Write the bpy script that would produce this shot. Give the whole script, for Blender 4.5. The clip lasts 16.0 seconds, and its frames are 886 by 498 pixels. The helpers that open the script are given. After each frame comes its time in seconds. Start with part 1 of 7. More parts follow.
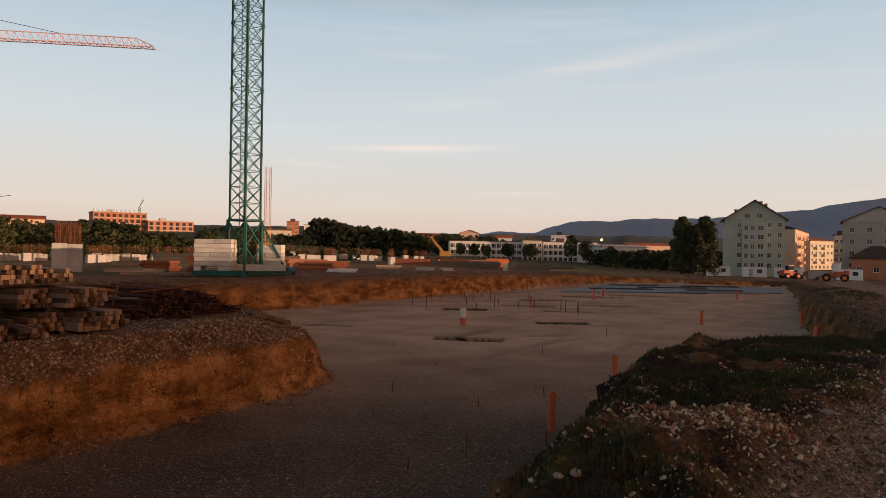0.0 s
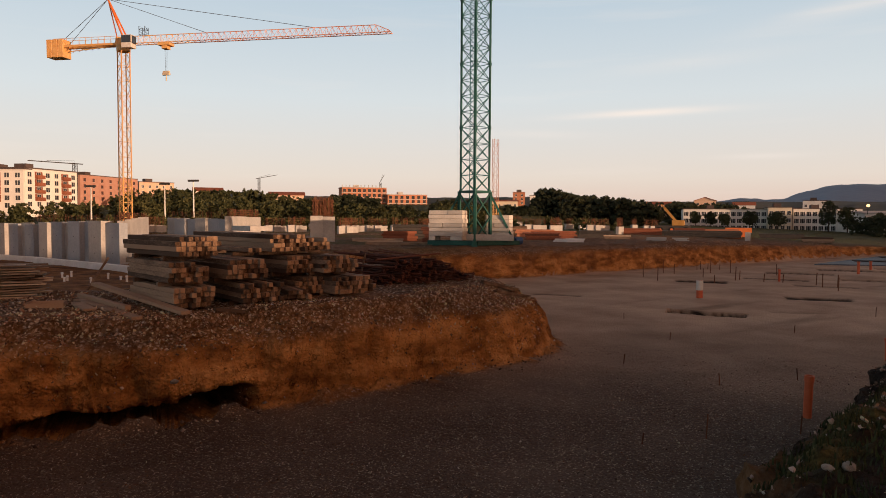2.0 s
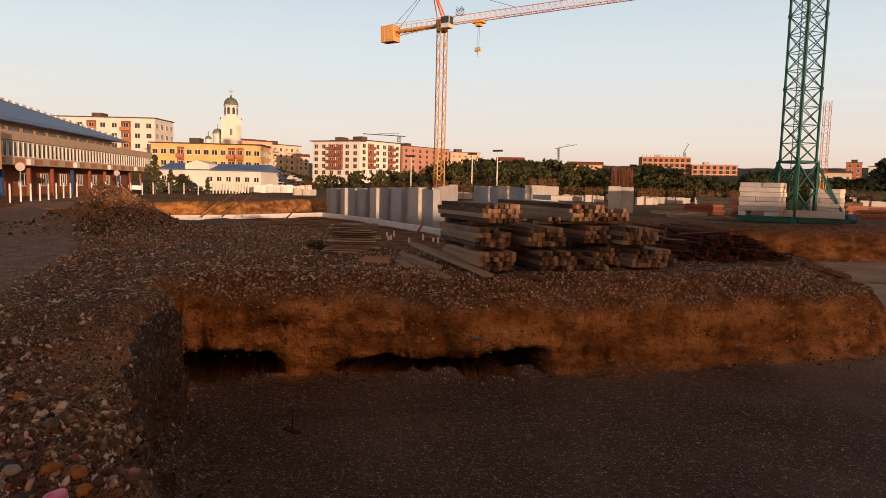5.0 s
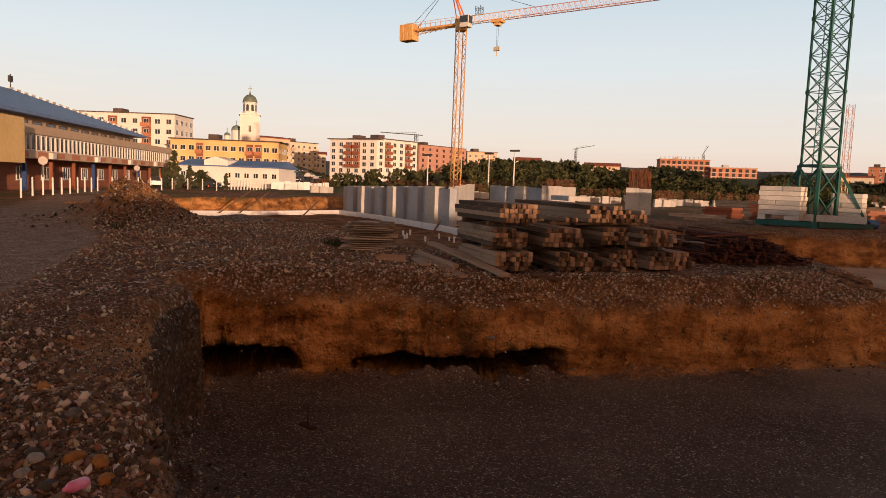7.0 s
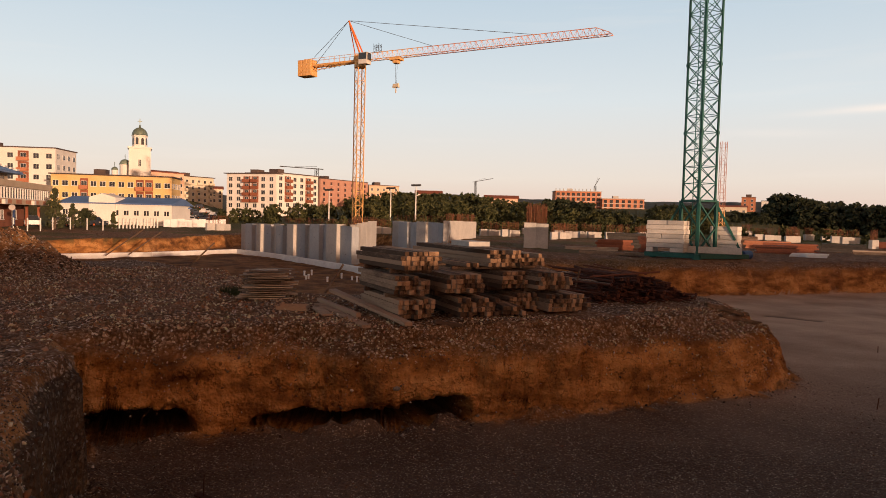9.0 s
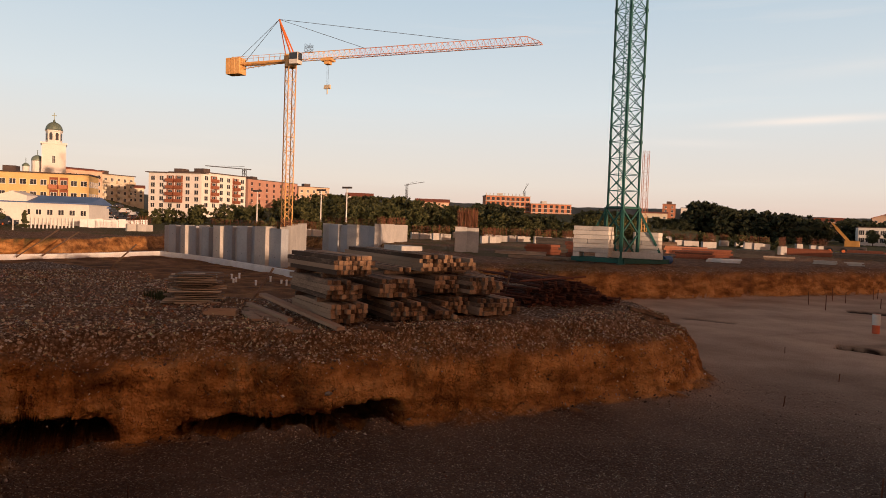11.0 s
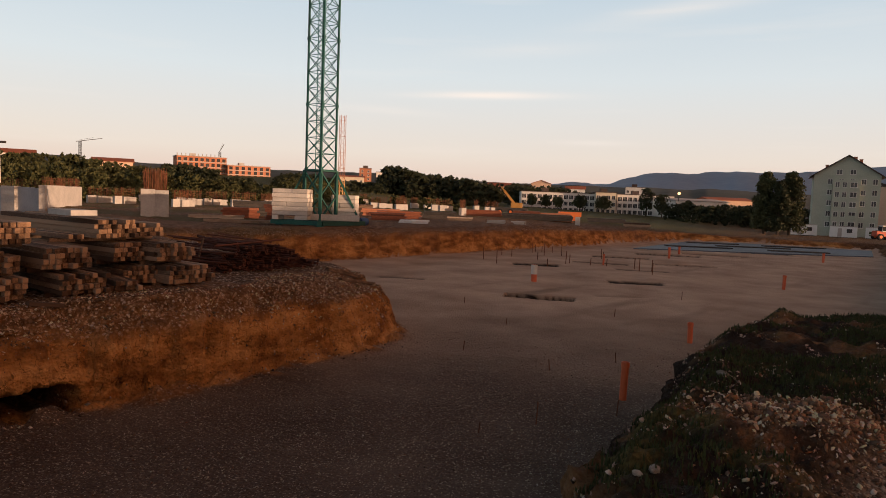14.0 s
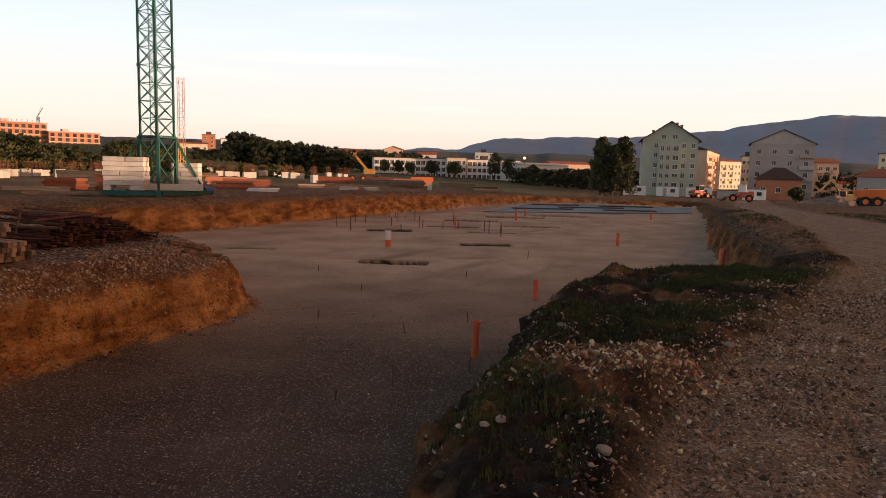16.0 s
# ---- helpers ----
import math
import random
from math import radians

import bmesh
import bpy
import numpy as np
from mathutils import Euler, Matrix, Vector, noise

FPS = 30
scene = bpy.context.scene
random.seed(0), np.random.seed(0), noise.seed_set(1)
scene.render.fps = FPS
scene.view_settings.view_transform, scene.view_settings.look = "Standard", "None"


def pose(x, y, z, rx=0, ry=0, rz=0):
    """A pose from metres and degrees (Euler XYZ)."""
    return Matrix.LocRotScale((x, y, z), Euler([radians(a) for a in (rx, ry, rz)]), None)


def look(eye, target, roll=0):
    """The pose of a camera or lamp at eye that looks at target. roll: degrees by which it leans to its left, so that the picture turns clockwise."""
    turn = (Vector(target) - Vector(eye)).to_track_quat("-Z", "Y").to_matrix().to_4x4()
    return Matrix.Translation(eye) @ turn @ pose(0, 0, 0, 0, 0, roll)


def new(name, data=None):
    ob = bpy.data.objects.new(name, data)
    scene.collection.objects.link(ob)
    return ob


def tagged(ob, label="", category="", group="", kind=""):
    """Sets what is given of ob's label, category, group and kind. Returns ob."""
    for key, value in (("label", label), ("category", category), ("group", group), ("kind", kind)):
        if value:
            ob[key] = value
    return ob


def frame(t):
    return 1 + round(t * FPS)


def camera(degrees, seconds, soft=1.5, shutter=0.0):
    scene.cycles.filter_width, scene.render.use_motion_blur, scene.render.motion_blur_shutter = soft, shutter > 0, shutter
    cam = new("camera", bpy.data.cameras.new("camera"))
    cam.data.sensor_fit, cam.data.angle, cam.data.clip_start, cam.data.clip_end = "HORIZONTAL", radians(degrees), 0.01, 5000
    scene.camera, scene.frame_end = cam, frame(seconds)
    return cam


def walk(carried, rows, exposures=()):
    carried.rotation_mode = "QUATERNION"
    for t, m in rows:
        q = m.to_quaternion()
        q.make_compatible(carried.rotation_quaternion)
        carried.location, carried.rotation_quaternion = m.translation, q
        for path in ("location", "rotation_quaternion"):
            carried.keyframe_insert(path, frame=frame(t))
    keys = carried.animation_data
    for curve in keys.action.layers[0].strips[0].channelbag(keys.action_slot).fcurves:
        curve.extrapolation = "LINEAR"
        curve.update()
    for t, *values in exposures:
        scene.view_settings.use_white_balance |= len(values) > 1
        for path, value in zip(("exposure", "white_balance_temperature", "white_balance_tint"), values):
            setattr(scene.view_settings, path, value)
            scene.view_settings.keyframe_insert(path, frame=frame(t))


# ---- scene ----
# ---- camera and walk ----
cam = camera(66.23, 16.0, soft=0.75)
PATH = [
    (0.0, pose(0.001, -0.000, 1.698, 90.17, -0.87, -0.00)),
    (0.5, pose(0.007, 0.012, 1.674, 89.47, -0.75, 4.01)),
    (1.0, pose(-0.009, 0.011, 1.673, 89.03, -0.39, 8.45)),
    (1.5, pose(-0.083, 0.044, 1.660, 88.59, -0.44, 12.92)),
    (2.0, pose(-0.114, 0.055, 1.664, 87.46, -0.33, 18.84)),
    (2.5, pose(-0.116, 0.036, 1.672, 86.74, -0.12, 24.48)),
    (3.0, pose(-0.119, 0.021, 1.686, 86.89, 0.06, 29.80)),
    (3.5, pose(-0.167, 0.016, 1.666, 86.60, -0.04, 35.01)),
    (4.0, pose(-0.165, 0.014, 1.664, 85.79, 0.08, 39.54)),
    (4.5, pose(-0.189, 0.044, 1.671, 84.85, -0.71, 42.23)),
    (7.0, pose(-0.206, 0.007, 1.663, 84.46, -2.14, 44.82)),
    (7.5, pose(-0.220, 0.028, 1.773, 84.12, -1.69, 43.02)),
    (8.0, pose(-0.225, 0.012, 1.852, 86.07, 0.18, 39.35)),
    (8.5, pose(-0.224, 0.067, 1.979, 87.16, -0.52, 37.54)),
    (11.0, pose(-0.183, -0.086, 2.064, 87.87, -2.04, 30.80)),
    (11.5, pose(-0.184, -0.046, 2.050, 87.42, -1.84, 26.28)),
    (12.0, pose(-0.172, -0.029, 2.040, 87.14, -2.10, 21.62)),
    (12.5, pose(-0.181, -0.007, 2.043, 87.03, -1.86, 18.92)),
    (13.0, pose(-0.140, -0.016, 2.038, 86.93, -1.90, 15.09)),
    (13.5, pose(-0.122, -0.003, 2.040, 86.15, -1.97, 10.89)),
    (14.0, pose(-0.131, 0.028, 2.045, 85.69, -2.18, 5.93)),
    (14.5, pose(-0.091, 0.094, 2.035, 85.02, -1.82, 2.21)),
    (15.0, pose(-0.073, 0.094, 2.023, 84.10, -1.71, -0.29)),
    (15.5, pose(-0.048, 0.095, 2.029, 83.37, -1.47, -2.57)),
    (16.0, pose(-0.055, 0.055, 2.025, 83.26, -1.46, -6.37)),
]
EXPOSURES = [(0.0, -0.1), (4.5, 0.06), (6.8, 0.0), (7.4, 0.3), (7.7, 0.2), (8.0, 0.08), (8.4, 0.04), (11.0, 0.0), (11.5, -0.1), (12.0, -0.04), (13.5, 0.0), (14.5, 0.1), (15.2, 0.25), (16.0, 0.39)]
walk(cam, PATH, EXPOSURES)

# ---- sky, sun ----
SUN_AZ, SUN_EL = 250.0, 3.6          # degrees anticlockwise from +y, degrees above the horizon


def polar(az, r, z=0.0):
    """A place at azimuth az (degrees, anticlockwise from +y) and range r."""
    a = radians(az)
    return Vector((-math.sin(a) * r, math.cos(a) * r, z))


world = bpy.data.worlds.new("dusk_sky")
scene.world = world
world.use_nodes = True
wn, wl = world.node_tree.nodes, world.node_tree.links
wn.clear()


def wnode(kind, **kw):
    n = wn.new(kind)
    for k, v in kw.items():
        n.inputs[k].default_value = v
    return n


w_out = wnode("ShaderNodeOutputWorld")
w_bg = wnode("ShaderNodeBackground")
w_bg.inputs["Strength"].default_value = 0.13
w_sky = wnode("ShaderNodeTexSky")
w_sky.sky_type, w_sky.sun_disc = "NISHITA", False
w_sky.sun_elevation, w_sky.sun_rotation = radians(SUN_EL + 3.0), radians(360 - SUN_AZ)
w_sky.altitude, w_sky.air_density, w_sky.dust_density, w_sky.ozone_density = 300, 1.0, 1.6, 1.2
# thin, long streaks of high cloud
w_co = wnode("ShaderNodeTexCoord")
w_map = wnode("ShaderNodeMapping")
w_map.inputs["Scale"].default_value = (1.3, 1.3, 17.0)
w_map.inputs["Rotation"].default_value = (0.03, -0.05, 0.0)
w_noise = wnode("ShaderNodeTexNoise", Scale=2.3, Detail=6.0, Roughness=0.52)
w_ramp = wnode("ShaderNodeValToRGB")
w_ramp.color_ramp.elements[0].position, w_ramp.color_ramp.elements[1].position = 0.56, 0.84
w_amt = wnode("ShaderNodeMath")
w_amt.operation, w_amt.inputs[1].default_value = "MULTIPLY", 0.22
w_mix = wnode("ShaderNodeMix")
w_mix.data_type = "RGBA"
w_mix.inputs["B"].default_value = (7.4, 6.6, 6.0, 1)
# haze: pale and warm low down, dusky overhead, glowing round the low sun
w_sep = wnode("ShaderNodeSeparateXYZ")
w_hmix = wnode("ShaderNodeMix")
w_hmix.data_type = "RGBA"
w_hmix.inputs["Factor"].default_value = 0.9
w_hcol = wnode("ShaderNodeValToRGB")
cr = w_hcol.color_ramp
cr.elements[0].position, cr.elements[0].color = 0.0, (0.84, 0.58, 0.48, 1)
cr.elements[1].position, cr.elements[1].color = 1.0, (0.02, 0.022, 0.035, 1)
for p, c in ((0.06, (0.89, 0.77, 0.68)), (0.17, (0.77, 0.815, 0.835)), (0.32, (0.56, 0.68, 0.78)), (0.46, (0.16, 0.19, 0.24)), (0.66, (0.045, 0.05, 0.07))):
    cr.elements.new(p).color = (*c, 1)
w_hsc = wnode("ShaderNodeVectorMath")
w_hsc.operation = "SCALE"
w_hsc.inputs["Scale"].default_value = 7.6
w_dot = wnode("ShaderNodeVectorMath")
w_dot.operation = "DOT_PRODUCT"
w_dot.inputs[1].default_value = polar(SUN_AZ, 1.0, 0.12)
w_glow = wnode("ShaderNodeMapRange")
w_glow.interpolation_type = "SMOOTHSTEP"
w_glow.inputs["From Min"].default_value, w_glow.inputs["From Max"].default_value = 0.45, 1.0
w_glow.inputs["To Max"].default_value = 0.9
w_gmix = wnode("ShaderNodeMix")
w_gmix.data_type = "RGBA"
w_gmix.inputs["B"].default_value = (9.0, 3.7, 1.5, 1)
w_z = wnode("ShaderNodeMath")
w_z.operation, w_z.inputs[1].default_value = "MULTIPLY", 1.0
w_z.use_clamp = True
wl.new(w_co.outputs["Generated"], w_map.inputs["Vector"])
wl.new(w_map.outputs["Vector"], w_noise.inputs["Vector"])
wl.new(w_noise.outputs["Fac"], w_ramp.inputs["Fac"])
wl.new(w_ramp.outputs["Color"], w_amt.inputs[0])
wl.new(w_co.outputs["Generated"], w_sep.inputs["Vector"])
wl.new(w_sep.outputs["Z"], w_z.inputs[0])
wl.new(w_z.outputs[0], w_hcol.inputs["Fac"])
wl.new(w_hcol.outputs["Color"], w_hsc.inputs[0])
wl.new(w_sky.outputs["Color"], w_hmix.inputs["A"])
wl.new(w_hsc.outputs["Vector"], w_hmix.inputs["B"])


def streak(az, el, long, thick, tilt, amount):
    """A long thin cloud: a soft oval in the sky, broken up by the noise above."""
    c = polar(az, math.cos(radians(el)), math.sin(radians(el)))
    r0 = polar(az - 90, 1.0)
    u0 = c.cross(r0) * -1.0
    k = radians(tilt)
    r, u = r0 * math.cos(k) + u0 * math.sin(k), u0 * math.cos(k) - r0 * math.sin(k)
    total = None
    for axis, width in ((r, long), (u, thick)):
        d = wnode("ShaderNodeVectorMath")
        d.operation = "DOT_PRODUCT"
        d.inputs[1].default_value = axis
        wl.new(w_co.outputs["Generated"], d.inputs[0])
        s = wnode("ShaderNodeMath")
        s.operation, s.inputs[1].default_value = "SUBTRACT", axis.dot(c)
        wl.new(d.outputs["Value"], s.inputs[0])
        p = wnode("ShaderNodeMath")
        p.operation, p.inputs[1].default_value = "MULTIPLY", 1.0 / math.sin(radians(width))
        wl.new(s.outputs[0], p.inputs[0])
        q = wnode("ShaderNodeMath")
        q.operation = "MULTIPLY"
        wl.new(p.outputs[0], q.inputs[0])
        wl.new(p.outputs[0], q.inputs[1])
        if total is None:
            total = q
        else:
            a = wnode("ShaderNodeMath")
            a.operation = "ADD"
            wl.new(total.outputs[0], a.inputs[0])
            wl.new(q.outputs[0], a.inputs[1])
            total = a
    e = wnode("ShaderNodeMath")
    e.operation, e.inputs[0].default_value = "POWER", math.exp(-1)
    wl.new(total.outputs[0], e.inputs[1])
    f = wnode("ShaderNodeMath")
    f.operation = "MULTIPLY"
    wl.new(e.outputs[0], f.inputs[0])
    wl.new(w_noise.outputs["Fac"], f.inputs[1])
    g = wnode("ShaderNodeMath")
    g.operation, g.inputs[1].default_value = "MULTIPLY", amount * 2
    wl.new(f.outputs[0], g.inputs[0])
    return g


w_sum = w_amt
for st in ((2.2, 8.55, 5.5, 0.28, 1.0, 0.75), (-15.5, 15.6, 9.0, 0.7, 8.0, 0.32), (10.5, 7.0, 4.0, 0.3, -2.0, 0.35), (-6.0, 4.9, 3.0, 0.22, 0.0, 0.3), (-1.0, 12.2, 8.0, 0.6, 4.0, 0.15)):
    n_ = wnode("ShaderNodeMath")
    n_.operation = "ADD"
    wl.new(w_sum.outputs[0], n_.inputs[0])
    wl.new(streak(*st).outputs[0], n_.inputs[1])
    w_sum = n_
w_sum.use_clamp = True
wl.new(w_sum.outputs[0], w_mix.inputs["Factor"])
wl.new(w_co.outputs["Generated"], w_dot.inputs[0])
wl.new(w_dot.outputs["Value"], w_glow.inputs["Value"])
wl.new(w_glow.outputs["Result"], w_gmix.inputs["Factor"])
wl.new(w_hmix.outputs["Result"], w_gmix.inputs["A"])
wl.new(w_gmix.outputs["Result"], w_mix.inputs["A"])
wl.new(w_mix.outputs["Result"], w_bg.inputs["Color"])
wl.new(w_bg.outputs["Background"], w_out.inputs["Surface"])

sun_data = bpy.data.lights.new("sun", "SUN")
sun_data.energy, sun_data.angle, sun_data.color = 5.0, radians(0.6), (1.0, 0.60, 0.37)
sun = new("sun", sun_data)
sun.matrix_world = look(polar(SUN_AZ, 100, 100 * math.tan(radians(SUN_EL))), (0, 0, 0))

# ---- materials ----
def material(name, dark, light, size=1.0, rough=0.85, bump=0.3, metal=0.0, vary=0.12, stretch=(1, 1, 1), spec=0.3, fine=9.0):
    """A surface with a coarse stain and a fine grain; size is the stain's width in metres."""
    m = bpy.data.materials.new(name)
    m.use_nodes = True
    n, l = m.node_tree.nodes, m.node_tree.links
    b = n["Principled BSDF"]
    b.inputs["Roughness"].default_value, b.inputs["Metallic"].default_value = rough, metal
    b.inputs["Specular IOR Level"].default_value = spec
    co, mp = n.new("ShaderNodeTexCoord"), n.new("ShaderNodeMapping")
    mp.inputs["Scale"].default_value = stretch
    l.new(co.outputs["Object"], mp.inputs["Vector"])
    inf = n.new("ShaderNodeObjectInfo")
    off = n.new("ShaderNodeVectorMath")
    off.operation = "ADD"
    l.new(mp.outputs["Vector"], off.inputs[0])
    sc = n.new("ShaderNodeMath")
    sc.operation, sc.inputs[1].default_value = "MULTIPLY", 37.0
    l.new(inf.outputs["Random"], sc.inputs[0])
    l.new(sc.outputs[0], off.inputs[1])
    a, f = n.new("ShaderNodeTexNoise"), n.new("ShaderNodeTexNoise")
    a.inputs["Scale"].default_value, a.inputs["Detail"].default_value = 1.0 / size, 5.0
    f.inputs["Scale"].default_value, f.inputs["Detail"].default_value = fine / size, 4.0
    l.new(off.outputs[0], a.inputs["Vector"])
    l.new(off.outputs[0], f.inputs["Vector"])
    add = n.new("ShaderNodeMath")
    add.operation = "MULTIPLY_ADD"
    add.inputs[1].default_value = 0.55
    l.new(a.outputs["Fac"], add.inputs[0])
    half = n.new("ShaderNodeMath")
    half.operation, half.inputs[1].default_value = "MULTIPLY", 0.45
    l.new(f.outputs["Fac"], half.inputs[0])
    l.new(half.outputs[0], add.inputs[2])
    jit = n.new("ShaderNodeMath")
    jit.operation, jit.inputs[1].default_value, jit.inputs[2].default_value = "MULTIPLY_ADD", vary * 2, -vary
    l.new(inf.outputs["Random"], jit.inputs[0])
    tot = n.new("ShaderNodeMath")
    tot.operation = "ADD"
    l.new(add.outputs[0], tot.inputs[0])
    l.new(jit.outputs[0], tot.inputs[1])
    r = n.new("ShaderNodeValToRGB")
    r.color_ramp.elements[0].position, r.color_ramp.elements[0].color = 0.32, (*dark, 1)
    r.color_ramp.elements[1].position, r.color_ramp.elements[1].color = 0.68, (*light, 1)
    l.new(tot.outputs[0], r.inputs["Fac"])
    l.new(r.outputs["Color"], b.inputs["Base Color"])
    if bump:
        bp = n.new("ShaderNodeBump")
        bp.inputs["Strength"].default_value, bp.inputs["Distance"].default_value = bump, 0.03 * size
        l.new(f.outputs["Fac"], bp.inputs["Height"])
        l.new(bp.outputs["Normal"], b.inputs["Normal"])
    return m


TIMBER = material("weathered_timber", (0.085, 0.052, 0.034), (0.36, 0.24, 0.16), 0.22, 0.9, 0.6, vary=0.32, stretch=(0.25, 1, 1))
BOARD = material("pale_weathered_board", (0.17, 0.12, 0.085), (0.52, 0.40, 0.30), 0.3, 0.9, 0.4, vary=0.3, stretch=(0.25, 1, 1))
TIMBER_END = material("timber_end_grain", (0.07, 0.038, 0.022), (0.38, 0.235, 0.14), 0.05, 0.9, 0.5, vary=0.28)
CONCRETE = material("cast_concrete", (0.33, 0.32, 0.305), (0.50, 0.48, 0.45), 1.3, 0.85, 0.2, vary=0.08)
# bluish copy of the cast concrete, with the cool tone of shade painted in
CONCRETE_SHADE = material("shuttered_concrete_shade_tint", (0.27, 0.30, 0.335), (0.38, 0.41, 0.445), 1.1, 0.8, 0.15, vary=0.12)
BALLAST = material("ballast_concrete", (0.42, 0.40, 0.37), (0.66, 0.62, 0.56), 0.7, 0.9, 0.3, vary=0.15)
GREEN_STEEL = material("green_painted_steel", (0.006, 0.055, 0.046), (0.016, 0.115, 0.092), 0.8, 0.55, 0.1, spec=0.35)
YELLOW_STEEL = material("orange_yellow_painted_steel", (0.60, 0.29, 0.08), (0.78, 0.46, 0.17), 0.8, 0.5, 0.05, spec=0.4)
RED_STEEL = material("red_painted_steel", (0.42, 0.07, 0.035), (0.62, 0.13, 0.06), 0.8, 0.5, 0.05, spec=0.4)
ORANGE_STEEL = material("orange_machine_paint", (0.62, 0.13, 0.03), (0.80, 0.22, 0.05), 0.8, 0.5, 0.05, spec=0.4)
WHITE_STEEL = material("off_white_painted_steel", (0.58, 0.55, 0.50), (0.78, 0.75, 0.70), 1.2, 0.6, 0.05, spec=0.4)
HUT_WHITE = material("white_hut_panel", (0.74, 0.74, 0.72), (0.84, 0.84, 0.82), 1.2, 0.6, 0.05, spec=0.4)
HOOK_CREAM = material("cream_hook_paint", (0.62, 0.50, 0.34), (0.76, 0.64, 0.46), 0.6, 0.5, 0.05)
JIB_RED = material("pale_red_and_white_jib_paint", (0.52, 0.22, 0.15), (0.70, 0.42, 0.33), 2.2, 0.5, 0.05, spec=0.4)
MACHINE_YELLOW = material("dusty_yellow_machine_paint", (0.36, 0.18, 0.045), (0.52, 0.29, 0.08), 0.8, 0.6, 0.05)
MAST_RED = material("faded_red_orange_paint", (0.30, 0.10, 0.045), (0.46, 0.19, 0.09), 0.8, 0.6, 0.05)
RUST = material("rusty_steel", (0.055, 0.022, 0.016), (0.18, 0.068, 0.042), 0.12, 0.8, 0.4, metal=0.3, vary=0.2)
REBAR = material("rusted_reinforcing_bar", (0.10, 0.040, 0.022), (0.20, 0.082, 0.042), 0.3, 0.85, 0.1)
PVC = material("orange_plastic_pipe", (0.50, 0.085, 0.03), (0.62, 0.14, 0.05), 0.4, 0.45, 0.05, vary=0.06, spec=0.5)
STONE = material("river_stone", (0.06, 0.048, 0.038), (0.29, 0.25, 0.21), 0.05, 0.85, 0.3, vary=0.3)
FOIL = material("white_foil", (0.62, 0.62, 0.62), (0.82, 0.82, 0.82), 0.6, 0.5, 0.3)
MEMBRANE = material("dark_blue_grey_membrane", (0.04, 0.05, 0.07), (0.11, 0.125, 0.155), 2.5, 0.6, 0.1)
RUBBER = material("black_rubber", (0.012, 0.012, 0.012), (0.03, 0.03, 0.03), 0.3, 0.8, 0.1)
DARK = material("dark_weathered_steel", (0.03, 0.028, 0.026), (0.075, 0.065, 0.058), 0.4, 0.7, 0.1)
BARK = material("bark", (0.05, 0.035, 0.025), (0.13, 0.095, 0.07), 0.2, 0.95, 0.6)
LEAF = material("dark_green_leaves", (0.028, 0.036, 0.016), (0.080, 0.084, 0.034), 6.0, 0.7, 0.0, vary=0.15)
LEAF_B = material("olive_green_leaves", (0.060, 0.066, 0.022), (0.150, 0.140, 0.050), 7.0, 0.7, 0.0, vary=0.15)
GRASS = material("grass_blades", (0.018, 0.026, 0.008), (0.060, 0.070, 0.021), 0.5, 0.8, 0.0)
WHITE_WALL = material("white_render", (0.66, 0.63, 0.58), (0.80, 0.77, 0.72), 3.0, 0.9, 0.05)
CREAM_WALL = material("cream_render", (0.58, 0.50, 0.38), (0.72, 0.64, 0.50), 3.0, 0.9, 0.05)
YELLOW_WALL = material("yellow_ochre_render", (0.60, 0.40, 0.16), (0.74, 0.53, 0.25), 3.0, 0.9, 0.05)
PEACH_WALL = material("peach_render", (0.60, 0.40, 0.28), (0.72, 0.52, 0.38), 3.0, 0.9, 0.05)
BRICK_WALL = material("red_hollow_brick", (0.38, 0.15, 0.08), (0.52, 0.23, 0.13), 2.0, 0.9, 0.1)
PINK_BRICK = material("pinkish_hollow_brick", (0.36, 0.19, 0.14), (0.48, 0.27, 0.20), 1.5, 0.9, 0.1)
DARK_BRICK = material("dark_red_brick", (0.20, 0.065, 0.035), (0.30, 0.11, 0.06), 1.0, 0.9, 0.1)
GREEN_WALL = material("pale_green_render", (0.30, 0.335, 0.275), (0.42, 0.45, 0.375), 3.0, 0.9, 0.05)
GREY_WALL = material("grey_render", (0.34, 0.31, 0.29), (0.47, 0.43, 0.40), 3.0, 0.9, 0.05)
BEIGE_BAND = material("beige_concrete_band", (0.46, 0.34, 0.23), (0.58, 0.45, 0.32), 1.5, 0.9, 0.1)
BLUE_ROOF = material("blue_sheet_roof", (0.055, 0.10, 0.23), (0.10, 0.165, 0.33), 2.0, 0.45, 0.05, spec=0.5)
RED_ROOF = material("red_clay_roof", (0.24, 0.075, 0.04), (0.38, 0.13, 0.07), 1.0, 0.9, 0.2)
DARK_ROOF = material("dark_brown_roof", (0.055, 0.04, 0.035), (0.11, 0.08, 0.07), 1.0, 0.85, 0.2)
COPPER = material("green_copper_dome", (0.12, 0.16, 0.13), (0.22, 0.27, 0.21), 1.0, 0.5, 0.05, metal=0.2)
FRAME_WHITE = material("white_window_frame", (0.62, 0.60, 0.57), (0.78, 0.76, 0.72), 0.5, 0.6, 0.0)
FRAME_DARK = material("brown_window_frame", (0.06, 0.035, 0.025), (0.12, 0.07, 0.05), 0.5, 0.6, 0.0)
# the blue-grey of distance haze is mixed into this base colour
HAZE_HILL = material("haze_tinted_mountain", (0.22, 0.30, 0.41), (0.29, 0.37, 0.48), 260.0, 1.0, 0.0)
HILL_NEAR = material("wooded_ridge", (0.035, 0.042, 0.038), (0.075, 0.08, 0.07), 25.0, 1.0, 0.0)
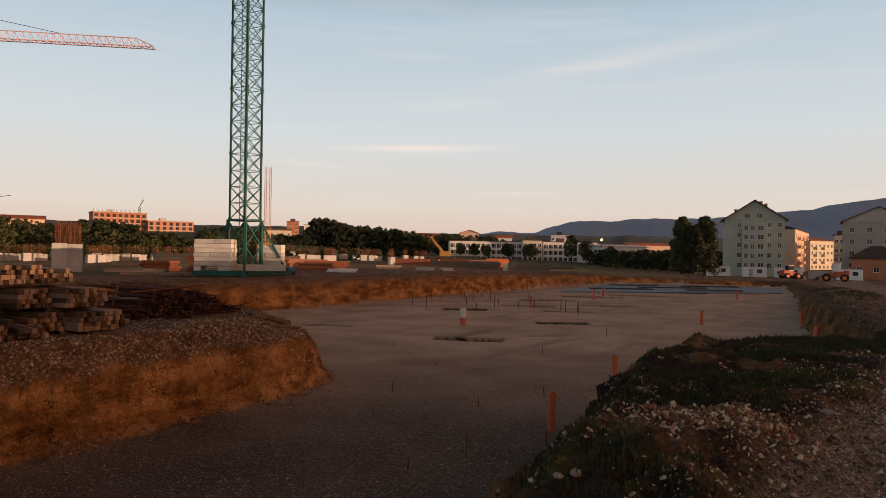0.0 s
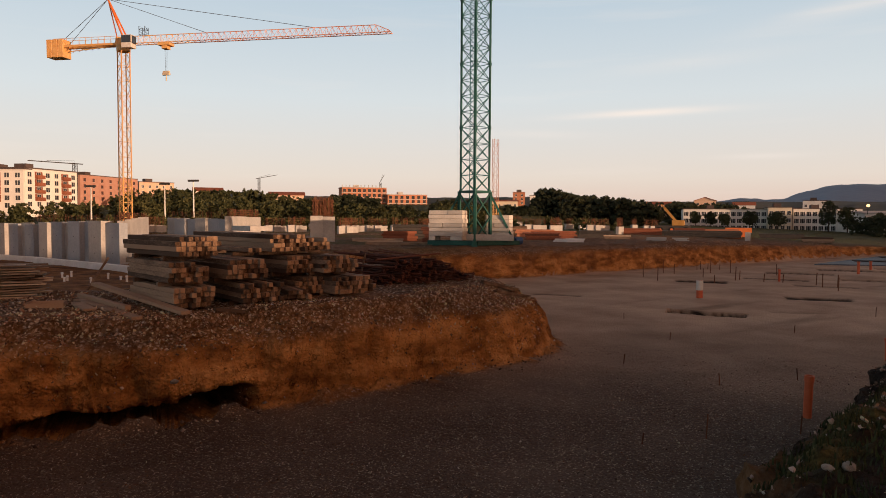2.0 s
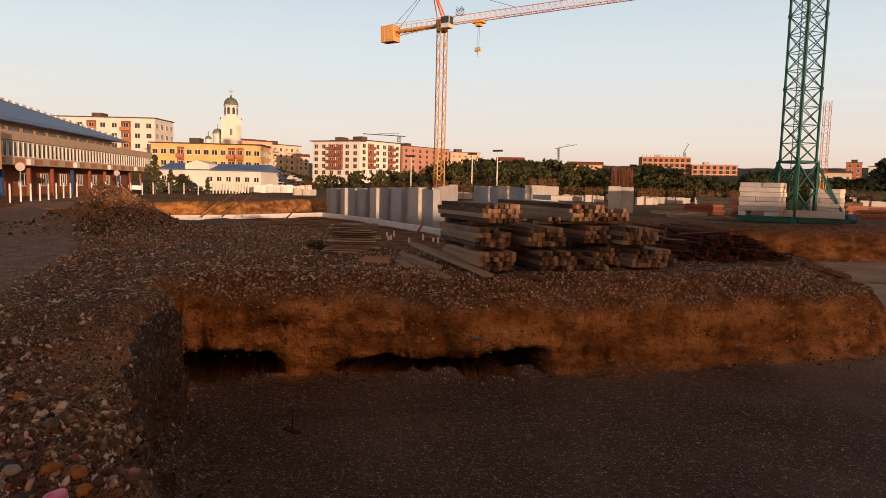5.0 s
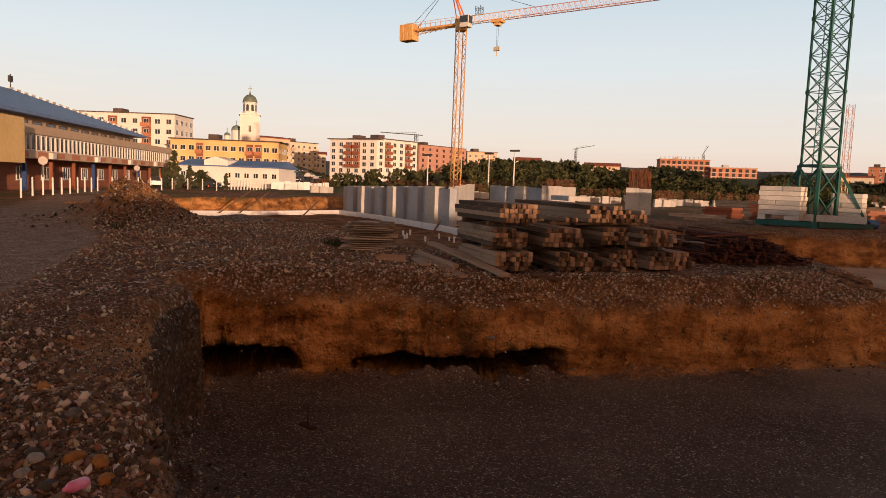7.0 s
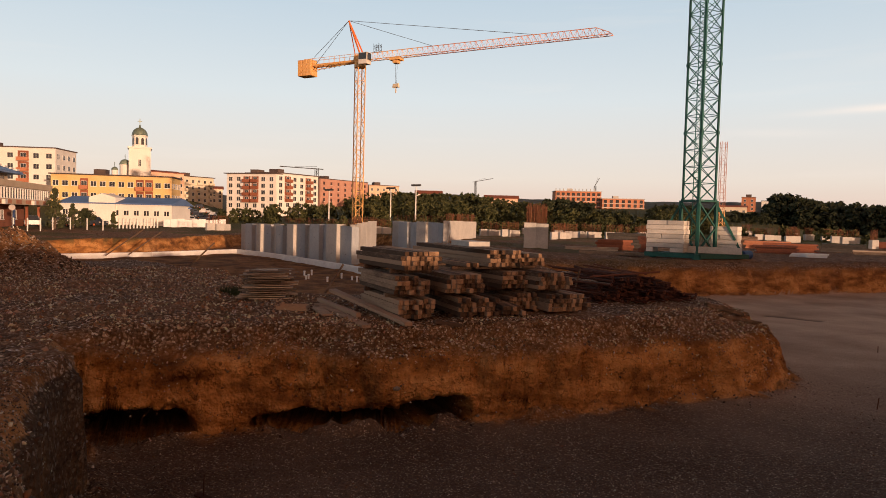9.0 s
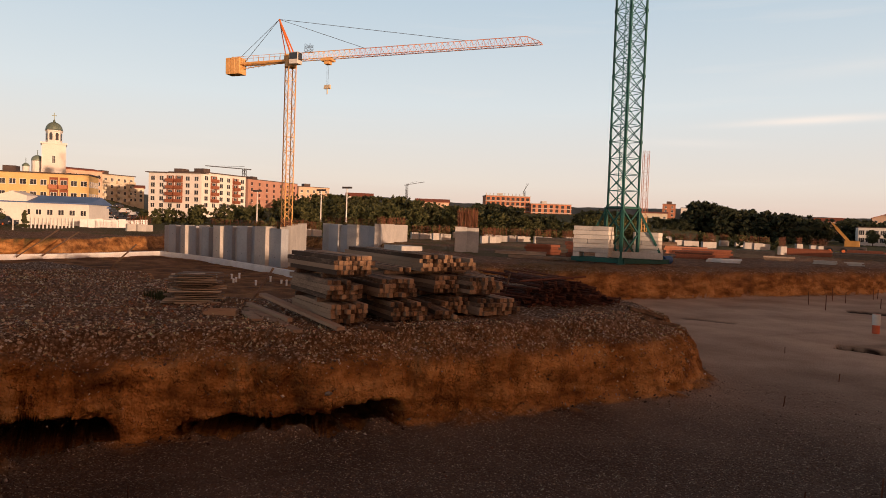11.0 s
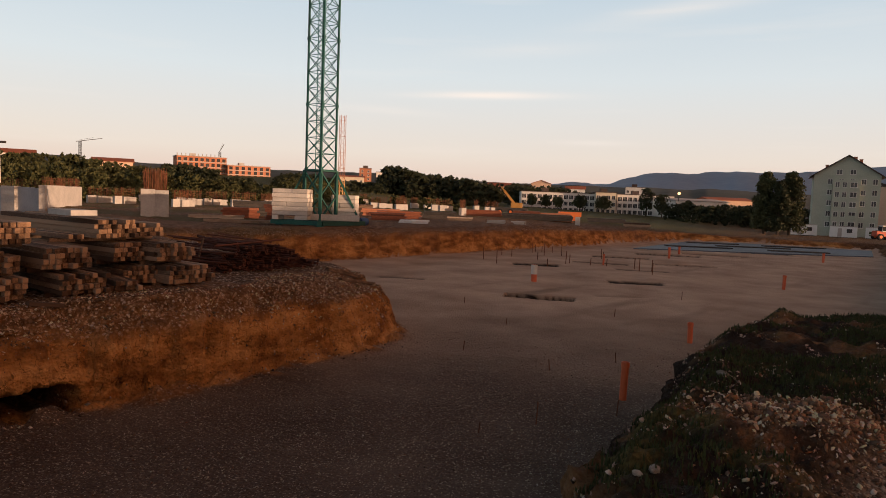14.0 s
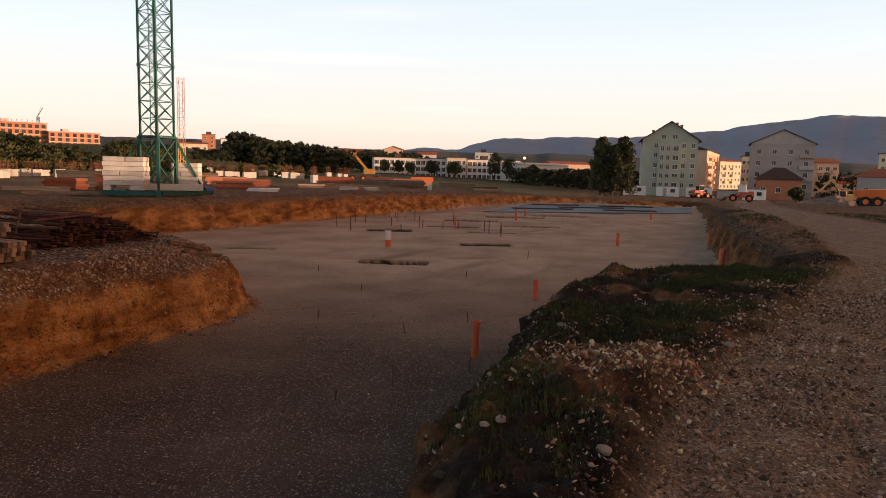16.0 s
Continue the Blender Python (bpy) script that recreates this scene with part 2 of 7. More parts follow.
GLASS = material("window_glass", (0.028, 0.030, 0.034), (0.055, 0.058, 0.062), 1.5, 0.15, 0.0, spec=0.45, vary=0.25)
PINK = material("pink_plastic", (0.62, 0.10, 0.20), (0.80, 0.22, 0.32), 0.05, 0.4, 0.0, spec=0.5)
BLUE_PAINT = material("blue_paint", (0.02, 0.045, 0.13), (0.03, 0.07, 0.2), 0.5, 0.5, 0.0)
CAR_WHITE = material("white_car_paint", (0.60, 0.60, 0.60), (0.72, 0.72, 0.72), 1.0, 0.3, 0.0, spec=0.6)
CAR_DARK = material("dark_car_paint", (0.03, 0.035, 0.045), (0.08, 0.085, 0.1), 1.0, 0.3, 0.0, spec=0.6)
# emission stands in for sun glare on the hall; it is no lamp
GLINT_GLOW = bpy.data.materials.new("sun_glint_glow")
GLINT_GLOW.use_nodes = True
GLINT_GLOW.node_tree.nodes["Principled BSDF"].inputs["Emission Color"].default_value = (1.0, 0.50, 0.18, 1)
GLINT_GLOW.node_tree.nodes["Principled BSDF"].inputs["Emission Strength"].default_value = 3.0


# ---- mesh helpers ----
class Mesher:
    """Collects simple solids into one mesh."""

    def __init__(self):
        self.v, self.f = [], []

    def add(self, verts, faces):
        k = len(self.v)
        self.v.extend([tuple(p) for p in verts])
        self.f.extend([tuple(i + k for i in q) for q in faces])
        return self

    def box(self, x0, x1, y0, y1, z0, z1, m=None, taper=0.0):
        vs = []
        for z, t in ((z0, 0.0), (z1, taper)):
            vs += [(x0 + t, y0 + t, z), (x1 - t, y0 + t, z), (x1 - t, y1 - t, z), (x0 + t, y1 - t, z)]
        if m is not None:
            vs = [m @ Vector(p) for p in vs]
        return self.add(vs, [(3, 2, 1, 0), (4, 5, 6, 7), (0, 1, 5, 4), (1, 2, 6, 5), (2, 3, 7, 6), (3, 0, 4, 7)])

    def bar(self, p, q, w, h=None):
        """A square bar from p to q."""
        p, q = Vector(p), Vector(q)
        d = q - p
        L = d.length
        if L < 1e-6:
            return self
        m = Matrix.Translation(p) @ d.to_track_quat("X", "Z").to_matrix().to_4x4()
        h = h or w
        return self.box(0, L, -w / 2, w / 2, -h / 2, h / 2, m)

    def tube(self, p, q, r, n=10, r2=None, cap=True):
        p, q = Vector(p), Vector(q)
        d = q - p
        m = d.to_track_quat("Z", "Y").to_matrix()
        r2 = r if r2 is None else r2
        vs = [p + m @ Vector((math.cos(2 * math.pi * i / n) * r, math.sin(2 * math.pi * i / n) * r, 0)) for i in range(n)]
        vs += [q + m @ Vector((math.cos(2 * math.pi * i / n) * r2, math.sin(2 * math.pi * i / n) * r2, 0)) for i in range(n)]
        fs = [(i, (i + 1) % n, n + (i + 1) % n, n + i) for i in range(n)]
        if cap:
            fs += [tuple(range(n - 1, -1, -1)), tuple(range(n, 2 * n))]
        return self.add(vs, fs)

    def pipe(self, p, q, r, wall=0.01, n=14):
        """A hollow pipe, open at both ends."""
        p, q = Vector(p), Vector(q)
        m = (q - p).to_track_quat("Z", "Y").to_matrix()
        vs = []
        for c, rr in ((p, r), (q, r), (q, r - wall), (p, r - wall)):
            vs += [c + m @ Vector((math.cos(2 * math.pi * i / n) * rr, math.sin(2 * math.pi * i / n) * rr, 0)) for i in range(n)]
        fs = []
        for k in range(4):
            a, b = k * n, ((k + 1) % 4) * n
            fs += [(a + i, a + (i + 1) % n, b + (i + 1) % n, b + i) for i in range(n)]
        return self.add(vs, fs)

    def lathe(self, profile, c=(0, 0, 0), n=18):
        """A turned solid: profile is (radius, height) from bottom to top."""
        vs = [(c[0] + r * math.cos(2 * math.pi * i / n), c[1] + r * math.sin(2 * math.pi * i / n), c[2] + z) for r, z in profile for i in range(n)]
        fs = [(k * n + i, k * n + (i + 1) % n, (k + 1) * n + (i + 1) % n, (k + 1) * n + i) for k in range(len(profile) - 1) for i in range(n)]
        fs += [tuple(range(n - 1, -1, -1)), tuple(range((len(profile) - 1) * n, len(profile) * n))]
        return self.add(vs, fs)

    def data(self, name, mat, smooth=False, bevel=0.0):
        me = bpy.data.meshes.new(name)
        me.from_pydata(self.v, [], self.f)
        me.materials.append(mat)
        if bevel:
            b = bmesh.new()
            b.from_mesh(me)
            bmesh.ops.bevel(b, geom=b.edges[:], offset=bevel, segments=1, affect="EDGES")
            b.to_mesh(me)
            b.free()
        if smooth:
            me.polygons.foreach_set("use_smooth", [True] * len(me.polygons))
        me.update()
        return me


def part(name, mesh, mat, parent, label="", m=None, smooth=False, bevel=0.0):
    """Links a Mesher, or a ready mesh, as one object under its thing."""
    ob = new(name, mesh if isinstance(mesh, bpy.types.Mesh) else mesh.data(name, mat, smooth, bevel))
    ob.parent = parent
    if m is not None:
        ob.matrix_local = m
    return tagged(ob, label)


def thing(name, m, label, category, group="", kind=""):
    ob = new(name)
    ob.empty_display_size = 0.2
    ob.matrix_world = m
    return tagged(ob, label, category, group, kind)


def solid(name, mesh, mat, label, category, group="", kind="", m=None, smooth=False, bevel=0.0):
    """A thing of one mesh."""
    ob = new(name, mesh if isinstance(mesh, bpy.types.Mesh) else mesh.data(name, mat, smooth, bevel))
    if m is not None:
        ob.matrix_world = m
    return tagged(ob, label, category, group, kind)

# ---- ground: one sheet from underfoot to the horizon, with the dug pit in it ----
def value_noise(x, y, z, seed=0):
    """Smooth noise from -1 to 1 on arrays."""
    xi, yi, zi = np.floor(x), np.floor(y), np.floor(z)
    xf, yf, zf = x - xi, y - yi, z - zi
    u, v, w = [t * t * (3 - 2 * t) for t in (xf, yf, zf)]

    def h(a, b, c):
        k = (a.astype(np.int64) * 374761393 + b.astype(np.int64) * 668265263 + c.astype(np.int64) * 2147483647 + seed * 144665) & 0xFFFFFFFF
        k = ((k ^ (k >> 13)) * 1274126177) & 0xFFFFFFFF
        return ((k ^ (k >> 16)) & 0xFFFF) / 32767.5 - 1.0

    def mix(a, b, t):
        return a + (b - a) * t
    lo = mix(mix(h(xi, yi, zi), h(xi + 1, yi, zi), u), mix(h(xi, yi + 1, zi), h(xi + 1, yi + 1, zi), u), v)
    hi = mix(mix(h(xi, yi, zi + 1), h(xi + 1, yi, zi + 1), u), mix(h(xi, yi + 1, zi + 1), h(xi + 1, yi + 1, zi + 1), u), v)
    return mix(lo, hi, w)


def fbm(x, y, size, octaves=4, z=None, seed=0):
    total, amp, f = 0.0, 1.0, 1.0 / size
    z = np.zeros_like(x) if z is None else z
    for k in range(octaves):
        total = total + amp * value_noise(x * f, y * f, z * f, seed + k)
        amp, f = amp * 0.5, f * 2.03
    return total


def sstep(a, b, x):
    t = np.clip((x - a) / (b - a), 0, 1)
    return t * t * (3 - 2 * t)


PIT_FLOOR = -2.35
PIT = [(-12.75, 5.98), (-11.9, 7.4), (-11.1, 8.7), (-10.0, 9.7), (-9.0, 10.6), (-8.25, 12.1), (-6.7, 14.5), (-5.2, 17.0), (-3.85, 19.3), (-3.9, 21.4),
       (-4.8, 23.0), (-10.0, 26.8), (-17.0, 31.6), (-21.0, 35.0), (-20.0, 37.2), (-14.0, 39.8), (-9.6, 46.0), (-5.7, 51.8), (2.0, 64.0),
       (15.0, 82.0), (21.0, 91.0), (29.0, 92.0), (44.0, 87.0), (40.3, 78.4), (29.7, 56.5), (20.9, 38.9), (16.8, 30.0), (14.2, 24.0), (11.5, 18.0),
       (8.4, 16.2), (5.5, 16.0), (4.0, 13.9), (2.6, 10.8), (2.2, 9.5), (1.35, 8.0), (0.6, 6.6), (0.1, 5.5), (-0.25, 4.5), (-0.9, 3.6),
       (-2.0, 2.75), (-3.3, 1.95), (-4.2, 1.82), (-4.9, 2.12), (-6.05, 2.65), (-8.05, 3.58), (-10.9, 4.95)]


# the second, shallower dig, where the cellar walls stand
PIT_B = [(-35.5, 12.5), (-31.0, 17.4), (-24.6, 17.9), (-19.2, 15.4), (-15.6, 14.7), (-13.9, 17.0), (-15.0, 22.0), (-20.0, 28.5), (-30.0, 40.0), (-44.0, 60.0),
         (-62.0, 68.0), (-70.0, 58.0), (-60.0, 41.0), (-53.0, 30.5), (-53.0, 23.5), (-46.0, 14.0)]
PIT_B_FLOOR = -1.6


def pit_distance(x, y, outline=PIT):
    """Distance to a pit's edge: negative inside."""
    best, inside = np.full(x.shape, 1e9), np.zeros(x.shape, bool)
    for (ax, ay), (bx, by) in zip(outline, outline[1:] + outline[:1]):
        ex, ey = bx - ax, by - ay
        t = np.clip(((x - ax) * ex + (y - ay) * ey) / (ex * ex + ey * ey), 0, 1)
        best = np.minimum(best, np.hypot(x - ax - t * ex, y - ay - t * ey))
        c = (ay > y) != (by > y)
        inside ^= c & (x < (by != ay) * (bx - ax) * (y - ay) / ((by - ay) if by != ay else 1) + ax)
    return np.where(inside, -best, best)


def line_distance(x, y, pts):
    best = np.full(x.shape, 1e9)
    for (ax, ay), (bx, by) in zip(pts, pts[1:]):
        ex, ey = bx - ax, by - ay
        t = np.clip(((x - ax) * ex + (y - ay) * ey) / (ex * ex + ey * ey), 0, 1)
        best = np.minimum(best, np.hypot(x - ax - t * ex, y - ay - t * ey))
    return best


# shallow trenches in the pit's floor: centre, length, width, turn, depth
TRENCHES = [(1.25, 31.6, 3.3, 1.5, -8, 0.42), (7.0, 39.4, 3.4, 1.9, -5, 0.16), (1.6, 48.0, 3.6, 2.2, -5, 0.16), (-6.0, 36.2, 3.0, 1.0, -5, 0.12),
            (6.5, 51.5, 4.5, 1.6, -8, 0.14), (13.0, 52.6, 4.4, 1.2, -6, 0.30), (9.0, 58.0, 5.0, 2.0, -6, 0.2), (14.0, 63.0, 6.0, 2.0, -5, 0.25),
            (19.0, 66.0, 6.0, 2.0, -5, 0.3), (24.0, 72.0, 8.0, 2.0, -5, 0.3), (35.0, 80.0, 7.0, 2.0, -6, 0.35), (22.0, 78.0, 7.0, 2.0, -5, 0.3),
            (5.2, 33.4, 3.0, 1.2, 10, 0.05), (8.8, 47.0, 4.0, 1.4, -4, 0.1)]
LEFT_TRACK = [(3.0, -6.0), (-6.0, -2.5), (-21.0, 5.2), (-36.0, 9.4), (-66.0, 20.8), (-100.0, 34.0)]
RIGHT_TRACK = [(2.6, -6.0), (3.5, 2.4), (5.3, 5.3), (7.1, 7.4), (9.3, 9.4), (12.7, 13.0), (15.3, 15.8), (21.0, 25.0), (26.2, 36.0), (35.5, 56.0), (47.0, 78.0), (72.0, 120.0), (100.0, 165.0)]


def ground_height(x, y):
    """Height of the undug ground."""
    r, az = np.hypot(x, y), np.degrees(np.arctan2(-x, y))
    z = np.full(x.shape, -0.3)
    z = z + 0.28 * (1 - sstep(1.5, 4.5, r))
    right = 1 - sstep(-22, 4, az)
    z = z - right * 0.0243 * np.clip(r - 45, 0, 150)
    wood = sstep(4, 14, az) * (1 - sstep(44, 54, az))
    z = z + wood * (0.036 * np.clip(r - 115, 0, 330))
    town = sstep(52, 58, az) * (1 - sstep(90, 110, az))
    z = z + town * 0.05 * np.clip(r - 150, 0, 250)
    # unseen rise added behind the viewer, to shade the foreground from the low sun
    lateral = x * math.cos(radians(SUN_AZ)) + y * math.sin(radians(SUN_AZ))
    toward = -x * math.sin(radians(SUN_AZ)) + y * math.cos(radians(SUN_AZ))
    lift = 7.0 + 0.4 * np.sin(lateral * 0.11) + 0.3 * np.sin(lateral * 0.31 + 1.0)
    z = z + lift * np.exp(-((toward - 62) / 16.0) ** 2) * (1 - sstep(96, 122, -lateral)) * (1 - sstep(120, 190, lateral))
    return z


GRID = {}


def ground_z(x, y):
    """Height of the finished ground at places."""
    x, y = np.atleast_1d(np.asarray(x, float)), np.atleast_1d(np.asarray(y, float))
    a = (np.degrees(np.arctan2(-x, y)) + 46) % 360 - 46
    i = np.clip(np.interp(a, GRID["az"], np.arange(len(GRID["az"]))), 0, len(GRID["az"]) - 1.001)
    j = np.clip(np.interp(np.hypot(x, y), GRID["rad"], np.arange(len(GRID["rad"]))), 0, len(GRID["rad"]) - 1.001)
    i0, j0 = i.astype(int), j.astype(int)
    u, v, z = i - i0, j - j0, GRID["z"]
    return (z[i0, j0] * (1 - u) + z[i0 + 1, j0] * u) * (1 - v) + (z[i0, j0 + 1] * (1 - u) + z[i0 + 1, j0 + 1] * u) * v


def gz(x, y):
    return float(ground_z(x, y)[0])


def ring_radii(az, count):
    """Rings of the ground sheet: for each azimuth, packed where the sheet falls down the pit's wall."""
    base = np.concatenate([np.geomspace(0.5, 1.6, 8)[:-1], np.geomspace(1.6, 8, 125)[:-1], np.geomspace(8, 25, 215)[:-1], np.geomspace(25, 60, 170)[:-1], np.geomspace(60, 105, 70)[:-1], np.geomspace(105, 4600, 40)])
    a, r = np.meshgrid(np.radians(az), base, indexing="ij")
    sd = pit_distance(-np.sin(a) * r, np.cos(a) * r)
    bump = np.exp(-((sd - 0.12) / 0.36) ** 2) * 9.0
    for lo, hi, most in ((0, 8, 60.0), (8, 24, 190.0), (24, 5000, 90.0)):
        zone = (r >= lo) & (r < hi)
        total = (bump * zone).sum(1, keepdims=True)
        bump = np.where(zone, bump * np.minimum(1.0, most / np.maximum(total, 1e-6)), bump)
    cum = np.cumsum(1.0 + bump, 1)
    cum = (cum - cum[:, :1]) / (cum[:, -1:] - cum[:, :1])
    for span in (16, 16):
        pad = np.pad(cum, ((span, span), (0, 0)), mode="edge")
        cum = sum(pad[k:k + len(cum)] for k in range(2 * span + 1)) / (2 * span + 1.0)
    return np.stack([np.interp(np.linspace(0, 1, count), c, base) for c in cum])


def build_ground():
    az = np.concatenate([np.arange(-46, 84, 0.16), np.arange(84, 314, 3.0)])
    Rr = ring_radii(az, 760)
    A = np.repeat(np.radians(az)[:, None], Rr.shape[1], 1)
    x, y = -np.sin(A) * Rr, np.cos(A) * Rr
    near = np.exp(-Rr / 60)
    top = ground_height(x, y)
    sd = pit_distance(x, y)
    # spoil heap beside the left track, a low one at the lit dirt behind it
    heap = np.exp(-(((x + 28.3) / 2.5) ** 2 + ((y - 10.4) / 1.9) ** 2)) * 1.4
    heap += 0.75 * np.exp(-(((x + 32.0) / 3.2) ** 2 + ((y - 18.9) / 1.0) ** 2))
    heap += 0.9 * np.exp(-(((x + 44.0) / 5) ** 2 + ((y - 29) / 4) ** 2))
    pile = 0.13 * np.exp(-(((x - 3.0) / 0.85) ** 2 + ((y - 7.6) / 0.62) ** 2))
    ldist, rdist = line_distance(x, y, LEFT_TRACK), line_distance(x, y, RIGHT_TRACK)
    lwide = 1.7 + 0.25 * fbm(x, y, 3, 2, seed=3)
    ltrack = 1 - sstep(lwide - 0.3, lwide + 0.5, ldist)
    rtrack = 1 - sstep(2.25, 3.0 + 0.35 * fbm(x, y, 2, 2, seed=5), rdist)
    rough = 0.05 * fbm(x, y, 1.1, 4, seed=1) + 0.09 * fbm(x, y, 6.0, 2, seed=2)
    lumps = 0.035 * fbm(x, y, 0.16, 3, seed=4) * near
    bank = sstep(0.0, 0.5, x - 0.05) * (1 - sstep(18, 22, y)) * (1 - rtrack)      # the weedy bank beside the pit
    top = top + rough * (1 - 0.7 * np.maximum(ltrack, rtrack)) + lumps * (0.5 + 1.2 * bank) + heap * (1 + 0.45 * fbm(x, y, 0.9, 5, seed=9)) + pile
    top = top - 0.05 * ltrack - 0.10 * rtrack
    top = top - rtrack * 0.045 * np.exp(-((rdist - 0.85 - 0.1 * fbm(x, y, 2.5, 2, seed=72)) / 0.22) ** 2) + 0.012 * rtrack * near * fbm(x, y, 0.22, 2, seed=73)
    top = top + bank * (0.10 * np.abs(fbm(x, y, 0.7, 3, seed=12)))
    # pit: wall width by side
    east = sstep(8, 12, x) * sstep(14, 17, y) * (sstep(0, 3, (x - 11.5) - 0.478 * (y - 18.0) + 6.0))
    on_c = (1 - sstep(0.7, 1.3, np.abs(y + 0.507 * x + 0.33))) * sstep(-3.4, -3.9, x) * sstep(-12.2, -11.4, x)      # the near cut, close by on the left
    width = 0.42 - 0.24 * on_c + 0.5 * sstep(30, 45, y) + 0.55 * east + 0.75 * np.exp(-((x + 4.0) ** 2 + (y - 20.8) ** 2) / 6.0)
    ragged = 0.16 * fbm(x, y, 0.9, 4, seed=6) + 0.22 * fbm(x, y, 4.0, 2, seed=7) * (1 + sstep(30, 50, y))
    q = (sd + ragged + 0.06) / width
    prof = np.where(q < 0.6, 0.86 * np.clip(q, 0, 0.6) / 0.6, 0.86 + 0.14 * sstep(0.6, 1.9, q))
    near_cut = sstep(-13.4, -12.8, x) * (1 - sstep(-3.4, -3.0, x)) * (1 - sstep(22, 23, y)) * sstep(6.0, 6.8, y) * (1 - on_c)
    lip = 0.70 + 0.05 * fbm(x, y, 1.3, 3, seed=70)
    face = np.where(q < 0.42, lip * np.clip(q, 0, 0.42) / 0.42, lip + (1 - lip) * (0.72 * np.clip((q - 0.42) / 1.5, 0, 1) + 0.28 * sstep(1.3, 2.4, q)))
    prof = prof * (1 - near_cut) + face * near_cut
    toe = 0.20 * np.exp(-np.clip(-q * width, 0, 9) / 0.32) * (q < 0) * (0.8 + fbm(x, y, 0.5, 2, seed=8))
    floor = PIT_FLOOR + 0.03 * fbm(x, y, 5, 3, seed=10) + 0.012 * fbm(x, y, 0.35, 3, seed=11) * near + np.clip(toe, 0, 1)
    dug = np.zeros(x.shape)
    for cx, cy, ln, wd, turn, dp in TRENCHES:
        c, s = math.cos(radians(turn)), math.sin(radians(turn))
        a, b = (x - cx) * c + (y - cy) * s, -(x - cx) * s + (y - cy) * c
        edge = np.minimum(ln / 2 - np.abs(a), wd / 2 - np.abs(b)) + 0.06 * fbm(x, y, 0.6, 2, seed=13)
        dug = np.maximum(dug, dp * sstep(0.0, 0.14 if dp > 0.25 else 0.5, edge))
    floor = floor - dug
    inside = prof <= 0
    z = np.where(inside, floor, PIT_FLOOR + (top - PIT_FLOOR) * prof)
    wall = ((prof > 0.001) & (q < 1.1 + 0.8 * near_cut)).astype(float)
    sb = pit_distance(x, y, PIT_B) + 0.25 * fbm(x, y, 2.0, 3, seed=33)
    bprof = sstep(0.0, 0.7, sb)
    z = np.where(sb < 0.75, np.minimum(z, PIT_B_FLOOR + 0.06 * fbm(x, y, 1.5, 3, seed=34) + (z - PIT_B_FLOOR) * bprof), z)
    wall_b = ((sb < 0.75)).astype(float)
    # clods, gullies and the washed-out hollow at the foot of the wall: moved sideways, along the wall's outward slope
    eps = 0.05
    nx, ny = (pit_distance(x + eps, y) - sd) / eps, (pit_distance(x, y + eps) - sd) / eps
    hgt = np.clip((z - PIT_FLOOR) / 2.0, 0, 1)
    clod = 0.10 * fbm(x * 1.3, y * 1.3, 0.7, 5, z * 1.1, seed=14) + 0.13 * np.abs(fbm(x, y, 0.42, 4, z * 0.35, seed=15)) - 0.05
    clod = clod + 0.05 * np.abs(fbm(x, y, 0.14, 3, z, seed=74)) + 0.10 * sstep(0.1, 0.7, fbm(x * 0.35, y * 0.35, 0.5, 3, z * 1.6, seed=75))
    along = x * 0.57 + y * 0.82                                   # runs along the near wall
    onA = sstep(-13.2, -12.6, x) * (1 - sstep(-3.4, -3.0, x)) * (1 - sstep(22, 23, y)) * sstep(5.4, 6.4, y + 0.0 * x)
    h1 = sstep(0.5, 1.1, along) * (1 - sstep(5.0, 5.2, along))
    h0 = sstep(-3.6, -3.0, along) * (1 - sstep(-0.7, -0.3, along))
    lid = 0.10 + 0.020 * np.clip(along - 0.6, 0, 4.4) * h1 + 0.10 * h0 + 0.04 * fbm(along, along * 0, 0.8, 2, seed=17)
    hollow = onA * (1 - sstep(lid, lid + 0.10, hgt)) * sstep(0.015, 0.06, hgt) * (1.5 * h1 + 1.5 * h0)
    side = wall * np.clip(hgt * 6, 0, 1) * (1 - 0.5 * sstep(0.85, 1.0, hgt)) * (clod * (1 - sstep(60, 90, Rr)) * (1 - 0.75 * on_c) * (1 - 0.8 * east)) + wall * hollow
    x2, y2 = x + nx * side, y + ny * side
    # zones of soil
    clay = np.clip(wall * (1 - 0.75 * np.clip(east + bank, 0, 1)) + (1 - sstep(0.0, 0.9 + 0.5 * fbm(x, y, 1.5, 3, seed=20), sd)) * (sd > -0.3) * 0.85 * (1 - bank), 0, 1)
    clay = np.maximum(clay, sstep(0.12, 0.5, heap * (0.75 + 0.5 * fbm(x, y, 1.0, 3, seed=21))))
    # the near cut loses clay colour too, part of its painted shade
    clay = clay * (1 - 0.75 * on_c)
    along_u, along_v = -0.9 * (x + 8.4) + 0.43 * (y - 2.9), -0.43 * (x + 8.4) - 0.9 * (y - 2.9)      # bare trodden clay beside the near cut
    clay = np.maximum(clay, 0.85 * sstep(0.25, 0.6, np.exp(-(along_u / 2.6) ** 2 - (along_v / 0.75) ** 2) + 0.12 * fbm(x, y, 0.5, 3, seed=78)))
    layer = sstep(0.66, 0.84, hgt + 0.10 * fbm(x, y, 1.6, 3, seed=24)) * wall
    clay = clay * (1 - 0.72 * layer) * (1 - 0.6 * sstep(0.1, 0.9, sd))
    pit = inside.astype(float)
    clay = np.maximum(clay, wall_b * 0.9)
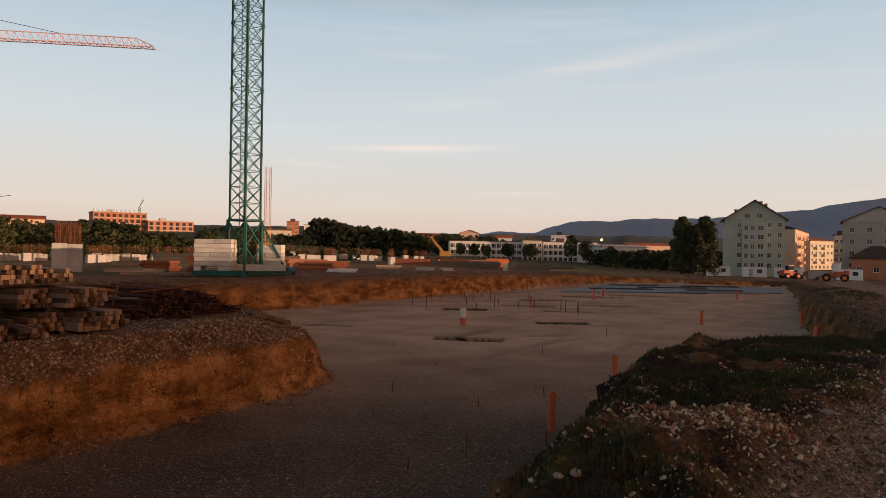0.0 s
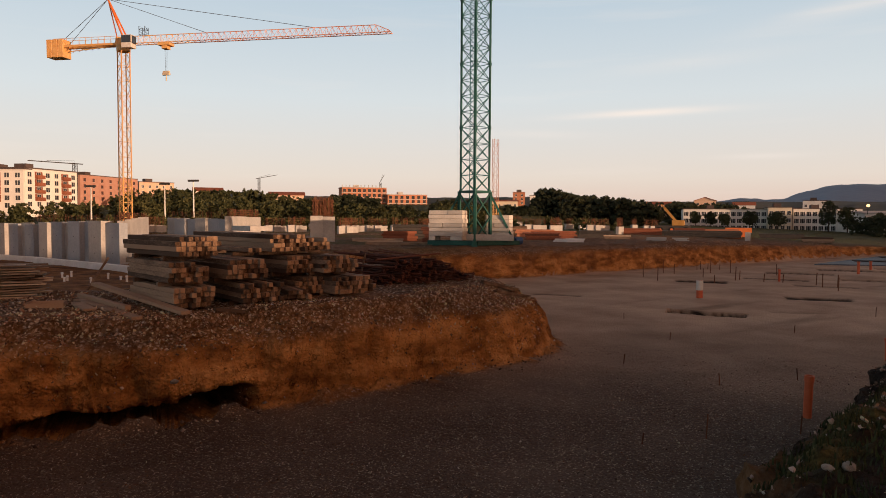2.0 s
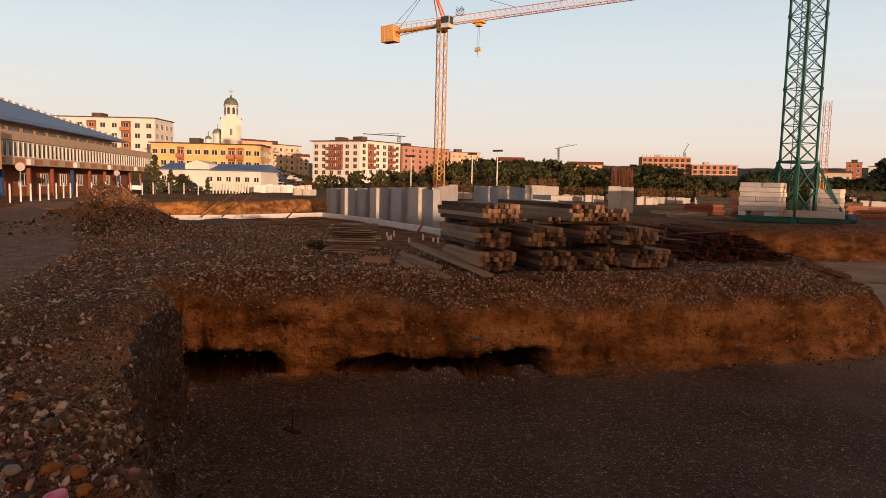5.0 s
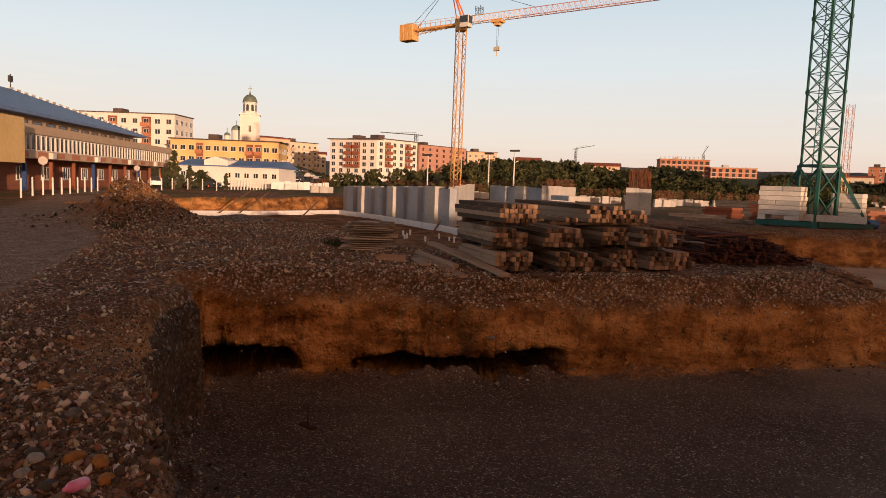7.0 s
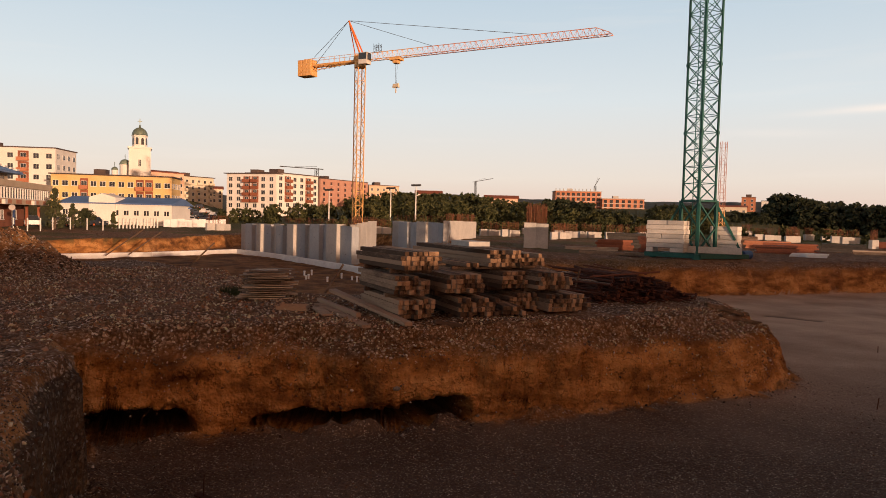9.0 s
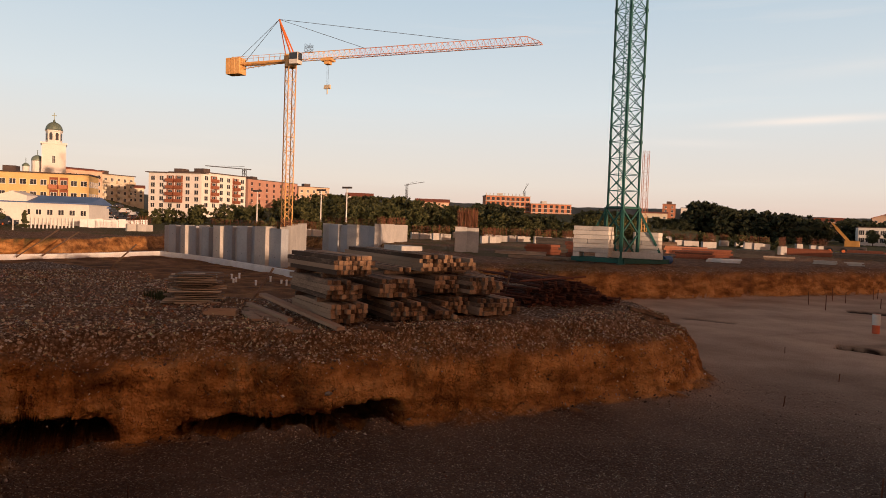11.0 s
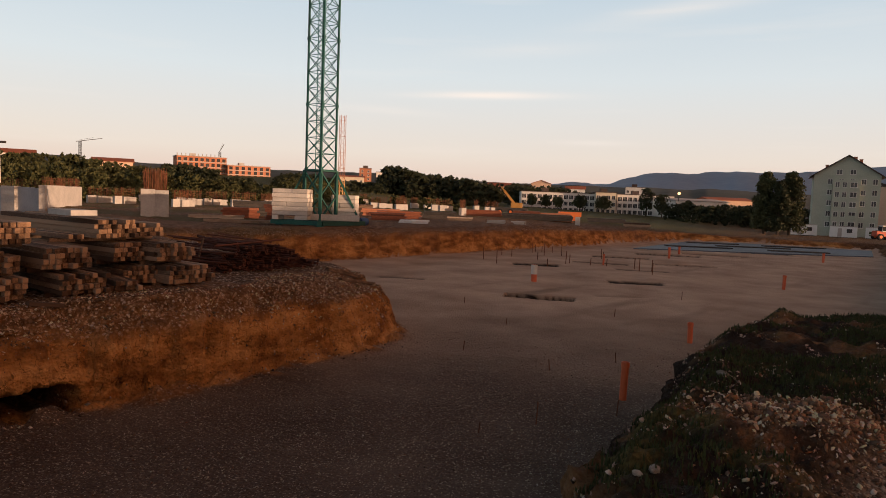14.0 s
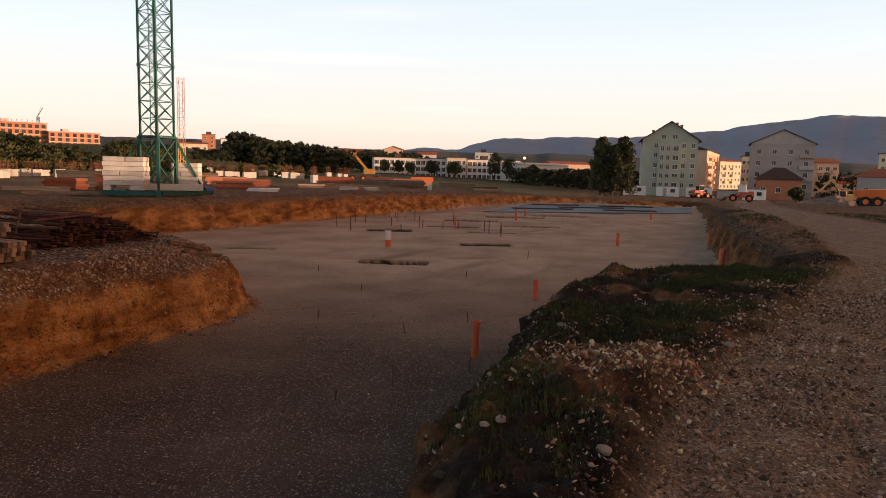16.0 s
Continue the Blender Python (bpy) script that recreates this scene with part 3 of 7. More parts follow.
    crumble = (1 - onA * np.clip(h0 + h1, 0, 1)) * sstep(0.03, 0.11, np.clip(toe, 0, 1)) * pit * (1 - east) * (x < 2) * (1 - on_c)
    clay = np.maximum(clay, 0.5 * crumble)
    pit = pit * (1 - crumble)
    far_green = sstep(75, 115, Rr) * (1 - ltrack) * (1 - 0.75 * (1 - sstep(-20, -12, np.degrees(A))) * sstep(-60, -50, np.degrees(A)))
    green = np.clip(0.8 * bank * sstep(-0.25, 0.35, 0.55 * fbm(x, y, 1.3, 4, seed=22) + 0.25 - 6.0 * pile) * (1 - sstep(0.35, 0.9, 0.9 - rdist / 5.0)) + far_green, 0, 1) * (1 - wall * 0.8)
    green = np.maximum(green, sstep(-0.25, 0.35, fbm(x, y, 5, 4, seed=30)) * sstep(34, 54, Rr) * sstep(12, 20, np.degrees(np.arctan2(-x, y))) * 0.7) * (1 - pit)
    gravel = np.clip(sstep(-0.6, 0.3, fbm(x, y, 2.2, 3, seed=23)) * (x < -4) * (1 - sstep(30, 40, Rr)) + 0.35 + pile * 8, 0, 1) * (1 - 0.8 * clay) * (1 - pit) * (1 - 0.6 * ltrack)
    gravel = np.maximum(gravel, 0.8 * layer * (1 - bank)) * (1 - 0.8 * bank * (1 - np.clip(pile * 8, 0, 1)))
    # pit floor colour goes paler with distance from the viewer
    pale_far = sstep(13, 34, Rr + 2.5 * fbm(x, y, 5.0, 3, seed=64)) * pit
    # trenches are damp soil; near cut and hollow get shade painted in
    damp_shade = np.clip(0.45 * sstep(0.2, -0.4, sb) + 0.7 * on_c * wall + 0.55 * east * wall + 0.9 * wall * np.clip(hollow, 0, 1) + 1.0 * bank * (1 - pit) * (1 - np.clip(pile * 7, 0, 1)) * sstep(-0.6, 0.15, fbm(x, y, 0.8, 3, seed=66)) + pit * (sstep(0.01, 0.12, dug) + 0.5 * sstep(0.3, 0.95, 0.5 * fbm(0.25 * (0.57 * x + 0.82 * y), 1.6 * (0.82 * x - 0.57 * y), 2.4, 4, seed=61)) * (1 - 0.6 * sstep(40, 60, Rr))), 0, 1)
    track = np.maximum(ltrack, rtrack) * (1 - wall) * (1 - pit)
    rad = np.concatenate([np.geomspace(0.5, 30, 900)[:-1], np.geomspace(30, 4600, 400)])
    GRID.update(az=az, rad=rad, z=np.stack([np.interp(rad, Rr[i], z[i]) for i in range(len(az))]))
    na, nr = x.shape
    idx = np.arange(na * nr).reshape(na, nr)
    i2 = np.roll(idx, -1, axis=0)
    quads = np.stack([idx[:, :-1], idx[:, 1:], i2[:, 1:], i2[:, :-1]], -1).reshape(-1, 4)
    quads = quads[:, ::-1]
    # the small disc underfoot
    verts = np.stack([x2, y2, z], -1).reshape(-1, 3)
    verts = np.vstack([verts, [[0, 0, float(z[:, 0].mean())]]])
    cap = np.stack([np.full(na, na * nr), idx[:, 0], i2[:, 0]], -1)[:, ::-1]
    me = bpy.data.meshes.new("ground")
    me.vertices.add(len(verts))
    me.vertices.foreach_set("co", verts.ravel())
    loops = np.concatenate([quads.ravel(), cap.ravel()])
    me.loops.add(len(loops))
    me.loops.foreach_set("vertex_index", loops.astype(np.int32))
    starts = np.concatenate([np.arange(len(quads)) * 4, len(quads) * 4 + np.arange(len(cap)) * 3])
    me.polygons.add(len(starts))
    me.polygons.foreach_set("loop_start", starts.astype(np.int32))
    me.polygons.foreach_set("use_smooth", np.ones(len(starts), bool))
    me.update(calc_edges=True)
    for nm, arr in (("clay", clay), ("green", green), ("gravel", gravel), ("track", track), ("pit", pit), ("damp_shade", damp_shade), ("pale_far", pale_far)):
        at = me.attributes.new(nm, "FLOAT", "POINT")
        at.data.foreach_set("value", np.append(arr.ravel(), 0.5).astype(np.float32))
    me.validate()
    return me


def soil_material():
    m = bpy.data.materials.new("site_soil")
    m.use_nodes = True
    n, l = m.node_tree.nodes, m.node_tree.links
    b = n["Principled BSDF"]
    b.inputs["Roughness"].default_value, b.inputs["Specular IOR Level"].default_value = 0.9, 0.12
    co = n.new("ShaderNodeTexCoord").outputs["Object"]

    def noise_tex(scale, detail=5.0, rough=0.6, stretch=None):
        t = n.new("ShaderNodeTexNoise")
        t.inputs["Scale"].default_value, t.inputs["Detail"].default_value, t.inputs["Roughness"].default_value = scale, detail, rough
        if stretch:
            mp = n.new("ShaderNodeMapping")
            mp.inputs["Scale"].default_value = stretch
            l.new(co, mp.inputs["Vector"])
            l.new(mp.outputs["Vector"], t.inputs["Vector"])
        else:
            l.new(co, t.inputs["Vector"])
        return t.outputs["Fac"]

    def ramp(fac, stops):
        r = n.new("ShaderNodeValToRGB")
        els = r.color_ramp.elements
        els[0].position, els[0].color = stops[0][0], (*stops[0][1], 1)
        els[1].position, els[1].color = stops[-1][0], (*stops[-1][1], 1)
        for p, c in stops[1:-1]:
            els.new(p).color = (*c, 1)
        l.new(fac, r.inputs["Fac"])
        return r.outputs["Color"]

    def mix(a, c, fac):
        x = n.new("ShaderNodeMix")
        x.data_type = "RGBA"
        l.new(a, x.inputs["A"])
        l.new(c, x.inputs["B"])
        l.new(fac, x.inputs["Factor"])
        return x.outputs["Result"]

    def attr(name):
        a = n.new("ShaderNodeAttribute")
        a.attribute_name = name
        return a.outputs["Fac"]

    def math_node(op, a, c):
        x = n.new("ShaderNodeMath")
        x.operation = op
        for k, v in enumerate((a, c)):
            if isinstance(v, (int, float)):
                x.inputs[k].default_value = v
            else:
                l.new(v, x.inputs[k])
        x.use_clamp = op != "ADD"
        return x.outputs[0]

    coarse, mid, fine = noise_tex(0.35), noise_tex(2.2), noise_tex(14.0, 6.0, 0.65)
    vor = n.new("ShaderNodeTexVoronoi")
    vor.inputs["Scale"].default_value, vor.inputs["Randomness"].default_value = 15.0, 1.0
    l.new(co, vor.inputs["Vector"])
    vor2 = n.new("ShaderNodeTexVoronoi")
    vor2.inputs["Scale"].default_value = 42.0
    l.new(co, vor2.inputs["Vector"])
    sep = n.new("ShaderNodeSeparateColor")
    l.new(vor.outputs["Color"], sep.inputs["Color"])
    sep2 = n.new("ShaderNodeSeparateColor")
    l.new(vor2.outputs["Color"], sep2.inputs["Color"])
    dirt = ramp(mid, [(0.30, (0.070, 0.032, 0.015)), (0.55, (0.216, 0.108, 0.053)), (0.75, (0.412, 0.225, 0.116))])
    pebble = ramp(sep.outputs["Red"], [(0.0, (0.036, 0.024, 0.016)), (0.45, (0.22, 0.140, 0.092)), (0.78, (0.52, 0.375, 0.265)), (0.9, (0.74, 0.60, 0.47)), (1.0, (0.800, 0.800, 0.784))])
    grit = ramp(sep2.outputs["Green"], [(0.0, (0.080, 0.050, 0.033)), (0.75, (0.270, 0.181, 0.129)), (1.0, (0.800, 0.698, 0.516))])
    stony = mix(pebble, grit, math_node("GREATER_THAN", fine, 0.54))
    # darker tone laid in the gaps between pebbles
    gap = n.new("ShaderNodeMapRange")
    gap.inputs["From Min"].default_value, gap.inputs["From Max"].default_value = 0.42, 0.72
    l.new(vor.outputs["Distance"], gap.inputs["Value"])
    gap_tone = n.new("ShaderNodeRGB")
    gap_tone.outputs[0].default_value = (0.05, 0.028, 0.016, 1)
    stony = mix(stony, gap_tone.outputs[0], gap.outputs["Result"])
    strata = noise_tex(1.1, 7.0, 0.58, (0.7, 0.7, 1.9))
    clay = ramp(strata, [(0.32, (0.130, 0.050, 0.016)), (0.47, (0.35, 0.152, 0.047)), (0.56, (0.54, 0.255, 0.085)), (0.68, (0.68, 0.355, 0.135))])
    clay = mix(clay, dirt, math_node("MULTIPLY", math_node("GREATER_THAN", fine, 0.60), 0.4))
    stain = n.new("ShaderNodeMapRange")
    stain.inputs["From Min"].default_value, stain.inputs["From Max"].default_value, stain.inputs["To Max"].default_value = 0.50, 0.72, 0.5
    l.new(noise_tex(1.0, 7.0, 0.66, (2.6, 2.6, 0.9)), stain.inputs["Value"])
    humus = n.new("ShaderNodeRGB")
    humus.outputs[0].default_value = (0.095, 0.038, 0.013, 1)
    clay = mix(clay, humus.outputs[0], stain.outputs["Result"])
    sward = ramp(fine, [(0.35, (0.027, 0.032, 0.011)), (0.55, (0.101, 0.105, 0.035)), (0.75, (0.203, 0.155, 0.070))])
    rolled = ramp(mid, [(0.25, (0.16, 0.108, 0.078)), (0.55, (0.35, 0.25, 0.182)), (0.8, (0.55, 0.41, 0.306))])
    rolled = mix(rolled, grit, math_node("MULTIPLY", math_node("GREATER_THAN", sep2.outputs["Blue"], 0.4), 0.75))
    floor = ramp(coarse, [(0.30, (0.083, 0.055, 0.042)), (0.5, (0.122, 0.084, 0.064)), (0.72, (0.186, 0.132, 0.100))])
    floor = mix(floor, grit, math_node("MULTIPLY", math_node("GREATER_THAN", sep2.outputs["Red"], 0.6), 0.55))
    col = mix(dirt, stony, math_node("MULTIPLY", attr("gravel"), math_node("ADD", 0.35, mid)))
    col = mix(col, rolled, attr("track"))
    col = mix(col, sward, math_node("MULTIPLY", attr("green"), math_node("ADD", 0.45, mid)))
    col = mix(col, clay, attr("clay"))
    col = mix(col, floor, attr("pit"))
    pale_floor = ramp(coarse, [(0.30, (0.38, 0.268, 0.194)), (0.5, (0.50, 0.366, 0.270)), (0.72, (0.63, 0.474, 0.352))])
    col = mix(col, pale_floor, attr("pale_far"))
    # darkest tone: wet trenches, painted shade, and the darkened bank, dig and east wall
    wet_shade = ramp(mid, [(0.3, (0.016, 0.011, 0.008)), (0.7, (0.050, 0.034, 0.025))])
    col = mix(col, wet_shade, attr("damp_shade"))
    crk = n.new("ShaderNodeTexVoronoi")
    crk.feature, crk.inputs["Scale"].default_value = "DISTANCE_TO_EDGE", 3.2
    warp = n.new("ShaderNodeVectorMath")
    warp.operation = "MULTIPLY_ADD"
    wn_ = n.new("ShaderNodeTexNoise")
    wn_.inputs["Scale"].default_value = 2.5
    l.new(co, wn_.inputs["Vector"])
    l.new(wn_.outputs["Color"], warp.inputs[0])
    warp.inputs[1].default_value = (0.9, 0.9, 0.9)
    l.new(co, warp.inputs[2])
    l.new(warp.outputs[0], crk.inputs["Vector"])
    cmask = n.new("ShaderNodeMapRange")
    cmask.inputs["From Max"].default_value, cmask.inputs["To Min"].default_value, cmask.inputs["To Max"].default_value = 0.035, 1.0, 0.0
    l.new(crk.outputs["Distance"], cmask.inputs["Value"])
    # clay cracks have no relief: their inner shade is drawn as dark lines
    crack_shade = math_node("MULTIPLY", math_node("MULTIPLY", cmask.outputs["Result"], attr("clay")), math_node("MULTIPLY", math_node("GREATER_THAN", mid, 0.50), 0.75))
    deep = n.new("ShaderNodeRGB")
    deep.outputs[0].default_value = (0.045, 0.018, 0.007, 1)
    l.new(mix(col, deep.outputs[0], crack_shade), b.inputs["Base Color"])
    hgt = math_node("ADD", math_node("ADD", math_node("MULTIPLY", fine, 0.8), math_node("MULTIPLY", mid, 0.9)), math_node("MULTIPLY", vor.outputs["Distance"], 0.6))
    bp = n.new("ShaderNodeBump")
    bp.inputs["Strength"].default_value, bp.inputs["Distance"].default_value = 1.0, 0.09
    l.new(hgt, bp.inputs["Height"])
    l.new(bp.outputs["Normal"], b.inputs["Normal"])
    return m


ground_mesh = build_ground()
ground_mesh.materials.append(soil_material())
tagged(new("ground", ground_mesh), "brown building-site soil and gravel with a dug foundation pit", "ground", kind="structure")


def ridge(name, rng, depth, points, mat, label, seed, wob):
    """A far range of hills: crest heights in degrees above eye level at azimuths."""
    az = np.arange(-60, 95, 0.25)
    el = np.interp(az, [p[0] for p in points], [p[1] for p in points])
    el = el + wob * fbm(az, az * 0, 4.5, 5, seed=seed)
    a = np.radians(az)
    crest = 1.7 + np.tan(np.radians(el)) * rng
    me = Mesher()
    rows = []
    for dr, k in ((-depth, None), (-0.75 * depth, 0.28), (-0.5 * depth, 0.5), (-0.25 * depth, 0.76), (0, 1.0), (depth * 0.4, 0.9)):
        r = rng + dr * (1 + 0.12 * fbm(az, az * 0 + dr * 0.01, 5.0, 3, seed=seed + 9))
        zz = np.full(az.shape, -6.0) if k is None else -6 + (crest + 6) * k * (1 + (0.0 if k == 1.0 else 0.10) * fbm(az, az * 0 + k * 7, 2.6, 4, seed=seed + 5))
        rows.append(np.stack([-np.sin(a) * r, np.cos(a) * r, zz], -1))
    vs = np.concatenate(rows)
    n = len(az)
    me.add(vs.tolist(), [(k * n + i + 1, k * n + i, (k + 1) * n + i, (k + 1) * n + i + 1) for k in range(5) for i in range(n - 1)])
    solid(name, me, mat, label, "hills", kind="structure", smooth=True)


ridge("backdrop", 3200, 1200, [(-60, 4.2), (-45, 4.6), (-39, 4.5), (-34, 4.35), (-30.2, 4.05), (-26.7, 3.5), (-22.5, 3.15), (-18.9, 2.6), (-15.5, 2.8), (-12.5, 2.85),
      (-10.6, 2.6), (-7.8, 1.7), (-3.6, 1.2), (4, 0.6), (20, 0.2), (95, 0.2)], HAZE_HILL, "wooded mountain range tinted blue-grey for haze", 40, 0.26)
ridge("backdrop_near", 900, 320, [(-60, 0.9), (-34, 1.1), (-22, 1.3), (-12, 1.55), (-7, 1.6), (-4.9, 1.55), (-2, 1.5), (2, 1.5), (10, 1.9), (25, 1.8), (45, 2.0), (60, 1.2), (95, 0.8)],
      HILL_NEAR, "dark wooded hills behind the town", 60, 0.14)

# ---- the town round the site ----
def window_mesh(w, h, mat, bars=1):
    """A frame with its openings, in one piece."""
    t = 0.07
    xs = [-w / 2, -w / 2 + t]
    for k in range(bars):
        c = -w / 2 + w * (k + 1) / (bars + 1)
        xs += [c - t / 2, c + t / 2]
    xs += [w / 2 - t, w / 2]
    zs = [0, t, h - t, h]
    nx = len(xs)
    m = Mesher()
    vs = [(x, y, z) for y in (-0.05, 0.03) for z in zs for x in xs]
    n = nx * 4

    def filled(i, k):
        return 0 <= i < nx - 1 and 0 <= k < 3 and (k != 1 or i % 2 == 0)
    fs = []
    for k in range(3):
        for i in range(nx - 1):
            if not filled(i, k):
                continue
            a, b, c, d = k * nx + i, k * nx + i + 1, (k + 1) * nx + i + 1, (k + 1) * nx + i
            fs += [(a, b, c, d), (n + d, n + c, n + b, n + a)]
            for di, dk, p, q in ((-1, 0, d, a), (1, 0, b, c), (0, -1, a, b), (0, 1, c, d)):
                if not filled(i + di, k + dk):
                    fs.append((q, p, n + p, n + q))
    return m.add(vs, fs).data("window", mat)


def pane_mesh(w, h):
    return Mesher().box(-w / 2 + 0.05, w / 2 - 0.05, -0.02, 0.02, 0.05, h - 0.05).data("pane", GLASS)


WINDOWS = {}


def window(parent, m, w, h, mat, bars):
    key = (w, h, mat.name, bars)
    if key not in WINDOWS:
        WINDOWS[key] = (window_mesh(w, h, mat, bars), pane_mesh(w, h))
    fr, pn = WINDOWS[key]
    ob = part("window", fr, mat, parent, m=m)
    part("pane", pn, GLASS, ob)
    if w > 1.0:
        if ("sill", w) not in WINDOWS:
            WINDOWS["sill", w] = Mesher().box(-w / 2 - 0.1, w / 2 + 0.1, -0.12, 0.02, -0.07, -0.002).data("sill", mat)
        part("sill", WINDOWS["sill", w], mat, ob)
    return ob


def balcony(parent, m, w, wallmat):
    b = Mesher().box(-w / 2, w / 2, -1.1, -0.003, -0.12, 0.0)
    b.box(-w / 2, w / 2, -1.1, -1.02, 0, 0.95).box(-w / 2, -w / 2 + 0.08, -1.02, -0.003, 0, 0.95).box(w / 2 - 0.08, w / 2, -1.02, -0.003, 0, 0.95)
    return part("balcony", b, wallmat, parent, m=m)


def building(name, p1, p2, depth, z0, z1, floors, bays, wall, label, category="building", roof="flat", rise=3.0, roofmat=None, win=(1.2, 1.4),
             frame_mat=None, sides=(), balconies=(), skip=(), group="", base=0.8, top=0.6, overhang=0.5, bars=1, chimneys=(), rail=None):
    """A block whose front runs from p1 to p2; balconies and skip hold (floor, bay)."""
    p1, p2 = Vector(p1).to_2d(), Vector(p2).to_2d()
    d = p2 - p1
    W, H = d.length, z1 - z0
    root = thing(name, Matrix.Translation((p1.x, p1.y, z0)) @ Matrix.Rotation(math.atan2(d.y, d.x), 4, "Z"), label, category, group)
    frame_mat = frame_mat or FRAME_WHITE
    part("wall", Mesher().box(0, W, 0, depth, -2.0, H), wall, root)
    if roof == "flat":
        r = Mesher().box(-overhang, W + overhang, -overhang, depth + overhang, H + 0.003, H + 0.3)
        r.box(W * 0.3, W * 0.3 + 3, depth * 0.4, depth * 0.7, H + 0.3, H + 1.9)
    elif roof == "gable_front":
        r = Mesher()
        o, t = overhang, 0.25
        a = [(-o, -o, H - o * 2 * rise / W), (W / 2, -o, H + rise), (W + o, -o, H - o * 2 * rise / W)]
        vs = a + [(x, depth + o, z) for x, _, z in a] + [(x, y, z + t) for x, y, z in a] + [(x, depth + o, z + t) for x, _, z in a]
        r.add(vs, [(0, 1, 4, 3), (1, 2, 5, 4), (6, 9, 10, 7), (7, 10, 11, 8), (0, 6, 7, 1), (1, 7, 8, 2), (3, 4, 10, 9), (4, 5, 11, 10), (0, 3, 9, 6), (2, 8, 11, 5)])
        part("gable", Mesher().add([(0, 0, H), (W, 0, H), (W / 2, 0, H + rise - 0.02), (0, depth, H), (W, depth, H), (W / 2, depth, H + rise - 0.02)], [(0, 1, 2), (5, 4, 3), (0, 2, 5, 3), (1, 4, 5, 2), (0, 3, 4, 1)]), wall, root)
    else:
        o, g = overhang, (W * 0.5 - 0.01 if roof == "pyramid" else min(W, depth) * (0.45 if roof == "hip" else 0.0))
        r = Mesher()
        lo = [(-o, -o, H), (W + o, -o, H), (W + o, depth + o, H), (-o, depth + o, H)]
        vs = lo + [(x, y, H + 0.18) for x, y, _ in lo] + [(g - (o if g == 0 else 0), depth / 2, H + rise), (W - g + (o if g == 0 else 0), depth / 2, H + rise)]
        r.add(vs, [(3, 2, 1, 0), (0, 1, 5, 4), (1, 2, 6, 5), (2, 3, 7, 6), (3, 0, 4, 7), (4, 5, 9, 8), (5, 6, 9), (6, 7, 8, 9), (7, 4, 8)])
    rf = part("roof", r, roofmat or DARK_ROOF, root)
    for cx, cy, ch in chimneys:
        part("chimney", Mesher().box(cx - 0.35, cx + 0.35, cy - 0.35, cy + 0.35, H, H + ch).box(cx - 0.42, cx + 0.42, cy - 0.42, cy + 0.42, H + ch + 0.002, H + ch + 0.15), BRICK_WALL, rf)
    fh = (H - base - top) / max(floors, 1)

    def face(length, n, place, side):
        for f in range(floors):
            for b in range(n):
                if side == "front" and (f, b) in skip:
                    continue
                c = length * (b + 0.5) / n
                m = place(c, base + f * fh + (fh - win[1]) * 0.45)
                if side == "front" and (f, b) in balconies:
                    wide = min(length / n * 0.85, 4.0)
                    balcony(root, place(c, base + f * fh), wide, rail or wall)
                    if rail:
                        part("loggia", Mesher().box(-wide / 2, wide / 2, -0.002, 0.016, 0.0, fh - 0.25), DARK_BRICK, root, "brown loggia wall", m=place(c, base + f * fh))
                window(root, m, min(win[0], length / n * 0.8), win[1], frame_mat, bars)
    face(W, bays, lambda c, z: Matrix.Translation((c, -0.02, z)), "front")
    n2 = max(1, round(depth / (W / bays)))
    if "right" in sides:
        face(depth, n2, lambda c, z: Matrix.Translation((W + 0.02, c, z)) @ Matrix.Rotation(radians(90), 4, "Z"), "right")
    if "left" in sides:
        face(depth, n2, lambda c, z: Matrix.Translation((-0.02, depth - c, z)) @ Matrix.Rotation(radians(-90), 4, "Z"), "left")
    return root


def grid(floors, cols):
    return {(f, c) for f in floors for c in cols}


# left of the site: apartment blocks
building("apartment_block", polar(73.2, 238), polar(66.3, 224), 14, 2.0, 19.2, 5, 9, WHITE_WALL, "white apartment block with red-brown balconies, lit by low sun", "apartments",
         sides=("right",), balconies=grid(range(1, 5), (3, 6)), base=1.5, win=(1.6, 1.5), roofmat=DARK_ROOF, overhang=0.3, rail=BRICK_WALL)
building("apartment_block", polar(66.6, 206), polar(58.4, 198), 12, 0.5, 11.2, 3, 13, YELLOW_WALL, "long yellow-ochre apartment block with white windows", "apartments",
         sides=("right",), balconies=grid(range(0, 3), (3, 9, 10)), win=(1.5, 1.4), roofmat=DARK_ROOF, overhang=0.5, rail=BRICK_WALL)
building("apartment_block", polar(59.9, 285), polar(57.5, 292), 14, 5.0, 17.2, 4, 5, PEACH_WALL, "peach apartment block in warm light", "apartments", balconies=grid(range(1, 4), (1, 3)), roofmat=RED_ROOF, roof="gable", rise=1.2)
building("apartment_block", polar(57.5, 300), polar(55.3, 310), 14, 5.0, 16.8, 4, 5, CREAM_WALL, "cream apartment block with small balconies", "apartments", balconies=grid(range(0, 4), (0, 2, 4)), roofmat=DARK_ROOF)
building("apartment_block", polar(54.3, 246), polar(50.5, 236), 14, 3.0, 15.6, 5, 6, WHITE_WALL, "white corner apartment block with brown balconies", "apartments",
         balconies=grid(range(1, 5), (2, 3)), win=(1.5, 1.5), roofmat=DARK_ROOF, overhang=0.8, sides=("left",), rail=DARK_BRICK)
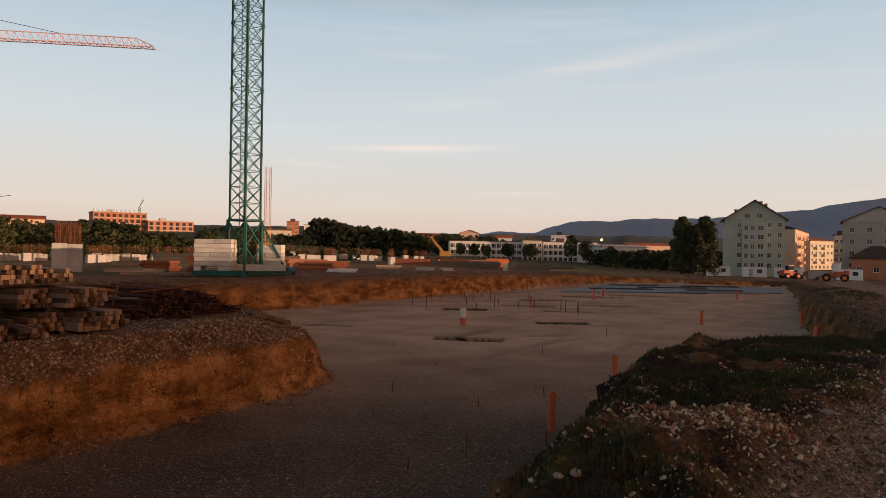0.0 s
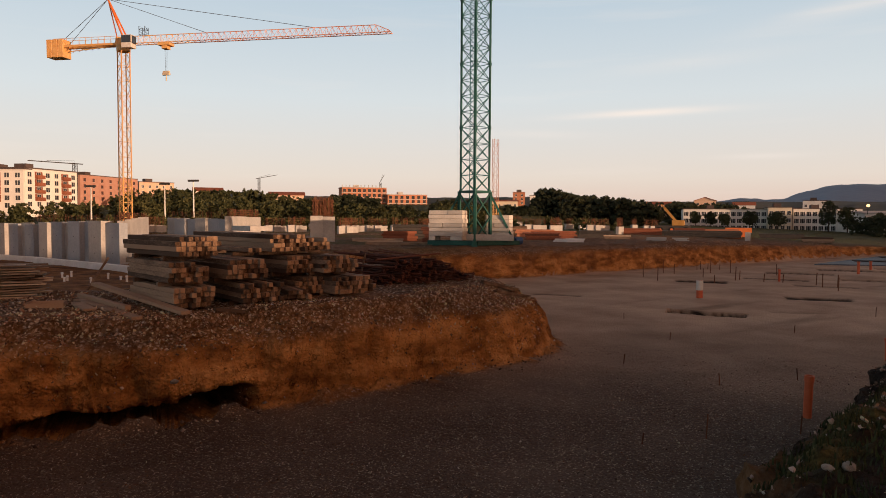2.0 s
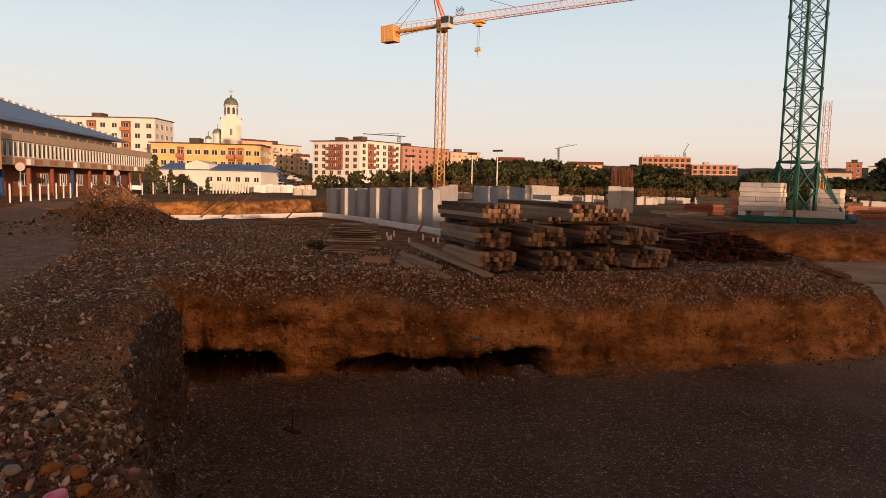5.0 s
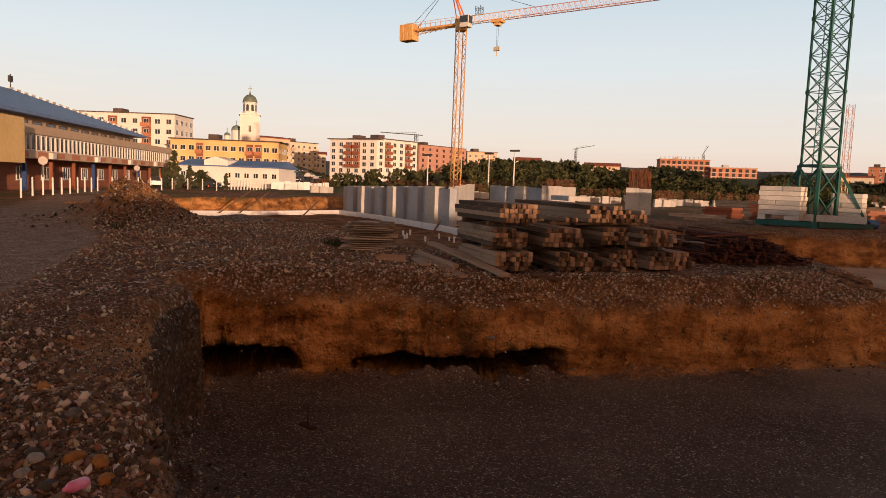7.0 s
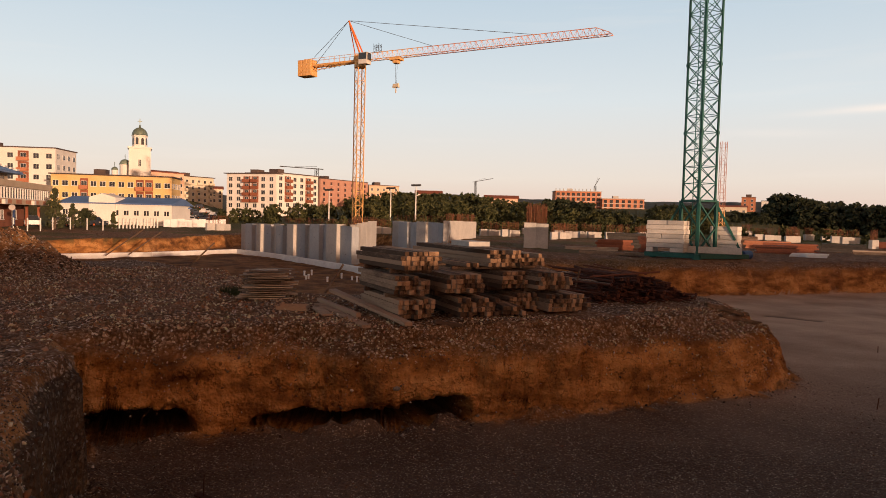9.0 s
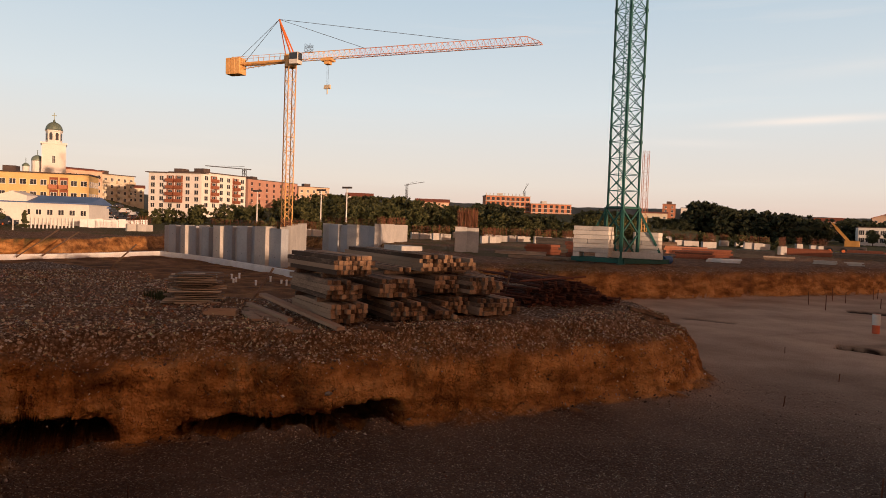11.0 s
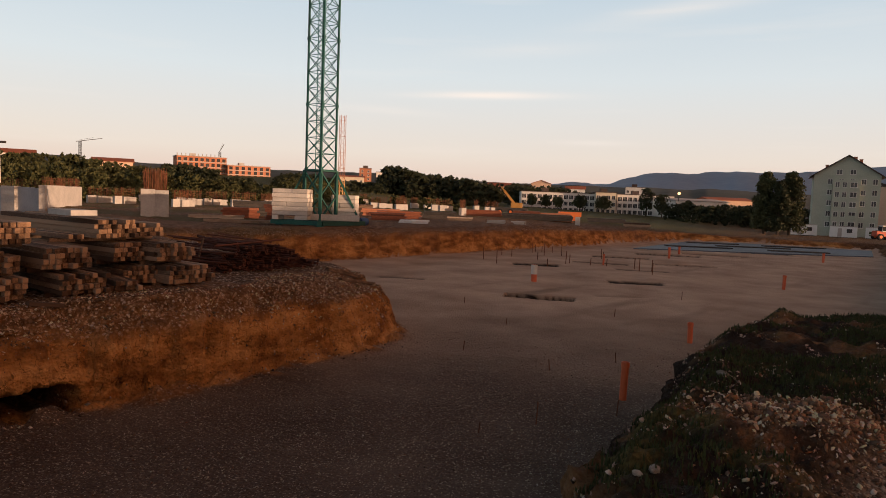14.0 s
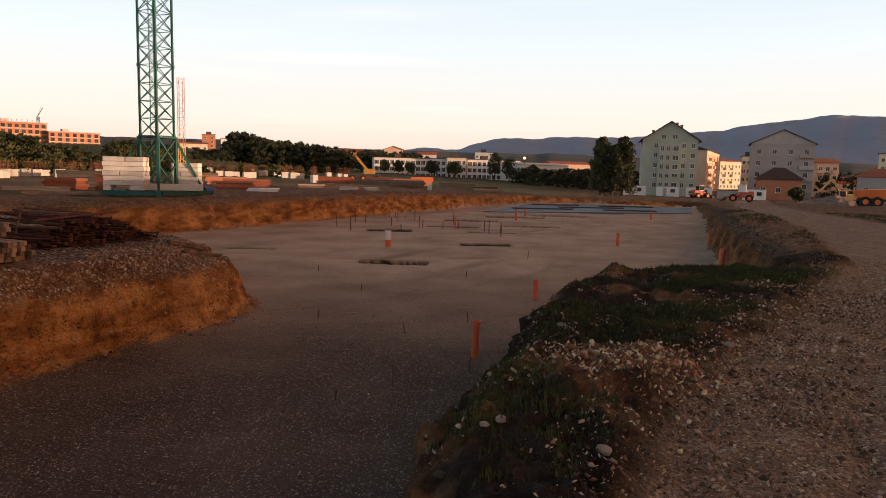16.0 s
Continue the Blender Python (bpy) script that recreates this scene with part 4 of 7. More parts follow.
building("apartment_block", polar(50.4, 236.5), polar(47.1, 252), 14, 3.5, 16.0, 5, 6, WHITE_WALL, "white apartment block with stacked brown balconies", "apartments",
         balconies=grid(range(1, 5), (1, 4)), win=(1.6, 1.5), roofmat=DARK_ROOF, overhang=0.5, sides=("right",), rail=DARK_BRICK)
building("apartment_block", polar(46.9, 300), polar(43.0, 326), 16, 7.0, 18.0, 4, 7, PINK_BRICK, "pinkish hollow-brick block still without render", "apartments", frame_mat=DARK_BRICK, roofmat=DARK_ROOF, overhang=0.1)
building("apartment_block", polar(42.9, 330), polar(40.4, 335), 14, 8.0, 17.2, 3, 5, PEACH_WALL, "peach apartment block behind the trees", "apartments", roofmat=DARK_ROOF, overhang=0.2)
building("apartment_block", polar(57.2, 330), polar(54.6, 330), 12, 6.0, 13.0, 3, 6, CREAM_WALL, "cream row of flats up the street", "apartments", roofmat=RED_ROOF, roof="gable", rise=1.5)


def church():
    c = polar(60.68, 280)
    z0 = 4.5
    root = thing("church", Matrix.Translation((c.x, c.y, z0)) @ Matrix.Rotation(radians(60.7), 4, "Z"), "cream church with a domed bell tower and a cross", "church")
    t = part("bell_tower", Mesher().box(-3.7, 3.7, -3.3, 3.7, -2, 21.0).box(-4.1, 4.1, -3.7, 4.1, 20.6, 21.2).box(-3.85, 3.85, -3.45, 3.85, 10.2, 10.6), WHITE_WALL, root)
    d = part("drum", Mesher().lathe([(2.6, 21.2), (2.6, 25.2), (2.85, 25.3), (2.85, 25.7)], n=8), WHITE_WALL, root)
    for k in range(8):
        a = radians(45 * k + 22.5)
        part("arched_opening", Mesher().box(-0.5, 0.5, -0.06, 0.06, 0, 2.2).box(-0.35, 0.35, -0.05, 0.05, 2.2, 2.55), GLASS, d,
             m=Matrix.Translation((-math.sin(a) * 2.42, math.cos(a) * 2.42, 22.2)) @ Matrix.Rotation(a, 4, "Z"))
    part("dome", Mesher().lathe([(2.9, 25.7)] + [(2.75 * math.cos(radians(k * 9)), 25.7 + 3.0 * math.sin(radians(k * 9))) for k in range(0, 10)] + [(0.35, 28.9), (0.3, 29.5)], n=20), COPPER, root, "green copper dome", smooth=True)
    part("cross", Mesher().box(-0.12, 0.12, -0.12, 0.12, 29.5, 32.0).box(-0.8, 0.8, -0.1, 0.1, 30.9, 31.15), COPPER, root)
    for z in (6.0, 14.0):
        window(t, Matrix.Translation((0, -3.33, z)), 1.0, 2.6, FRAME_WHITE, 1)
    n = Mesher().box(-9.5, -3.4, -2.5, 12, -2, 8.2).lathe([(1.9, 8.2), (1.9, 14.6), (2.1, 14.8)], (-5.0, 3, 0), 16).lathe([(1.1, 8.2), (1.1, 12.4)], (-8.4, -1, 0), 12)
    part("nave", n, WHITE_WALL, root)
    for cx, cy, r, z in ((-5.0, 3, 2.0, 14.8), (-8.4, -1, 1.2, 12.4)):
        part("dome", Mesher().lathe([(r * math.cos(radians(k * 10)), z + r * math.sin(radians(k * 10))) for k in range(0, 9)] + [(0.1, z + r * 1.0), (0.1, z + r + 1.8)], (cx, cy, 0), 16), COPPER, root, "small green copper dome", smooth=True)


church()

# low white hall with a blue roof, behind a picket fence
lw = building("low_hall", polar(66.0, 126), polar(58.4, 119), 9, -0.2, 3.05, 1, 11, WHITE_WALL, "low white hall with a blue sheet roof", "hall", roof="gable", rise=1.25, roofmat=BLUE_ROOF, win=(0.9, 0.9), base=0.9, top=0.3, overhang=0.35)
part("gable_front", Mesher().add([(4.6, -0.25, 0), (8.8, -0.25, 0), (8.8, -0.25, 4.3), (6.7, -0.25, 4.95), (4.6, -0.25, 4.3), (4.6, 4.2, 0), (8.8, 4.2, 0), (8.8, 4.2, 4.3), (6.7, 4.2, 4.95), (4.6, 4.2, 4.3)],
     [(0, 1, 2, 3, 4), (9, 8, 7, 6, 5), (0, 5, 6, 1), (1, 6, 7, 2), (2, 7, 8, 3), (3, 8, 9, 4), (4, 9, 5, 0)]), WHITE_WALL, lw)
building("garage", polar(58.3, 126), polar(57.2, 127), 5, -0.2, 2.6, 1, 2, GREY_WALL, "small grey annexe with a blue roof", "annexe", roof="gable", rise=0.8, roofmat=BLUE_ROOF, base=0.6)


def school():
    p1, p2 = polar(83.0, 51), polar(66.5, 109)
    d = (p2 - p1).to_2d()
    W = d.length
    root = thing("school", Matrix.Translation((p1.x, p1.y, -0.3)) @ Matrix.Rotation(math.atan2(d.y, d.x), 4, "Z"), "two-storey school with red-brick ground floor and blue sheet roof", "school")
    part("ground_floor", Mesher().box(0, W - 3, 2.6, 22, -1, 2.75), DARK_BRICK, root, "dark red brick ground floor")
    up = part("upper_floor", Mesher().box(0, W, 0, 23, 2.75, 3.35).box(0, W, 0.22, 23, 3.35, 4.75).box(0, W, 0, 23, 4.75, 5.5), BEIGE_BAND, root, "beige concrete band with a strip of windows")
    n = 62
    for k in range(n):
        c = 1.0 + (W - 2) * (k + 0.5) / n
        window(up, Matrix.Translation((c, 0.19, 3.4)), (W - 2) / n * 0.74, 1.3, FRAME_WHITE, 0)
    for k in range(16):
        c = 2.0 + (W - 4) * (k + 0.5) / 16
        part("brick_panel", Mesher().box(c - 1.0, c + 1.0, -0.02, 0.05, 2.84, 3.28), BRICK_WALL, up)
        if k % 3 == 1:
            part("air_conditioner", Mesher().box(c + 1.2, c + 2.0, -0.36, -0.003, 2.75, 3.3), WHITE_STEEL, root, bevel=0.03)
    for k in range(11):
        c = 3 + (W - 8) * (k + 0.5) / 11
        window(root, Matrix.Translation((c, 2.57, 0.9)), 1.7, 1.2, FRAME_WHITE, 2)
    for k in range(12):
        c = 1.5 + (W - 4) * k / 11
        part("column", Mesher().box(c - 0.14, c + 0.14, 0.9, 1.2, -0.6, 2.747), BLUE_PAINT if k % 3 == 0 else DARK_BRICK, root, bevel=0.02)
    part("clerestory", Mesher().box(0, W - 5, 4, 21, 5.5, 6.7), BEIGE_BAND, root)
    for k in range(18):
        c = 1 + (W - 7) * (k + 0.5) / 18
        window(root, Matrix.Translation((c, 3.98, 5.62)), 2.1, 0.75, FRAME_DARK, 0)
    r = Mesher()
    x1 = W - 3.5
    r.add([(-3, 2.6, 6.7), (x1, 2.6, 6.7), (x1, 24, 6.7), (-3, 24, 6.7), (-3, 2.6, 7.0), (x1, 2.6, 7.0), (x1, 24, 7.0), (-3, 24, 7.0), (14, 13, 10.9), (42, 13, 10.9)],
          [(3, 2, 1, 0), (0, 1, 5, 4), (1, 2, 6, 5), (2, 3, 7, 6), (3, 0, 4, 7), (4, 5, 9, 8), (5, 6, 9), (6, 7, 8, 9), (7, 4, 8)])
    rf = part("roof", r, BLUE_ROOF, root, "blue sheet-metal hip roof")
    for k in range(22):
        t0 = k / 22
        a, b = Vector((42, 13, 10.9)).lerp(Vector((x1, 2.6, 7.0)), t0), Vector((42, 13, 10.9)).lerp(Vector((x1, 2.6, 7.0)), t0 + 0.03)
        part("snow_guard", Mesher().box(a.x - 0.5, a.x + 0.5, a.y - 0.1, a.y + 0.1, a.z, a.z + 0.22), WHITE_STEEL, rf)
    part("antenna", Mesher().tube((42, 13, 10.8), (42, 13, 12.6), 0.06, 6).box(41.6, 42.4, 12.9, 13.1, 11.7, 12.4), DARK, rf)
    part("annexe", Mesher().box(-8, 10.4, -2.0, -0.003, 2.3, 5.6), YELLOW_WALL, root, "yellow overhanging annexe")


school()

# middle distance: long white school building, white hall
building("office_building", polar(-0.6, 318), polar(-6.6, 322), 14, -3.4, 6.5, 3, 14, WHITE_WALL, "long white three-storey building with window bands", "offices", win=(1.9, 1.9), base=0.6, top=0.5, frame_mat=FRAME_WHITE, bars=2, overhang=0.3)
building("office_building", polar(-6.7, 316), polar(-8.3, 317), 18, -3.4, 7.2, 3, 4, CREAM_WALL, "cream stair block of the long building", "offices", win=(1.5, 1.8), base=0.6, top=0.6)
building("office_building", polar(-8.4, 320), polar(-12.8, 325), 14, -3.4, 6.6, 3, 11, WHITE_WALL, "white three-storey wing with dark window bands", "offices", win=(1.9, 1.9), base=0.6, top=0.5, bars=2, sides=("right",))
building("sports_hall", polar(-12.95, 300), polar(-16.8, 310), 25, -3.6, 4.6, 1, 5, WHITE_WALL, "white hall with a low roof", "hall", win=(2.4, 1.2), base=4.0, roof="gable", rise=1.2, roofmat=GREY_WALL, sides=())
building("office_building", polar(-15.4, 360), polar(-18.5, 370), 15, -4, 6.0, 2, 8, PEACH_WALL, "peach two-storey building in low sun", "offices", roofmat=RED_ROOF, roof="gable", rise=1.6)
building("house", polar(5.0, 300), polar(2.2, 300), 10, -1, 4.6, 1, 3, GREY_WALL, "small grey house among trees", "house", roofmat=GREY_WALL, overhang=0.2)
building("house", polar(2.2, 420), polar(0.2, 420), 10, 5.0, 10.5, 2, 4, PEACH_WALL, "house with a red roof on the hill", "house", roof="gable", roofmat=RED_ROOF, rise=2.2, group="hill houses")
building("house", polar(-1.4, 430), polar(-3.0, 430), 12, 4.0, 13.2, 3, 3, PEACH_WALL, "tall peach house on the hill", "house", roof="gable_front", roofmat=RED_ROOF, rise=2.0, group="hill houses")
building("house", polar(-4.2, 480), polar(-5.8, 480), 10, 6.0, 11.5, 1, 3, WHITE_WALL, "white house with a red roof on the hill", "house", roof="gable", roofmat=RED_ROOF, rise=2.2, group="hill houses")
building("house", polar(-9.0, 400), polar(-10.6, 400), 12, 0, 12.0, 3, 4, WHITE_WALL, "white block on the hill behind", "house", roofmat=DARK_ROOF, overhang=0.1)
building("house", polar(33.2, 300), polar(30.4, 300), 10, 8.0, 11.4, 1, 4, PEACH_WALL, "house with a wide red roof on the hill", "house", roof="gable", roofmat=RED_ROOF, rise=1.6, group="hill houses")
building("house", polar(39.0, 330), polar(36.8, 330), 10, 10.0, 13.6, 1, 3, WHITE_WALL, "white house with a red roof on the hill", "house", roof="gable", roofmat=RED_ROOF, rise=2.0, group="hill houses")
building("house", polar(13.0, 430), polar(12.0, 430), 10, 10.0, 18.5, 3, 2, BRICK_WALL, "narrow unrendered brick house", "house", roofmat=DARK_ROOF, overhang=0.1)
building("house", polar(11.6, 400), polar(10.2, 400), 10, 8.0, 15.5, 2, 3, WHITE_WALL, "white house with a flat roof", "house", roofmat=DARK_ROOF, overhang=0.2)
building("house", polar(14.8, 380), polar(12.6, 380), 10, 7.0, 11.6, 1, 5, CREAM_WALL, "low cream house among trees", "house", roofmat=RED_ROOF, roof="gable", rise=1.0)

# unfinished brick building on the hill
for a1, a2, z1, fl, nb in ((27.3, 23.6, 19.6, 4, 9), (23.5, 20.2, 15.6, 3, 7)):
    b = building("unfinished_building", polar(a1, 400), polar(a2, 404), 16, 8.0, z1, fl, nb, BRICK_WALL, "unfinished red-brick building with open window holes", "building site", frame_mat=BRICK_WALL, win=(1.9, 1.9), base=0.2, top=0.2, roofmat=CONCRETE, overhang=0.4, bars=0)
    W = (polar(a1, 400) - polar(a2, 404)).length
    for k in range(int(W / 2.2)):
        part("column_stub", Mesher().box(k * 2.2, k * 2.2 + 0.4, 0.2, 0.6, z1 - 8 + 0.3, z1 - 8 + (1.6 if a1 > 24 else 0.5)), CONCRETE, b)
    for f in range(fl):
        part("floor_slab", Mesher().box(-0.2, W + 0.2, -0.25, 0.0, 0.2 + f * (z1 - 8.4) / fl - 0.15, 0.2 + f * (z1 - 8.4) / fl + 0.15), CONCRETE, b)

# right of the site
gb = building("apartment_block", polar(-22.5, 200), polar(-26.7, 201), 13, -3.8, 11.6, 5, 6, GREEN_WALL, "pale green gabled apartment block with brown roof", "apartments", roof="gable_front", rise=4.9, roofmat=DARK_ROOF,
              win=(1.1, 1.35), sides=("right",), base=1.6, top=0.2, balconies=grid(range(0, 2), (3,)), skip=grid(range(0, 5), (0,)), chimneys=((9.2, 4, 4.8), (10.6, 6, 4.3), (3.0, 6, 2.8)), overhang=0.9)
part("bay", Mesher().box(4.3, 10.3, -0.9, -0.003, 1.4, 14.2), GREEN_WALL, gb)
for f in range(5):
    for c in (5.3, 6.9, 8.9):
        window(gb, Matrix.Translation((c, -0.93, 2.3 + f * 2.5)), 1.0 if c < 8 else 1.5, 1.35, FRAME_WHITE, 1)
for c in (5.6, 8.6):
    window(gb, Matrix.Translation((c, -0.05, 15.6)), 1.3, 1.2, FRAME_WHITE, 1)
building("apartment_block", polar(-30.5, 216), polar(-34.8, 217), 14, -4.0, 11.5, 4, 4, GREY_WALL, "grey gabled house with dark roof", "apartments", roof="gable_front", rise=3.8, roofmat=DARK_ROOF, win=(1.2, 1.35), base=2.0, overhang=0.6,
         sides=("right",), balconies=grid((0, 1, 2, 3), (3,)), chimneys=((9, 6, 2.6),))
building("house", polar(-31.0, 200), polar(-34.1, 200), 9, -4.0, 1.4, 1, 3, BRICK_WALL, "low house with a dark red hip roof", "house", roof="hip", rise=3.2, roofmat=DARK_ROOF, overhang=0.6)
building("apartment_block", polar(-27.4, 250), polar(-28.3, 300), 12, -4.5, 10.6, 5, 8, PEACH_WALL, "peach apartment row with balconies facing the street", "apartments", balconies=grid(range(1, 5), (1, 3, 5)), roof="gable", rise=2.0, roofmat=DARK_ROOF)
building("apartment_block", polar(-28.4, 330), polar(-29.9, 345), 14, -5, 8.5, 4, 6, CREAM_WALL, "cream apartment row in low sun", "apartments", balconies=grid(range(1, 4), (1, 3)), roof="gable", rise=1.6, roofmat=RED_ROOF)
building("apartment_block", polar(-29.9, 300), polar(-30.6, 300), 14, -5, 10.0, 4, 2, CREAM_WALL, "cream corner block with dark roof", "apartments", balconies=grid(range(1, 4), (0, 1)), roofmat=DARK_ROOF)
building("apartment_block", polar(-35.0, 250), polar(-36.4, 252), 14, -5, 7.0, 4, 3, PEACH_WALL, "peach block behind the houses", "apartments", balconies=grid(range(1, 4), (0, 2)), roof="gable", rise=1.6, roofmat=RED_ROOF)
building("apartment_block", polar(-38.8, 300), polar(-42.0, 300), 14, -5, 11.5, 5, 6, CREAM_WALL, "cream block of flats far off", "apartments", balconies=grid(range(1, 4), (1, 3)), roofmat=DARK_ROOF)
building("warehouse", polar(-37.6, 210), polar(-42.5, 200), 14, -4, 2.6, 1, 4, GREY_WALL, "low warehouse with a brown roof", "warehouse", roof="gable", rise=2.4, roofmat=RED_ROOF)
building("house", polar(-36.4, 260), polar(-38.5, 260), 9, -4.5, 0.5, 1, 3, CREAM_WALL, "small cream house with a red roof", "house", roof="gable", rise=2.2, roofmat=RED_ROOF)

# ---- cranes ----
def lattice(m, lo, hi, half, step, leg, brace, frame_m, cross=True):
    """Four legs with braced faces between two heights, into the Mesher m."""
    c = [Vector((sx * half, sy * half, 0)) for sx, sy in ((-1, -1), (1, -1), (1, 1), (-1, 1))]
    for p in c:
        m.bar(frame_m @ (p + Vector((0, 0, lo))), frame_m @ (p + Vector((0, 0, hi))), leg)
    n = max(1, round((hi - lo) / step))
    for k in range(n):
        z0, z1 = lo + (hi - lo) * k / n, lo + (hi - lo) * (k + 1) / n
        for a, b in ((0, 1), (1, 2), (2, 3), (3, 0)):
            pa, pb = (c[a], c[b]) if k % 2 or cross else (c[b], c[a])
            m.bar(frame_m @ (pa + Vector((0, 0, z0))), frame_m @ (pb + Vector((0, 0, z1))), brace)
            if cross:
                m.bar(frame_m @ (pb + Vector((0, 0, z0))), frame_m @ (pa + Vector((0, 0, z1))), brace)
            if not k % 2:
                m.bar(frame_m @ (pa + Vector((0, 0, z0))), frame_m @ (pb + Vector((0, 0, z0))), brace)
    return m


LATTICE = {}


def lattice_parts(root, lo, hi, half, step, leg, brace, key):
    """The same frame with each leg and brace a part; alike sections share their meshes."""
    if key not in LATTICE:
        made = []
        c = [Vector((sx * half, sy * half, 0)) for sx, sy in ((-1, -1), (1, -1), (1, 1), (-1, 1))]
        for p in c:
            made.append(("leg", Mesher().bar(p, p + Vector((0, 0, hi - lo)), leg).data("leg", GREEN_STEEL)))
        n = max(1, round((hi - lo) / step))
        for k in range(n):
            z0, z1 = Vector((0, 0, (hi - lo) * k / n)), Vector((0, 0, (hi - lo) * (k + 1) / n))
            for a, b in ((0, 1), (1, 2), (2, 3), (3, 0)):
                made.append(("brace", Mesher().bar(c[a] + z0, c[b] + z1, brace).data("brace", GREEN_STEEL)))
                made.append(("brace", Mesher().bar(c[b] + z0, c[a] + z1, brace).data("brace", GREEN_STEEL)))
                if key != "base" or not k % 2:
                    made.append(("rail", Mesher().bar(c[a] + z0, c[b] + z0, brace).data("rail", GREEN_STEEL)))
        LATTICE[key] = made
    for nm, me in LATTICE[key]:
        part(nm, me, GREEN_STEEL, root, m=Matrix.Translation((0, 0, lo)))


def green_crane():
    c = polar(16.28, 50)
    z0 = gz(c.x, c.y)
    root = thing("tower_crane_mast", Matrix.Translation((c.x, c.y, z0)) @ Matrix.Rotation(radians(16.28 + 45), 4, "Z"), "green steel tower crane mast on a ballasted cross base", "tower crane")
    top, h = 31.0, 0.735
    zb = 3.95
    k = zb
    while k < top:
        n = min(k + 4.6, top)
        s = part("mast_section", Mesher().box(-h - 0.09, -h + 0.09, -h - 0.09, -h + 0.09, k - 0.1, k + 0.1), GREEN_STEEL, root)
        for sx, sy in ((1, 1), (-1, 1), (1, -1)):
            part("joint_plate", Mesher().box(sx * h - 0.09, sx * h + 0.09, sy * h - 0.09, sy * h + 0.09, k - 0.1, k + 0.1), GREEN_STEEL, s)
        lattice_parts(s, k + 0.02, n - 0.02, h, 1.15, 0.115, 0.042, round(n - k, 2))
        k = n
    # ladder inside
    la = Mesher().bar((-0.2, 0.35, 0.5), (-0.2, 0.35, top), 0.04).bar((0.2, 0.35, 0.5), (0.2, 0.35, top), 0.04)
    for r in range(int(top / 0.33)):
        la.bar((-0.2, 0.35, 0.6 + r * 0.33), (0.2, 0.35, 0.6 + r * 0.33), 0.03)
    part("ladder", la, GREEN_STEEL, root)
    g = 0.80
    bs = part("base_section", Mesher().box(-g - 0.1, g + 0.1, -g - 0.1, g + 0.1, zb - 0.12, zb - 0.02), GREEN_STEEL, root)
    lattice_parts(bs, 0.35, zb - 0.12, g, 1.75, 0.19, 0.09, "base")
    for k in range(4):
        turn = Matrix.Rotation(radians(45 + 90 * k), 4, "Z")
        part("base_beam", Mesher().box(0.3, 3.0, -0.17, 0.17, 0.06, 0.36, turn), GREEN_STEEL, root)
        part("foot", Mesher().box(2.6, 3.1, -0.3, 0.3, -0.15, 0.06, turn, 0.03).tube(turn @ Vector((2.85, 0, 0.0)), turn @ Vector((2.85, 0, 0.55)), 0.09, 8), GREEN_STEEL, root)
        part("strut", Mesher().bar(turn @ Vector((g * 1.41, 0, zb - 0.2)), turn @ Vector((2.85, 0, 0.4)), 0.15), GREEN_STEEL, root)
    # ballast: a tall stack in front of the mast, a lower one behind it, on the square ground frame
    face = Matrix.Rotation(radians(-45), 4, "Z")
    rb = random.Random(31)
    for x0, x1, y0, y1, zb0, rows, yaw, gap in ((-3.15, -0.62, -1.9, -0.55, 0.40, 7, -14, True), (0.95, 2.75, 0.1, 1.5, 0.40, 6, -14, False)):
        at = face @ Matrix.Translation(((x0 + x1) / 2, (y0 + y1) / 2, zb0)) @ Matrix.Rotation(radians(yaw), 4, "Z")
        hx, hy = (x1 - x0) / 2, (y1 - y0) / 2
        for r in range(rows):
            cuts = (-hx, hx) if r % 3 else (-hx, rb.uniform(-0.3, 0.3), hx)
            for xa, xb in zip(cuts, cuts[1:]):
                if gap and r == 0:
                    xa = hx - 0.9
                    if xb < xa:
                        continue
                j = rb.uniform(-0.035, 0.035)
                part("ballast_block", Mesher().box(xa + 0.01 + j, xb - 0.01 + j, -hy + j, hy + j, r * 0.305, r * 0.305 + 0.292, at), BALLAST, root, "pale weathered concrete block", bevel=0.025)
        if gap:
            part("ballast_foot", Mesher().box(-hx, -hx + 0.45, -hy + 0.05, hy - 0.05, 0.0, 0.3, at), BALLAST, root)
    part("ballast_block", Mesher().box(-0.55, 2.9, -1.3, -0.8, 0.38, 0.82, face @ Matrix.Rotation(radians(-6), 4, "Z")), BALLAST, root, bevel=0.025)
    for p, q in (((-3.3, -1.1), (0.15, -2.75)), ((0.15, -2.75), (3.2, -0.1)), ((3.2, -0.1), (0.0, 2.6)), ((0.0, 2.6), (-3.3, -1.1))):
        part("ground_beam", Mesher().bar(face @ Vector((*p, 0.22)), face @ Vector((*q, 0.22)), 0.26, 0.3), GREEN_STEEL, root)

green_crane()


def thin_mast():
    c = polar(14.52, 96)
    z0 = gz(c.x, c.y)
    root = thing("hoist_mast", Matrix.Translation((c.x, c.y, z0)) @ Matrix.Rotation(radians(14.5 + 20), 4, "Z"), "slim orange lattice hoist mast", "mast")
    for k in range(6):
        part("mast_section", lattice(Mesher(), k * 2.2 + 0.02, k * 2.2 + 2.18, 0.34, 0.73, 0.05, 0.022, Matrix.Identity(4), cross=False), YELLOW_STEEL if k < 2 else MAST_RED, root)


thin_mast()


